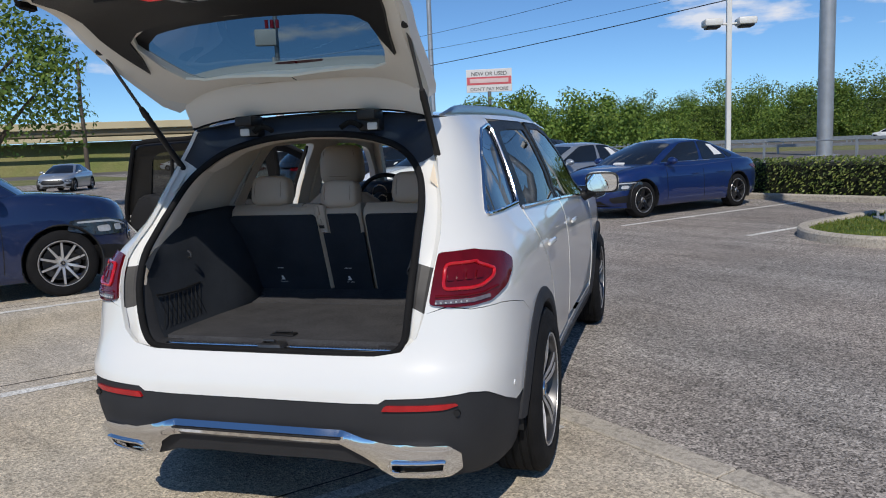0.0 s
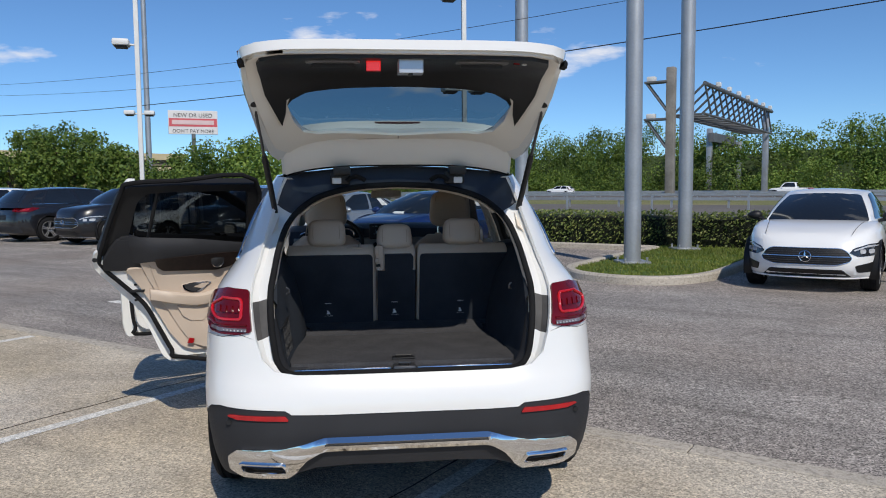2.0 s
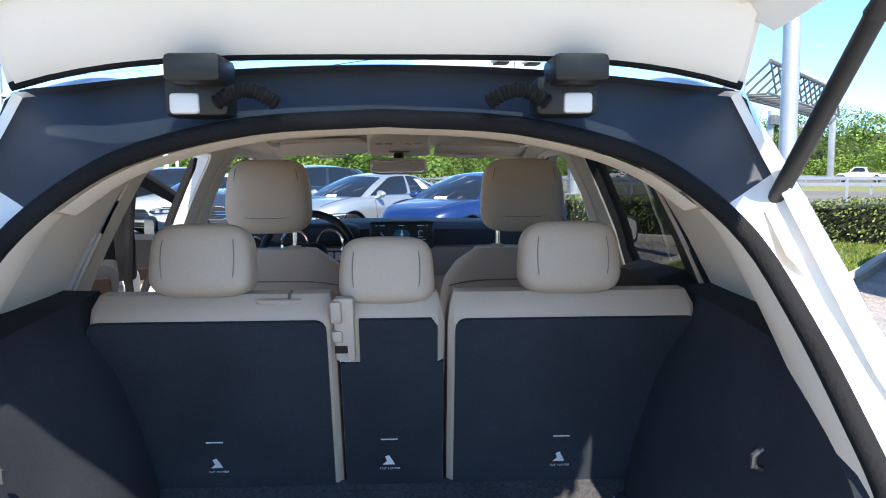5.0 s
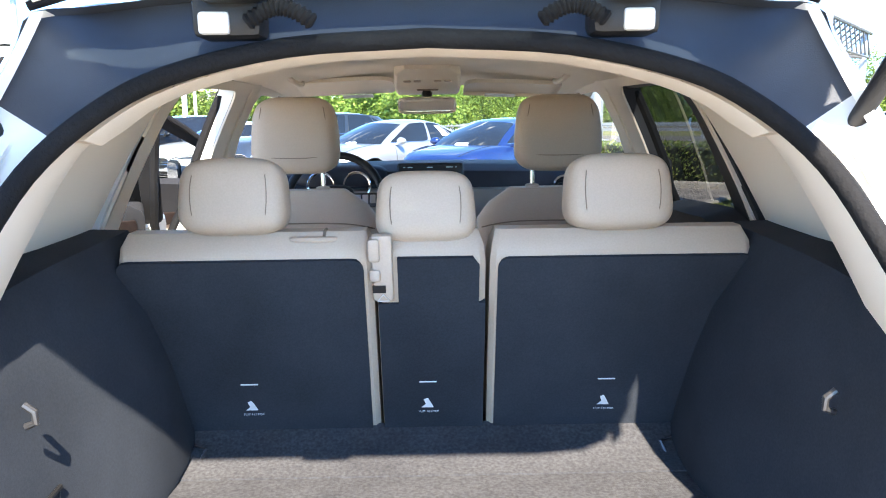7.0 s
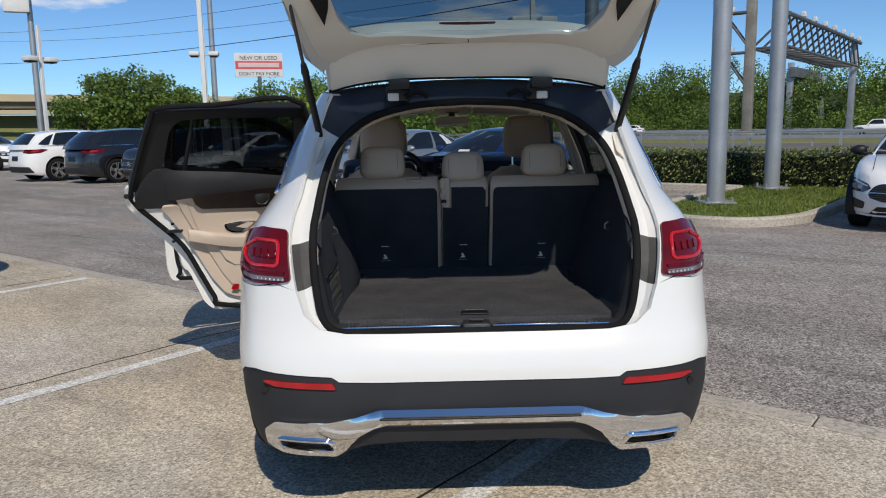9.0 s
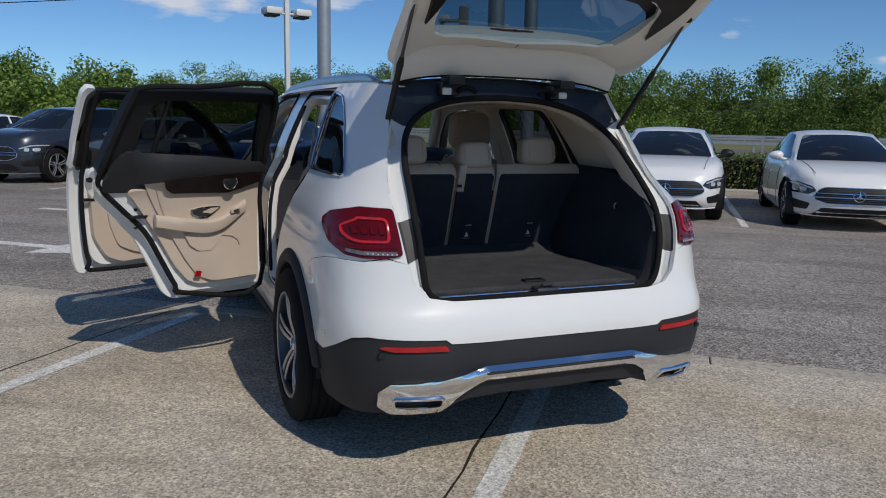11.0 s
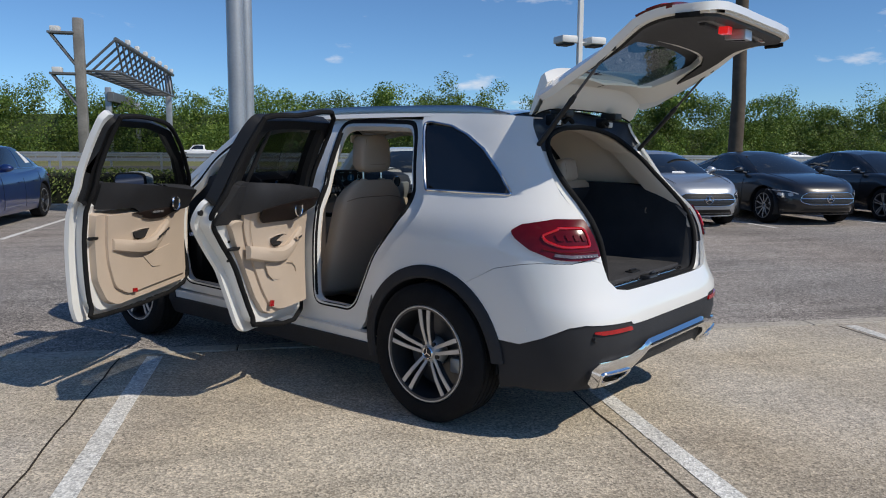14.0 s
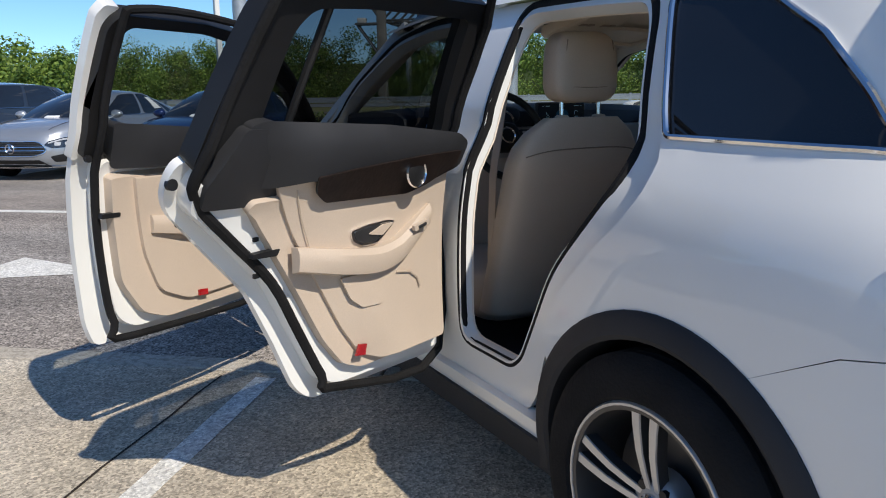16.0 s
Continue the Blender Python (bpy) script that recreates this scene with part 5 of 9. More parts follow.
            for yy in ((bf - 0.32, bf - 1.42, bf - 2.35) if kind != "coupe" else (bf - 0.32, bf - 1.72)):
                bm = bmesh.new()
                pts = []
                for t in np.linspace(0.12, 0.93, 9):
                    lam = t
                    ws = lerp_table([(a, b) for a, b, c in lam_tab], lam)
                    pts.append(Vector((s * (hw * ws + 0.0005), yy - 0.10 * (t - 0.5) ** 2, zb(yy) + lam * (curve_table(zt, yy) - zb(yy)))))
                add_tube(bm, pts, 0.004, 4)
                part("door_gap", bm, M_BLACK, thing, "dark door gap")
            bm = bmesh.new()
            sd = "l" if s < 0 else "r"
            add_tube(bm, [ghost(a, 0.17, sd) + Vector((s * 0.006, 0, 0)) for a in np.linspace(0.10, 0.95, 15)], 0.008, 5)
            part("belt_strip", bm, M_CHROME, thing, "bright belt strip")
    # wheels in dark arches
    def flank_x(y):
        n, k = NOSE if y > 0 else TAIL
        return hw * (1 - min(1.0, abs(y) / hl) ** k) ** (1 / n)
    w0 = None
    for y in (yf, yr):
        for s in (1, -1):
            bm = bmesh.new()
            add_lathe(bm, [(R + 0.056, 0.002), (R + 0.050, 0.008), (R + 0.040, 0.004), (R + 0.036, -0.02), (R + 0.036, -0.30), (0.05, -0.30), (0.05, -0.31), (R + 0.05, -0.31)], 40, "x", Matrix.Translation((s * (flank_x(y) - 0.004), y, R + 0.012)) @ Matrix.Diagonal((s, 1, 1, 1)))
            bmesh.ops.bisect_plane(bm, geom=list(bm.verts) + list(bm.edges) + list(bm.faces), plane_co=(0, 0, 0.19), plane_no=(0, 0, -1), clear_outer=True)
            bmesh.ops.recalc_face_normals(bm, faces=bm.faces)
            part("wheel_arch", bm, M_BLACK, thing, "dark wheel arch")
            mm = pose(s * (flank_x(y) - 0.125), y, R, 0, 0, 0 if s > 0 else 180)
            if w0 is None:
                w0 = make_wheel(thing, mm, R, 0.235, K["rim"], *wheels)
            else:
                copy_wheel(w0, thing, mm)
    # mirrors and door lines
    for s in (-1, 1):
        bm = bmesh.new()
        y = bf - 0.42
        bmesh.ops.create_uvsphere(bm, u_segments=16, v_segments=10, radius=1.0)
        for v in bm.verts:
            v.co = Vector((s * (bw * 1.02 + 0.10) + 0.115 * v.co.x, y + (0.085 if v.co.y > 0 else 0.035) * v.co.y, zbelt + 0.125 + 0.072 * v.co.z * (1.0 - 0.25 * s * v.co.x)))
        add_cyl(bm, (s * bw * 0.94, y + 0.03, zbelt + 0.06), (s * (bw * 1.02 + 0.05), y + 0.02, zbelt + 0.085), 0.022, 0.03, 8)
        part("mirror", bm, M_BLACK if "black grille" in label else paint, thing, "door mirror")
        if not far:
            for yy in (bf - 0.62 - 0.52, bf - 1.95):
                bm = bmesh.new()
                add_box(bm, (s * (hw - 0.012) - 0.012, yy - 0.13, zbelt - 0.16), (s * (hw - 0.012) + 0.018 * s + 0.012, yy + 0.10, zbelt - 0.135), 0.01, 2)
                part("door_handle", bm, paint, thing, "door handle")
    return thing


M_CARGLASS = mat("dark car glass", (0.012, 0.014, 0.016), 0.04, spec=0.8, coat=0.6, var=0.3, scale=1.5)
M_LAMPGLASS = mat("headlight glass", (0.035, 0.04, 0.048), 0.08, coat=1.0, var=0.7, scale=14)


def paint_mat(name, col, metal=0.0, rough=0.3):
    return mat(name, col, rough, metal, coat=1.0, var=0.05, scale=1.5)


P_WHITE = paint_mat("white car paint", (0.85, 0.85, 0.835))
P_NAVY = paint_mat("dark blue car paint", (0.010, 0.022, 0.075), 0.2)
P_BLUE = paint_mat("brilliant blue car paint", (0.007, 0.026, 0.125), 0.25)
P_SILVER = paint_mat("silver car paint", (0.42, 0.45, 0.49), 0.6, 0.32)
P_BLACKP = paint_mat("black car paint", (0.010, 0.010, 0.012))
P_DARK = paint_mat("dark grey blue car paint", (0.03, 0.04, 0.055), 0.3)
P_RED = paint_mat("red paint", (0.40, 0.012, 0.015))

STAR, DARKSTAR, FINE = (5, True, False), (5, True, True), (10, False, False)
PARKED = [
    ("suv", -7.45, -1.22, 0, P_NAVY, "dark blue sport utility car parked on the apron", FINE, False, False),
    ("sedan", -7.75, 11.7, 180, P_BLUE, "brilliant blue saloon parked nose to the aisle", DARKSTAR, False, True),
    ("sedan", -10.4, 11.6, 180, P_SILVER, "pale silver saloon parked nose to the aisle", STAR, True, True),
    ("suv", -13.1, 11.7, 180, P_DARK, "dark grey blue car parked nose to the aisle", STAR, True, False),
    ("sedan", -15.8, 11.6, 180, P_WHITE, "white saloon parked nose to the aisle", STAR, True, False),
    ("suv", -18.5, 11.6, 180, P_BLACKP, "black sport utility car parked nose to the aisle", STAR, True, False),
    ("suv", -21.4, 11.4, 0, P_BLACKP, "black sport utility car parked tail to the aisle", STAR, False, False),
    ("suv", -24.3, 11.0, 0, P_WHITE, "white sport utility car parked tail to the aisle", STAR, False, False),
    ("sedan", 0.32, 11.35, 180, P_WHITE, "white saloon with black grille parked beside the island", DARKSTAR, False, False),
    ("sedan", 2.95, 11.2, 180, P_WHITE, "white saloon with chrome grille parked nose to the aisle", STAR, True, False),
    ("coupe", 5.55, 11.4, 180, P_SILVER, "silver coupe parked nose to the aisle", STAR, False, True),
    ("coupe", 8.15, 11.5, 180, P_BLACKP, "black coupe parked nose to the aisle", FINE, False, False),
    ("sedan", 10.9, 11.5, 180, P_BLACKP, "black saloon parked nose to the aisle", STAR, False, False),
    ("sedan", 13.6, 11.5, 180, P_DARK, "dark saloon parked nose to the aisle", STAR, False, False),
]
for kind, u, v, turn, paint, label, rims, chrome, sticker in PARKED:
    parked_car(kind, LOT @ pose(u, v, 0, 0, 0, turn), paint, label, wheels=rims, chrome=chrome, sticker=sticker)


# ---- the white car: tail at y = 0, nose along +y ----
W_TAB = [(0.18, 0.80), (0.28, 0.862), (0.45, 0.890), (0.60, 0.900), (0.80, 0.902), (0.95, 0.893), (1.05, 0.870), (1.12, 0.828), (1.19, 0.780), (1.30, 0.738), (1.45, 0.672), (1.55, 0.618), (1.60, 0.580), (1.64, 0.53)]
R_TAB = [(0.18, 0.14), (0.28, 0.05), (0.40, -0.01), (0.50, -0.03), (0.58, -0.024), (0.64, -0.022), (0.67, -0.010), (0.72, 0.020), (0.80, 0.040), (0.95, 0.062), (1.07, 0.10), (1.13, 0.14), (1.30, 0.265), (1.45, 0.375), (1.52, 0.42), (1.60, 0.44)]
N_TAB = [(0.2, 5.4), (0.6, 5.6), (0.95, 5.0), (1.2, 3.8), (1.35, 3.8), (1.6, 4.2)]
YJ = 0.95
CAR_Y = 2.3


def side_x(y, z):
    """Half the car's width at a length y and height z."""
    w = curve_table(W_TAB, z)
    if y < YJ:
        r, n = curve_table(R_TAB, z), curve_table(N_TAB, z)
        q = max(0.0, min(1.0, (YJ - y) / (YJ - r)))
        return w * max(0.0, 1 - q ** n) ** (1 / n)
    g = max(0.0, min(1.0, (z - 1.0) / 0.25))
    w += 0.034 * g * math.sin(math.pi * min(1.0, (y - YJ) / 2.5))
    w -= 0.012 * (1 - g) * math.sin(math.pi * min(1.0, max(0.0, (y - 1.3) / 2.1)))
    if y > 3.7:
        w *= 1 - 0.55 * ((y - 3.7) / 0.95) ** 3.2
    return w


PLAN_CACHE = {}


def plan_line(z):
    """The outline of the tail and flank at a height: (arc, x, y) from the tail's middle."""
    key = round(z, 3)
    if key in PLAN_CACHE:
        return PLAN_CACHE[key]
    w, r, n = curve_table(W_TAB, key), curve_table(R_TAB, key), curve_table(N_TAB, key)
    pts = []
    for i in range(61):
        th = (math.pi / 2) * i / 60
        u = (math.sin(th) ** (2 / n)) if i else 0.0
        v = (math.cos(th) ** (2 / n)) if i < 60 else 0.0
        pts.append((w * u, YJ - (YJ - r) * v))
    for y in (1.2, 1.6, 2.0, 2.4, 2.8, 3.2, 3.6):
        pts.append((side_x(y, key), y))
    out, t = [(0.0, *pts[0])], 0.0
    for (a, b), (c, d) in zip(pts, pts[1:]):
        t += math.hypot(c - a, d - b)
        out.append((t, c, d))
    PLAN_CACHE[key] = out
    return out


def tail(t, z):
    """A point of the tail surface: arc t (negative to the left), height z."""
    L = plan_line(z)
    a = abs(t)
    s = -1 if t < 0 else 1
    lo, hi = 0, len(L) - 1
    while hi - lo > 1:
        mid = (lo + hi) // 2
        if L[mid][0] <= a:
            lo = mid
        else:
            hi = mid
    (t0, x0, y0), (t1, x1, y1) = L[lo], L[hi]
    q = (a - t0) / (t1 - t0) if t1 > t0 else 0.0
    return Vector((s * (x0 + (x1 - x0) * q), y0 + (y1 - y0) * q, z))


def at_x(x, z):
    """Arc of the tail at half width x."""
    for (t0, x0, _), (t1, x1, _) in zip(plan_line(z), plan_line(z)[1:]):
        if x1 >= x >= x0 and x1 > x0:
            return t0 + (t1 - t0) * (x - x0) / (x1 - x0)
    return plan_line(z)[60][0]


def at_y(y, z):
    """Arc of the flank at length y."""
    for (t0, _, y0), (t1, _, y1) in zip(plan_line(z), plan_line(z)[1:]):
        if y1 >= y >= y0 and y1 > y0:
            return t0 + (t1 - t0) * (y - y0) / (y1 - y0)
    return plan_line(z)[-1][0]


def tz(points):
    """Outline points ('x' or 'y', value, z) as arcs and heights."""
    return [((at_x(v, z) if k == "x" else at_y(v, z)), z) for k, v, z in points]


def flank(s):
    return lambda y, z: Vector((s * side_x(y, z), y, z))


def roof_edge(y):
    return curve_table([(0.35, 1.545), (0.63, 1.575), (1.2, 1.597), (1.8, 1.605), (2.4, 1.592), (2.8, 1.555)], y)


def roof(x, y):
    ze = roof_edge(y)
    w = side_x(y, ze)
    return Vector((x, y, ze + 0.045 * (1 - min(1.0, (x / w) ** 2))))


car = empty("car", Matrix.Translation((0, CAR_Y, 0)), "white sport utility car, tailgate and two doors open, on concrete", "car")
HOME = Matrix.Translation((0, -CAR_Y, 0))


def cpart(name, bm, material, label="", parent=None, m=None):
    if parent is None:
        return part(name, bm, material, car, label, HOME if m is None else HOME @ m)
    return part(name, bm, material, parent, label, m)


def tpanel(bm, loop, s, off=0.0, thick=0.012, step=0.045, holes=(), inner=False):
    """A panel on the tail; s = 1 right, -1 left."""
    lp = [(s * t, z) for t, z in loop]
    hs = [[(s * t, z) for t, z in h] for h in holes]
    surf_panel(bm, lp, tail, off, thick, step, hs, flip=False, inner=inner)


# edge of the hatch on the body: half width and height
HATCH = [(0.0, 0.735), (0.25, 0.735), (0.45, 0.737), (0.545, 0.752), (0.60, 0.80), (0.625, 0.88), (0.64, 0.97), (0.652, 1.07), (0.648, 1.14), (0.625, 1.25), (0.600, 1.35), (0.575, 1.45), (0.555, 1.52), (0.535, 1.565)]


def arch_pts(cy, r, a0, a1, n=14, cz=0.36):
    return [(cy + r * math.cos(radians(a0 + (a1 - a0) * i / n)), cz + r * math.sin(radians(a0 + (a1 - a0) * i / n))) for i in range(n + 1)]


M_RAIL = mat("satin aluminium", (0.45, 0.46, 0.48), 0.28, 1.0, var=0.1, scale=4)
M_SMOKE = mat("smoked lens", (0.20, 0.16, 0.17), 0.1, coat=1.0, var=0.5, scale=60)
ARCH_R = 0.425
# bumper: white upper cover
split = [("x", 0.0, 0.580), ("x", 0.35, 0.580), ("x", 0.475, 0.583), ("x", 0.50, 0.600), ("x", 0.66, 0.606), ("x", 0.78, 0.612), ("y", 0.13, 0.60), ("y", 0.24, 0.545), ("y", 0.36, 0.500), ("y", 0.50, 0.49)]
bumper_half = tz([("x", x, z) for x, z in HATCH[:6]]) + tz([("x", 0.70, 0.900), ("x", 0.775, 0.885), ("y", 0.28, 0.885), ("y", 0.36, 0.875), ("y", 0.50, 0.845)])
loop_r = tz(split[:-1]) + [(at_y(y, z), z) for y, z in arch_pts(0.91, ARCH_R, 160, 118, 7)] + list(reversed(bumper_half))
full = [(t, z) for t, z in loop_r] + [(-t, z) for t, z in reversed(loop_r[1:-1])]
bm = bmesh.new()
surf_panel(bm, full, tail, 0.0, 0.02, 0.045)
cpart("rear_bumper", bm, M_WHITE, "white painted rear bumper cover")

# lower dark cover, with the parking sensor dots and reflectors
low = tz(split[:-1]) + [(at_y(y, z), z) for y, z in arch_pts(0.91, ARCH_R, 160, 196, 6)] + tz([("y", 0.40, 0.27), ("y", 0.22, 0.27), ("x", 0.74, 0.28), ("x", 0.5, 0.30), ("x", 0.38, 0.34), ("x", 0.22, 0.35), ("x", 0.0, 0.345)])
lowf = low + [(-t, z) for t, z in reversed(low[1:-1])]
bm = bmesh.new()
surf_panel(bm, lowf, tail, -0.006, 0.05, 0.05)
lower = cpart("lower_bumper", bm, M_DPLAST, "dark grey plastic lower bumper")
for s in (-1, 1):
    bm = bmesh.new()
    tpanel(bm, round_poly(tz([("x", 0.485, 0.557), ("x", 0.70, 0.561), ("x", 0.745, 0.572), ("x", 0.735, 0.580), ("x", 0.50, 0.578)]), 0.008), s, 0.004, 0.01, 0.04)
    cpart("reflector", bm, M_RED, "red rear reflector", lower)
    bm = bmesh.new()
    hole = round_poly(tz([("x", 0.495, 0.322), ("x", 0.685, 0.328), ("x", 0.70, 0.375), ("x", 0.51, 0.375)]), 0.018)
    bm = bmesh.new()
    c = tail(s * at_x(0.598, 0.35), 0.35)
    rings = []
    for d, k in ((-0.004, 1.0), (0.01, 0.86), (0.14, 0.80)):
        rings.append([Vector((c.x + s * (tail(s * t, z).x * s - 0.598) * k, tail(s * t, z).y - 0.01 + d, 0.35 + (z - 0.35) * k)) for t, z in hole])
    add_loft(bm, rings, caps=False)
    bm.faces.new(list(bm.verts)[-len(hole):])
    cpart("tailpipe", bm, M_BLACK, "black tailpipe mouth", lower)
    bm = bmesh.new()
    p = tail(s * at_y(0.335, 0.57), 0.57)
    nrm = surf_normal(tail, s * at_y(0.335, 0.57), 0.57)
    for q, r_ in ((0.005, 0.011),):
        add_cyl(bm, p - nrm * 0.01, p + nrm * 0.003, r_, seg=16)
    cpart("parking_sensor", bm, M_WHITE, "round parking sensor", lower)
    bm = bmesh.new()
    p = tail(s * at_x(0.74, 0.555), 0.545)
    add_cyl(bm, p + Vector((0, 0.01, 0)), p + Vector((0, -0.004, 0)), 0.011, seg=16)
    cpart("parking_sensor", bm, M_BLACK, "round parking sensor", lower)
hole = round_poly(tz([("x", 0.495, 0.322), ("x", 0.685, 0.328), ("x", 0.70, 0.375), ("x", 0.51, 0.375)]), 0.018)
half = tz([("x", 0.36, 0.430), ("x", 0.42, 0.392), ("x", 0.46, 0.33), ("x", 0.50, 0.295), ("x", 0.69, 0.30), ("x", 0.742, 0.34), ("x", 0.745, 0.40), ("x", 0.70, 0.432), ("x", 0.52, 0.440), ("x", 0.42, 0.460), ("x", 0.34, 0.482)])


def bright(t, z):
    """The tail's surface swelling into a rounded strip."""
    x = abs(t)
    zc = lerp_table([(0.0, 0.456), (0.34, 0.456), (0.5, 0.392), (0.6, 0.362), (0.8, 0.362)], x)
    hh = lerp_table([(0.0, 0.027), (0.34, 0.027), (0.5, 0.07), (0.8, 0.07)], x)
    q = max(-1.0, min(1.0, (z - zc) / hh))
    return tail(t, z) + Vector((0, -0.022 * (1 - q * q), 0))


bm = bmesh.new()
surf_panel(bm, round_poly(half + [(-t, z) for t, z in reversed(half)], 0.012), bright, 0.008, 0.03, 0.016, [hole, [(-t, z) for t, z in hole]])
cpart("chrome_trim", bm, M_CHROME, "polished chrome trim strip with tailpipe surrounds", lower)
for s in (-1, 1):
    bm = bmesh.new()
    add_tube(bm, [bright(s * t, z) + Vector((0, -0.012, 0)) for t, z in resample(hole, 0.02)], 0.008, 8, closed=True)
    cpart("tailpipe_ring", bm, M_CHROME, "polished chrome ring round the tailpipe", lower)
bm = bmesh.new()
add_tube(bm, [bright(t, 0.461) + Vector((0, -0.010, 0)) for t in np.linspace(-0.34, 0.34, 25)], 0.004, 6)
cpart("strip_groove", bm, M_BLACK, "dark groove along the chrome strip", lower)
for i in range(-2, 3):
    bm = bmesh.new()
    add_box(bm, (i * 0.14 - 0.055, 0.03, 0.35), (i * 0.14 + 0.055, 0.09, 0.42), 0.012, 2)
    cpart("diffuser_fin", bm, M_BLACK, "black diffuser block", lower)
bm = bmesh.new()
add_box(bm, (-0.78, 0.30, 0.26), (0.78, 4.4, 0.32), 0.02, 1)
cpart("underbody", bm, M_BLACK, "black underbody")
bm = bmesh.new()
add_box(bm, (-0.42, 0.22, 0.27), (0.42, 0.6, 0.34), 0.04, 2)
cpart("silencer", bm, M_GUNMETAL, "exhaust silencer box")

# quarter panels
WIN_Q = [(0.505, 1.185), (0.60, 1.29), (0.72, 1.40), (0.85, 1.475), (0.98, 1.525), (1.13, 1.548), (1.165, 1.54), (1.03, 1.19)]
for s in (-1, 1):
    bm = bmesh.new()
    upper = tz([("x", x, z) for x, z in HATCH[5:]])
    top = [(at_y(y, roof_edge(y)), roof_edge(y)) for y in (0.50, 0.63, 0.80, 1.0, 1.20)]
    cpil = [(at_y(y, z), z) for y, z in ((1.19, 1.55), (1.165, 1.50), (1.05, 1.22), (1.018, 1.14), (1.03, 1.05), (1.10, 0.965), (1.155, 0.912), (1.275, 0.775), (1.335, 0.65))]
    arch = [(at_y(y, z), z) for y, z in arch_pts(0.91, ARCH_R, 26, 118, 16)]
    seam = tz([("y", 0.50, 0.8475), ("y", 0.36, 0.8775), ("y", 0.28, 0.8875), ("x", 0.775, 0.8875), ("x", 0.70, 0.905)])
    q = upper + top + cpil + arch + seam
    hole = [(at_y(y, z), z) for y, z in round_poly(WIN_Q, 0.02)]
    tpanel(bm, q, s, 0.0, 0.014, 0.045, [hole])
    qp = cpart("quarter_panel", bm, M_WHITE, "white rear quarter panel")
    bm = bmesh.new()
    tpanel(bm, hole, s, -0.006, 0.004, 0.06)
    cpart("quarter_window", bm, M_DARKPANE, "dark tinted quarter window", qp)
    bm = bmesh.new()
    pts = [tail(s * t, z) + surf_normal(tail, s * t, z) * 0.003 for t, z in resample(hole, 0.04)]
    add_tube(bm, pts, 0.0085, 8, closed=True)
    cpart("window_trim", bm, M_CHROME, "chrome window surround", qp)
    # tail lamp
    lamp_out = [("x", 0.640, 0.912), ("x", 0.70, 0.900), ("x", 0.775, 0.898), ("y", 0.22, 0.905), ("y", 0.33, 0.945), ("y", 0.41, 0.995), ("y", 0.435, 1.025), ("y", 0.39, 1.055), ("y", 0.28, 1.075), ("x", 0.76, 1.080), ("x", 0.655, 1.078)]
    bm = bmesh.new()
    tpanel(bm, round_poly(tz(lamp_out), 0.014), s, 0.010, 0.03, 0.035)
    lamp = cpart("tail_light", bm, M_REDDARK, "dark red tail light")
    bm = bmesh.new()
    ring = resample(round_poly(tz([("x", 0.684, 0.960), ("x", 0.775, 0.957), ("y", 0.21, 0.962), ("y", 0.265, 0.985), ("y", 0.285, 1.008), ("y", 0.235, 1.034), ("x", 0.775, 1.040), ("x", 0.684, 1.040)]), 0.02), 0.02)
    add_tube(bm, [tail(s * t, z) + surf_normal(tail, s * t, z) * 0.011 for t, z in ring], 0.007, 8, closed=True)
    cpart("light_band", bm, M_REDLIT, "bright red light band", lamp)
    bm = bmesh.new()
    add_tube(bm, [tail(s * t, z) + surf_normal(tail, s * t, z) * 0.011 for t, z in tz([("x", 0.66, 0.938), ("x", 0.75, 0.934), ("y", 0.2, 0.936), ("y", 0.27, 0.95)])], 0.005, 8)
    cpart("lower_light_band", bm, M_REDDARK, "dark red lower light band", lamp)
    for k in range(4):
        bm = bmesh.new()
        x = 0.695 + 0.028 * k
        tpanel(bm, round_poly(tz([("x", x, 0.985), ("x", x + 0.018, 0.985), ("x", x + 0.018, 1.012), ("x", x, 1.012)]), 0.004), s, 0.016, 0.008, 0.02)
        cpart("light_segment", bm, M_REDDARK, "dark red light segment", lamp)
    bm = bmesh.new()
    for k in range(7):
        p = tail(s * at_x(0.668 + 0.016 * k, 0.919), 0.919)
        superbox(bm, p + Vector((0, -0.017, 0)), (0.004, 0.004, 0.004), 0.9, 8, 6)
    cpart("led_dots", bm, M_CLEAR, "row of small clear lamp dots", lamp)
    bm = bmesh.new()
    tpanel(bm, round_poly(tz([("x", 0.66, 0.912), ("x", 0.775, 0.910), ("y", 0.22, 0.918), ("y", 0.22, 0.930), ("x", 0.775, 0.924), ("x", 0.66, 0.926)]), 0.004), s, 0.0155, 0.006, 0.03)
    cpart("clear_strip", bm, M_SMOKE, "smoked clear lower strip", lamp)
    # flares and wells, one for each wheel
    for cy in (0.91, 3.78):
        bm = bmesh.new()
        rings = []
        for i in range(31):
            a = radians((-12 if cy < 2 else -3) + 189 * i / 30)
            ring = []
            for rr, o in ((ARCH_R - 0.03, -0.10), (ARCH_R - 0.032, 0.012), (ARCH_R - 0.02, 0.02), (ARCH_R + 0.02, 0.016), (ARCH_R + 0.035, 0.004), (ARCH_R + 0.035, -0.02)):
                y, z = cy + rr * math.cos(a), 0.36 + rr * math.sin(a)
                base = max(side_x(cy + (ARCH_R + 0.01) * math.cos(a), max(0.24, 0.36 + (ARCH_R + 0.01) * math.sin(a))), 0.872)
                ring.append(Vector((s * (base + o), y, max(z, 0.235))))
            rings.append(ring)
        add_loft(bm, rings, closed=False)
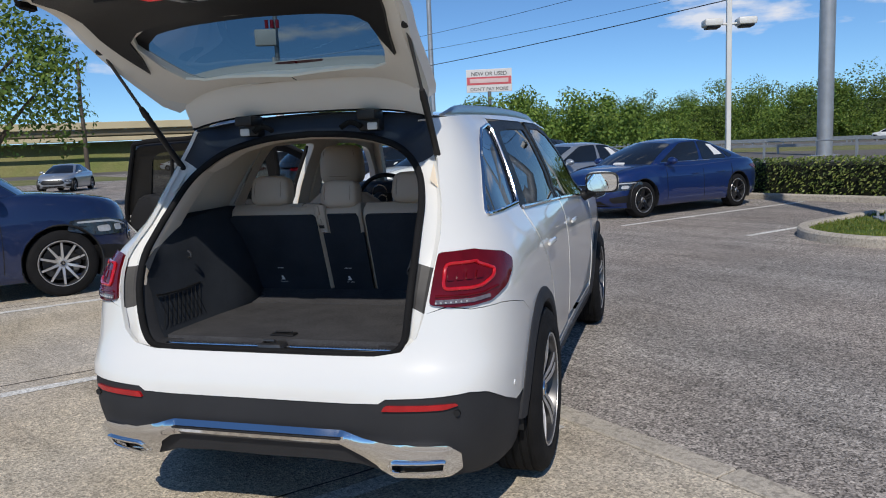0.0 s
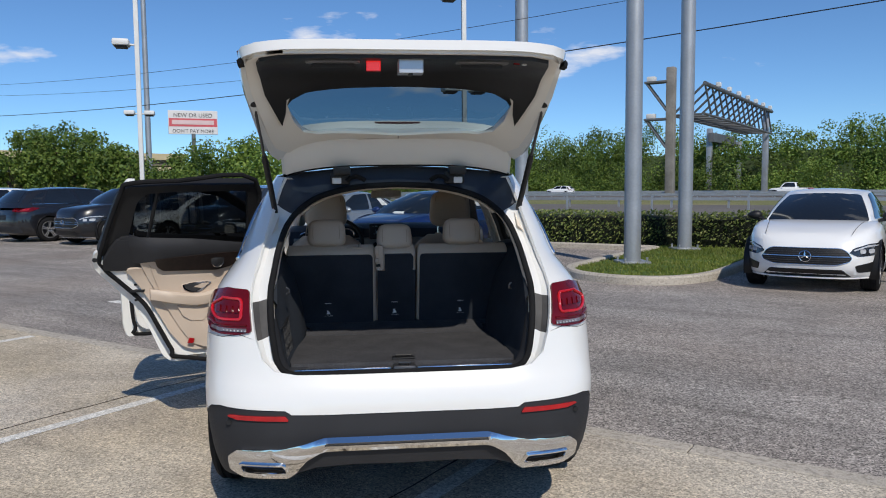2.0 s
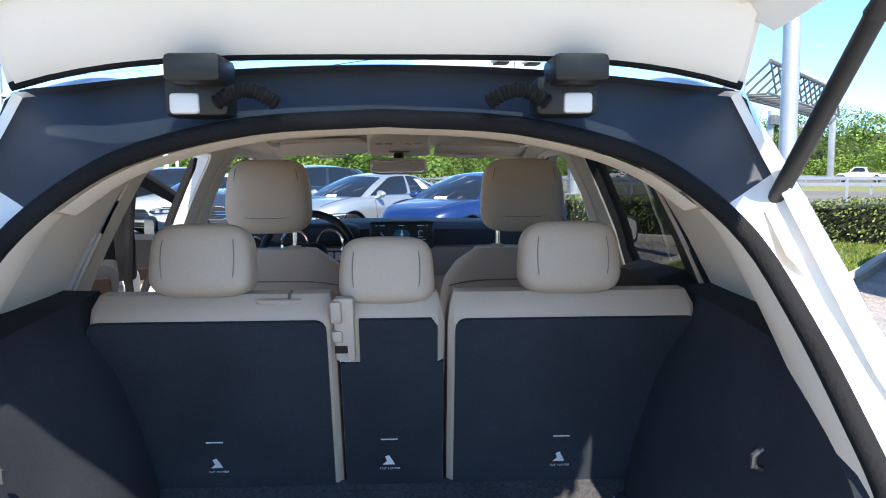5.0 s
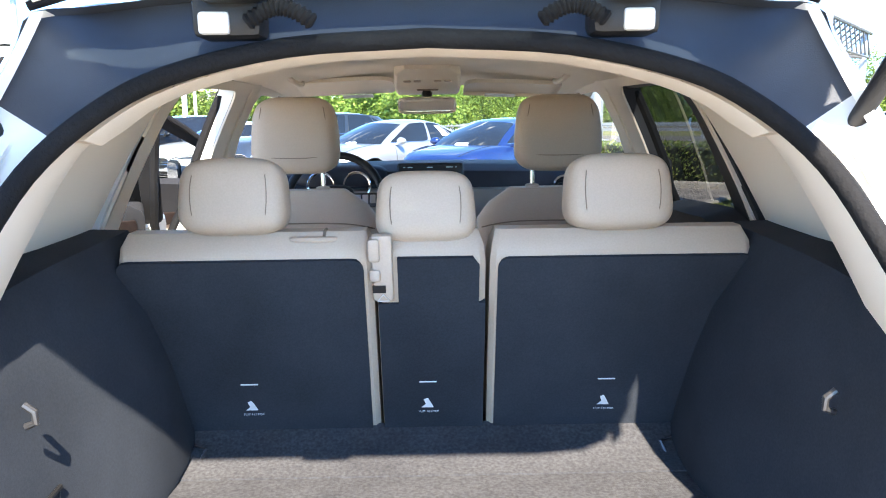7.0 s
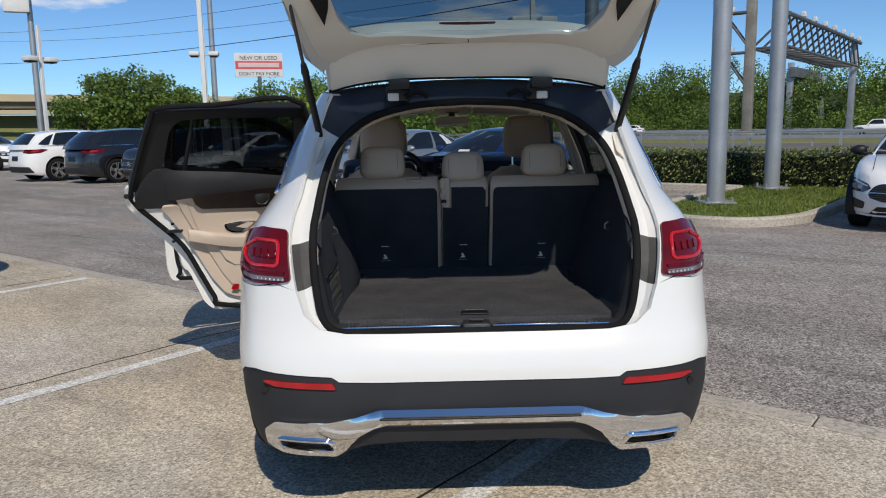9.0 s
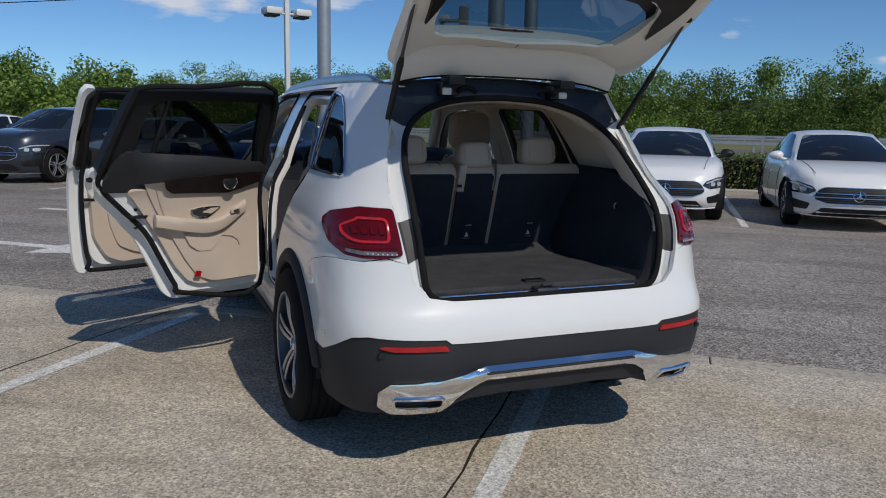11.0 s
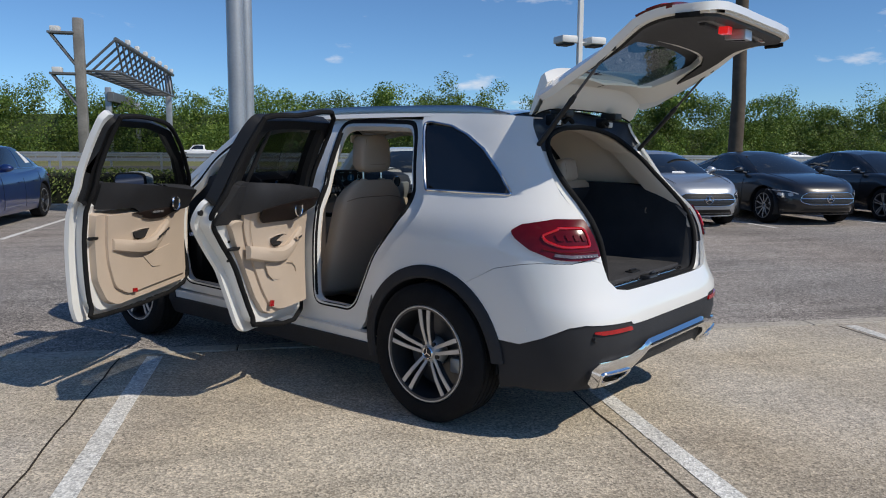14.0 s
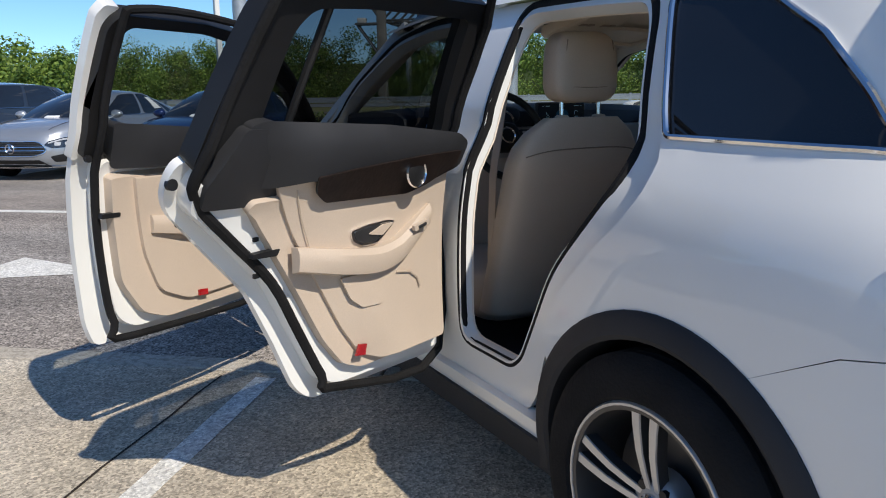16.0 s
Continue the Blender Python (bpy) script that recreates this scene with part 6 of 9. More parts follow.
        bmesh.ops.recalc_face_normals(bm, faces=bm.faces)
        cpart("wheel_arch_flare", bm, M_DPLAST, "dark grey plastic wheel arch flare")
        bm = bmesh.new()
        rings = []
        for i in range(25):
            a = radians(-5 + 190 * i / 24)
            y, z = cy + (ARCH_R - 0.005) * math.cos(a), 0.36 + (ARCH_R - 0.005) * math.sin(a)
            rings.append([Vector((s * 0.885, y, z)), Vector((s * 0.58, y, z)), Vector((s * 0.58, cy + (y - cy) * 0.5, 0.36 + (z - 0.36) * 0.5)), Vector((s * 0.58, cy, 0.36))])
        add_loft(bm, rings, closed=False)
        cpart("wheel_well", bm, M_BLACK, "black wheel well liner")

# wheels
w_first = make_wheel(car, HOME @ pose(0.82, 0.91, 0.362, 0, 0, 0), 0.362, 0.235, 0.248, 5, True)
for s, y in ((-1, 0.91), (1, 3.78), (-1, 3.78)):
    copy_wheel(w_first, car, HOME @ pose(0.82 * s, y, 0.362, 2 if s < 0 else 0, 0, 180 if s < 0 else 0))

# hatch jamb: channel between the body edge and the seal
SEAL = [(0.0, 0.722, 0.095), (0.25, 0.722, 0.095), (0.44, 0.722, 0.095), (0.505, 0.735, 0.095), (0.540, 0.78, 0.10), (0.556, 0.87, 0.105), (0.566, 0.97, 0.125), (0.570, 1.07, 0.175), (0.562, 1.15, 0.245), (0.548, 1.25, 0.345),
        (0.515, 1.352, 0.435), (0.450, 1.428, 0.50), (0.36, 1.480, 0.538), (0.20, 1.518, 0.56), (0.0, 1.530, 0.566)]
seal_pts = smooth_line([(x, y, z) for x, z, y in SEAL], 4)


def jamb_edge():
    """The body side of the channel, matched to the seal's points."""
    e = [Vector((x, tail(at_x(x, z), z).y, z)) for x, z in HATCH]
    e += [roof(0.50, 0.635) + Vector((0, 0, 0.0)), roof(0.40, 0.645), roof(0.2, 0.65), roof(0.0, 0.652)]
    return smooth_line(e, 6)


def even(pts, n):
    d = [0.0]
    for a, b in zip(pts, pts[1:]):
        d.append(d[-1] + (b - a).length)
    out = []
    k = 0
    for i in range(n):
        t = d[-1] * i / (n - 1)
        while k < len(d) - 2 and d[k + 1] < t:
            k += 1
        q = (t - d[k]) / max(1e-9, d[k + 1] - d[k])
        out.append(pts[k].lerp(pts[k + 1], min(1.0, q)))
    return out


def by_height(pts, n):
    """Even points in three stretches: the sill, the upright side, the roof arch."""
    a = next(i for i, p in enumerate(pts) if p.z > 0.80)
    b = next(i for i, p in enumerate(pts) if p.z > 1.30)
    k = n // 3
    return even(pts[:a + 1], k)[:-1] + even(pts[a:b + 1], k)[:-1] + even(pts[b:], n - 2 * k + 2)


NJ = 90
M_GATEFRAME = mat("pale tailgate lining", (0.80, 0.765, 0.70), 0.5, var=0.06, scale=3)
M_HEADER = mat("slate grey header plastic", (0.058, 0.065, 0.080), 0.6, var=0.25, scale=6, bump=0.1, bscale=500)
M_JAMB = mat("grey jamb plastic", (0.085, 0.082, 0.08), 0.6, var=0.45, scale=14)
je, js = by_height(jamb_edge(), NJ), by_height(seal_pts, NJ)
for s in (-1, 1):
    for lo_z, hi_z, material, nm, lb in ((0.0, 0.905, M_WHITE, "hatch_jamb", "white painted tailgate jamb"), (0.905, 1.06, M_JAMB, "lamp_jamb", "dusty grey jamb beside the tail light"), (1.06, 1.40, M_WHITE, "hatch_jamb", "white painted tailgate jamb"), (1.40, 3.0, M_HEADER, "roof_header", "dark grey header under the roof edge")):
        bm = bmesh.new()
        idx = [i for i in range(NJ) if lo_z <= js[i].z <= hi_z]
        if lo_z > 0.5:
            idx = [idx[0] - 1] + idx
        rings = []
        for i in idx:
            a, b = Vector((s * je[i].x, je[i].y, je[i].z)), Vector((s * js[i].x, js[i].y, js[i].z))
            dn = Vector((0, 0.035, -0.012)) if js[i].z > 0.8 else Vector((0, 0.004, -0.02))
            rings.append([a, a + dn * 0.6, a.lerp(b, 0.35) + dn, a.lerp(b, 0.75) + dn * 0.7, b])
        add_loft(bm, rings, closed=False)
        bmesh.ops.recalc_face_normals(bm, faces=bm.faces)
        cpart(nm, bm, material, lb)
bm = bmesh.new()
loop = list(seal_pts)
loop = loop + [Vector((-p.x, p.y, p.z)) for p in reversed(loop[1:-1])]
add_tube(bm, loop, 0.014, 10, closed=True)
cpart("hatch_seal", bm, M_RUBBER, "black rubber seal round the tailgate opening")
for s in (-1, 1):
    # dark trim from the seal to the boot's side lining
    bm = bmesh.new()
    rings = []
    for p in js:
        if p.z > 1.02 or p.x < 0.40:
            continue
        xin = lerp_table([(0.72, 0.488), (0.79, 0.517), (0.932, 0.541), (0.99, 0.553), (1.02, 0.556)], p.z)
        rings.append([Vector((s * p.x, p.y, p.z)), Vector((s * (0.5 * (p.x + min(p.x, xin)) - 0.004), p.y + 0.03, p.z + 0.006)), Vector((s * min(p.x - 0.002, xin), 0.17, max(p.z, 0.74)))])
    add_loft(bm, rings, closed=False)
    cpart("corner_trim", bm, M_DPLAST, "dark plastic trim inside the opening")

# load sill, latch and floor
bm = bmesh.new()
add_box(bm, (-0.50, 0.06, 0.690), (0.50, 0.15, 0.724), 0.008, 2)
cpart("load_sill", bm, M_BLACK, "black load sill")
for x0, x1 in ((-0.475, -0.055), (0.055, 0.475)):
    bm = bmesh.new()
    add_box(bm, (x0, 0.125, 0.722), (x1, 0.165, 0.735), 0.004, 2)
    for i in range(30):
        x = x0 + 0.02 + i * (x1 - x0 - 0.04) / 29
        add_box(bm, (x - 0.003, 0.13, 0.735), (x + 0.003, 0.16, 0.738))
    cpart("sill_plate", bm, M_CHROME, "ribbed bright metal sill plate")
bm = bmesh.new()
add_box(bm, (-0.05, 0.095, 0.715), (0.05, 0.16, 0.748), 0.01, 2)
add_tube(bm, [(-0.022, 0.12, 0.74), (-0.022, 0.105, 0.762), (0.022, 0.105, 0.762), (0.022, 0.12, 0.74)], 0.006, 8)
cpart("latch_striker", bm, M_GUNMETAL, "dark metal latch striker")
FLOOR_Z = 0.752
M_FLOORCARPET = mat("worn boot carpet", (0.066, 0.066, 0.070), 0.95, var=0.4, scale=7, bump=0.3, bscale=500, fine=0.3, fscale=160, spec=0.2, var_color=(0.045, 0.045, 0.049))
bm = bmesh.new()
pts = [(-0.49, 0.168), (0.49, 0.168), (0.515, 0.3), (0.50, 0.55), (0.50, 0.955), (-0.50, 0.955), (-0.50, 0.55), (-0.515, 0.3)]
poly_prism(bm, pts, FLOOR_Z - 0.03, FLOOR_Z)
bmesh.ops.recalc_face_normals(bm, faces=bm.faces)
bm2 = bmesh.new()
rings = []
for x in np.linspace(-0.50, 0.50, 9):
    rings.append([Vector((x, y, z)) for y, z in ((0.80, FLOOR_Z - 0.012), (0.80, FLOOR_Z + 0.003), (0.86, FLOOR_Z + 0.012), (0.915, FLOOR_Z + 0.036), (0.94, FLOOR_Z + 0.050), (0.95, FLOOR_Z - 0.012))])
add_loft(bm2, rings)
bmesh.ops.recalc_face_normals(bm2, faces=bm2.faces)
boot_floor = cpart("boot_floor", bm, M_FLOORCARPET, "dark carpeted boot floor")
cpart("floor_flap", bm2, M_FLOORCARPET, "carpet flap rising to the seat backs", boot_floor)
bm = bmesh.new()
add_box(bm, (-0.05, 0.20, FLOOR_Z), (0.05, 0.245, FLOOR_Z + 0.008), 0.004, 2)
add_tube(bm, [(-0.035, 0.222, FLOOR_Z + 0.006), (-0.035, 0.222, FLOOR_Z + 0.014), (0.035, 0.222, FLOOR_Z + 0.014), (0.035, 0.222, FLOOR_Z + 0.006)], 0.004, 6)
cpart("floor_handle", bm, M_BLACK, "black floor handle", boot_floor)
for s in (-1, 1):
    # boot side lining, bulging over the wheel
    bm = bmesh.new()
    rings = []
    for k in range(13):
        y = 0.155 + (0.98 - 0.155) * k / 12
        top = curve_table([(0.13, 1.02), (0.25, 1.13), (0.45, 1.185), (0.98, 1.205)], y)
        bul = 0.045 * math.exp(-((y - 0.8) / 0.2) ** 2)
        xt = curve_table([(0.13, 0.568), (0.3, 0.585), (0.5, 0.60), (0.98, 0.62)], y)
        rings.append([Vector((s * x, y, z)) for x, z in ((0.495 - bul * 0.3, FLOOR_Z - 0.01), (0.515 - bul, FLOOR_Z + 0.03), (0.540 - bul, FLOOR_Z + 0.18), (0.553 - bul * 0.5, 0.5 * (FLOOR_Z + 0.18 + top)), (xt - 0.03, top - 0.03), (xt - 0.010, top), (xt - 0.005 + 0.10 * max(0.0, min(1.0, (y - 0.30) / 0.25)), top + 0.003))])
    add_loft(bm, rings, closed=False)
    lining = cpart("boot_lining", bm, M_CARPET, "dark carpeted boot side lining")
    bm = bmesh.new()
    add_tube(bm, [(s * 0.528, 0.40, 1.06), (s * 0.515, 0.40, 1.05), (s * 0.515, 0.40, 1.035), (s * 0.528, 0.40, 1.03)], 0.005, 8)
    cpart("bag_hook", bm, M_GUNMETAL, "small dark bag hook", lining)
    if s < 0:
        bm = bmesh.new()
        for k in range(9):
            for sg in (-1, 1):
                y0 = 0.20 + 0.03 * k
                pts = []
                for t in np.linspace(0, 1, 5):
                    y, z = y0 + sg * 0.05 * (t - 0.5), 0.775 + 0.135 * t
                    pts.append((s * (0.506 + (z - 0.775) * 0.16), y, z))
                add_tube(bm, pts, 0.0010, 4)
        add_tube(bm, [(s * 0.528, 0.17 + 0.3 * t, 0.912 - 0.008 * math.sin(math.pi * t)) for t in np.linspace(0, 1, 7)], 0.004, 6)
        cpart("cargo_net", bm, M_BLACK, "dark elastic cargo net", lining)
    bm = bmesh.new()
    add_tube(bm, [(s * 0.46, 0.86, FLOOR_Z + 0.005), (s * 0.45, 0.875, FLOOR_Z + 0.028), (s * 0.475, 0.89, FLOOR_Z + 0.028), (s * 0.48, 0.88, FLOOR_Z + 0.005)], 0.004, 6)
    cpart("tie_down", bm, M_GUNMETAL, "dark tie-down eye", lining)
    # beige pillar trims inside the rear
    bm = bmesh.new()
    rings = []
    for i in range(NJ):
        p = js[i]
        if p.z < 0.95:
            continue
        a = Vector((s * (p.x - 0.012), p.y + 0.012, p.z - (0.012 if p.z > 1.4 else 0)))
        b = Vector((s * (p.x - 0.015), p.y + 0.06, p.z - (0.020 if p.z > 1.4 else 0.0)))
        q = Vector((s * (p.x + (0.012 if p.z < 1.4 else -0.004)), p.y + 0.19, p.z + (0.02 if p.z < 1.4 else 0.004)))
        rings.append([a, b, q])
    add_loft(bm, rings, closed=False)
    cpart("opening_trim", bm, M_TRIM, "beige trim round the inside of the opening")
    bm = bmesh.new()
    rings = []
    for f in np.linspace(0, 1, 9):
        y0, y1 = 0.42 + 0.53 * f, 0.42 + 0.77 * f
        z1 = curve_table([(0.42, 1.33), (0.52, 1.42), (0.66, 1.50), (0.82, 1.535), (1.20, 1.55)], y1)
        ring = []
        for k in range(9):
            z = 1.15 + (z1 - 1.15) * k / 8
            y = y0 + (y1 - y0) * k / 8
            ring.append(Vector((s * (side_x(y, z) - 0.05 - 0.04 * min(1.0, f * 1.6) - 0.015 * (k / 8) ** 3), y, z)))
        rings.append(ring)
    rings.append([p + Vector((s * 0.05, 0.012, 0)) for p in rings[-1]])
    add_loft(bm, rings, closed=False)
    bmesh.ops.recalc_face_normals(bm, faces=bm.faces)
    cpart("pillar_trim", bm, M_TRIM, "beige pillar trim inside the quarter")

# roof, rails, headliner
bm = bmesh.new()
rings = []
for k in range(25):
    y = 0.64 + (2.80 - 0.64) * k / 24
    w = side_x(y, roof_edge(y))
    rings.append([roof(w * (-1 + 2 * i / 20), y) for i in range(21)])
add_loft(bm, rings, closed=False)
bmesh.ops.recalc_face_normals(bm, faces=bm.faces)
if list(bm.faces)[0].normal.z < 0:
    bmesh.ops.reverse_faces(bm, faces=bm.faces)
cpart("roof", bm, M_WHITE, "white roof panel")
for s in (-1, 1):
    bm = bmesh.new()
    rings = []
    for k in range(31):
        t = k / 30
        y = 0.68 + (2.72 - 0.68) * t
        p = Vector((s * (side_x(y, roof_edge(y)) - 0.045), y, roof_edge(y) + 0.012))
        lift = 0.034 * min(1.0, math.sin(math.pi * min(t, 1 - t) / 0.14 / 2) if min(t, 1 - t) < 0.14 else 1.0)
        rings.append([p + Vector((s * a, 0, b)) for a, b in ((0.011, -0.01), (0.013, lift * 0.6), (0.007, lift), (-0.007, lift), (-0.012, lift * 0.6), (-0.010, -0.01))])
    add_loft(bm, rings)
    bmesh.ops.recalc_face_normals(bm, faces=bm.faces)
    cpart("roof_rail", bm, M_RAIL, "polished aluminium roof rail")
bm = bmesh.new()
rings = []
for k in range(19):
    y = 0.66 + (2.72 - 0.66) * k / 18
    w = side_x(y, roof_edge(y)) - 0.025
    drop = 0.045
    rings.append([roof(w * (-1 + 2 * i / 16), y) + Vector((0, 0, -drop - 0.035 * abs(-1 + 2 * i / 16) ** 5)) for i in range(17)])
add_loft(bm, rings, closed=False)
bmesh.ops.recalc_face_normals(bm, faces=bm.faces)
cpart("headliner", bm, M_HEADLINER, "beige fabric headliner")


# ---- tailgate, standing open ----
GATE_H = Vector((0, 0.60, 1.60))
GATE_TURN = -79.6
gate_m = Matrix.Translation(GATE_H + Vector((0, -0.03, 0.03))) @ Matrix.Rotation(radians(GATE_TURN), 4, "X") @ Matrix.Translation(-GATE_H)


def mirror_loop(half):
    """Closes a right half outline (x, z) on the tail to a whole loop of arcs."""
    r = [(at_x(x, z), z) for x, z in half]
    return r + [(-t, z) for t, z in reversed(r) if t > 1e-6]


GATE_WIDE = [(1.10, 0.0), (1.25, 0.012), (1.35, 0.028), (1.46, 0.042), (1.56, 0.030)]
gate_half = [(0.0, 0.745)] + [(max(0.0, x - 0.010 + lerp_table(GATE_WIDE, z)), z + (0.008 if z < 0.8 else 0.0)) for x, z in HATCH[1:-1]] + [(0.53, 1.55), (0.0, 1.56)]
gate_win = [(0.0, 1.18), (0.40, 1.185), (0.475, 1.205), (0.497, 1.245), (0.475, 1.34), (0.44, 1.45), (0.40, 1.505), (0.0, 1.535)]
bm = bmesh.new()
surf_panel(bm, mirror_loop(gate_half), tail, 0.0, 0.035, 0.05, [mirror_loop(gate_win)], inner=True)
gate = cpart("tailgate", bm, M_WHITE, "white tailgate standing open", m=gate_m)
bm = bmesh.new()
surf_panel(bm, mirror_loop([(x * 1.04, z + (0.012 if z > 1.3 else -0.012)) for x, z in gate_win]), tail, -0.004, 0.004, 0.06)
cpart("rear_window", bm, M_TINT, "dark tinted rear window", gate)


def inner_gate(name, half, off, thick, material, label, holes=(), parent=None):
    bm = bmesh.new()
    surf_panel(bm, mirror_loop(half), tail, off, thick, 0.04, [mirror_loop(h) for h in holes], flip=True)
    return cpart(name, bm, material, label, parent or gate)


inner_gate("inner_frame", [(0.0, 0.757), (0.46, 0.760), (0.545, 0.785), (0.590, 0.86), (0.610, 0.97), (0.622, 1.07), (0.618, 1.14), (0.606, 1.25), (0.596, 1.35), (0.580, 1.44), (0.53, 1.525), (0.0, 1.545)], 0.045, 0.012, M_GATEFRAME,
           "pale inner frame", [[(0.0, 1.17), (0.38, 1.175), (0.462, 1.19), (0.487, 1.235), (0.475, 1.345), (0.44, 1.432), (0.37, 1.47), (0.0, 1.505)]])
# strip added over the glass edge to keep sun off the middle headrest
inner_gate("sun_block_band", [(0.0, 1.170), (0.40, 1.175), (0.478, 1.195), (0.497, 1.240), (0.488, 1.290), (0.462, 1.262), (0.40, 1.238), (0.0, 1.226)], 0.008, 0.004, M_BLACK, "black band added on the window edge to block sun")
inner_gate("inner_trim", [(0.0, 0.778), (0.46, 0.780), (0.535, 0.81), (0.560, 0.90), (0.570, 1.00), (0.570, 1.15), (0.530, 1.33), (0.503, 1.27), (0.486, 1.20), (0.42, 1.173), (0.30, 1.163), (0.0, 1.155)], 0.058, 0.016, M_BLACK, "black inner tailgate trim")
bm = bmesh.new()
rings = []
for i in range(25):
    x = -0.53 + 1.06 * i / 24
    d = 0.05 * (x / 0.56) ** 2
    yy = 0.05 * (x / 0.56) ** 4
    rings.append([Vector((x, y + yy, z - d)) for y, z in ((0.455, 1.530), (0.47, 1.545), (0.53, 1.562), (0.585, 1.580), (0.604, 1.596), (0.602, 1.606))])
add_loft(bm, rings, closed=False)
cpart("inner_top_trim", bm, M_GATEFRAME, "pale inner trim at the hinges", gate)
bm = bmesh.new()
add_tube(bm, [Vector((x, 0.606 + 0.05 * (x / 0.56) ** 4, 1.604 - 0.05 * (x / 0.56) ** 2)) for x in np.linspace(-0.54, 0.54, 21)], 0.007, 6)
cpart("gate_edge_seal", bm, M_RUBBER, "black edge seal", gate)


def gate_box(name, x0, x1, z0, z1, off, material, label, rr=0.006, thick=0.012):
    bm = bmesh.new()
    lp = [(math.copysign(at_x(abs(x), z), x), z) for x, z in round_poly([(x0, z0), (x1, z0), (x1, z1), (x0, z1)], rr)]
    surf_panel(bm, lp, tail, off, thick, 0.03, flip=True)
    return cpart(name, bm, material, label, gate)


gate_box("warning_light", -0.147, -0.093, 0.838, 0.885, 0.092, M_WARN, "square red warning light", 0.006, 0.036)
gate_box("gate_latch", -0.03, 0.062, 0.80, 0.895, 0.105, M_ALLOY, "bright metal latch plate", 0.006, 0.048)
gate_box("latch_slot", 0.008, 0.024, 0.815, 0.8965, 0.109, M_BLACK, "dark latch slot", 0.003, 0.012)
gate_box("pull_recess", -0.37, -0.17, 0.84, 0.91, 0.0625, M_HINGE, "moulded pull recess", 0.02)
gate_box("pull_recess", 0.19, 0.39, 0.84, 0.91, 0.0625, M_HINGE, "moulded pull recess", 0.02)
gate_box("pull_grip", -0.35, -0.19, 0.872, 0.90, 0.078, M_DPLAST, "grey pull grip", 0.006)
gate_box("pull_grip", 0.21, 0.37, 0.872, 0.90, 0.078, M_DPLAST, "grey pull grip", 0.006)
gate_box("close_button", 0.41, 0.435, 0.855, 0.88, 0.063, M_RED, "small red lit button")
gate_box("lock_button", 0.445, 0.462, 0.857, 0.876, 0.063, M_LINEWHITE, "small white lit button", 0.004)
gate_box("trim_seam", -0.0015, 0.0015, 1.508, 1.535, 0.0465, M_DPLAST, "seam of the inner frame", 0.0)
for s in (-1, 1):
    bm = bmesh.new()
    lp = [(s * at_x(x, z), z) for x, z in round_poly([(0.598, 0.80), (0.622, 0.84), (0.628, 0.90), (0.605, 0.90)], 0.006)]
    surf_panel(bm, lp, tail, 0.055, 0.02, 0.03, flip=True)
    cpart("bump_stop", bm, M_RUBBER, "black rubber bump stop", gate)
    bm = bmesh.new()
    tpanel(bm, round_poly(tz([("x", 0.30, 0.915), ("x", 0.622, 0.905), ("x", 0.632, 1.065), ("x", 0.345, 1.045)]), 0.015), s, 0.010, 0.02, 0.04)
    cpart("gate_tail_light", bm, M_REDDARK, "dark red tail light half", gate)
    bm = bmesh.new()
    tpanel(bm, round_poly(tz([("x", 0.36, 0.965), ("x", 0.60, 0.96), ("x", 0.60, 1.035), ("x", 0.39, 1.02)]), 0.012), s, 0.014, 0.01, 0.03)
    cpart("gate_light_band", bm, M_RED, "red light band", gate)
bm = bmesh.new()
rings = []
for i in range(25):
    x = -0.545 + 1.09 * i / 24
    d = 0.05 * (x / 0.56) ** 2
    yy = 0.05 * (x / 0.56) ** 4
    rings.append([Vector((x, y + yy, z - d)) for y, z in ((0.435, 1.548), (0.392, 1.575), (0.41, 1.592), (0.50, 1.608), (0.602, 1.622), (0.602, 1.607), (0.50, 1.572))])
add_loft(bm, rings)
bmesh.ops.recalc_face_normals(bm, faces=bm.faces)
cpart("spoiler", bm, M_WHITE, "white roof spoiler of the tailgate", gate)
bm = bmesh.new()
add_box(bm, (-0.11, 0.396, 1.566), (0.11, 0.41, 1.578), 0.004, 1)
cpart("brake_light", bm, M_REDDARK, "slim dark brake light", gate)
bm = bmesh.new()
p = tail(0.02, 1.08)
add_lathe(bm, [(0.046, 0.0), (0.052, 0.006), (0.058, 0.0), (0.052, -0.006)], 28, "x", Matrix.Translation(p) @ pose(0, 0, 0, 0, 0, 90), closed=True)
cpart("badge_ring", bm, M_CHROME, "round chrome badge ring", gate)
bm = bmesh.new()
add_box(bm, (-0.15, 0.035, 0.88), (0.15, 0.055, 1.03), 0.006, 1)
cpart("plate_frame", bm, M_CHROME, "chrome plate frame", gate)
bm = bmesh.new()
add_box(bm, (-0.14, 0.030, 0.89), (0.14, 0.037, 1.02), 0.003, 1)
cpart("blank_plate", bm, M_BLACK, "dark blank plate", gate)

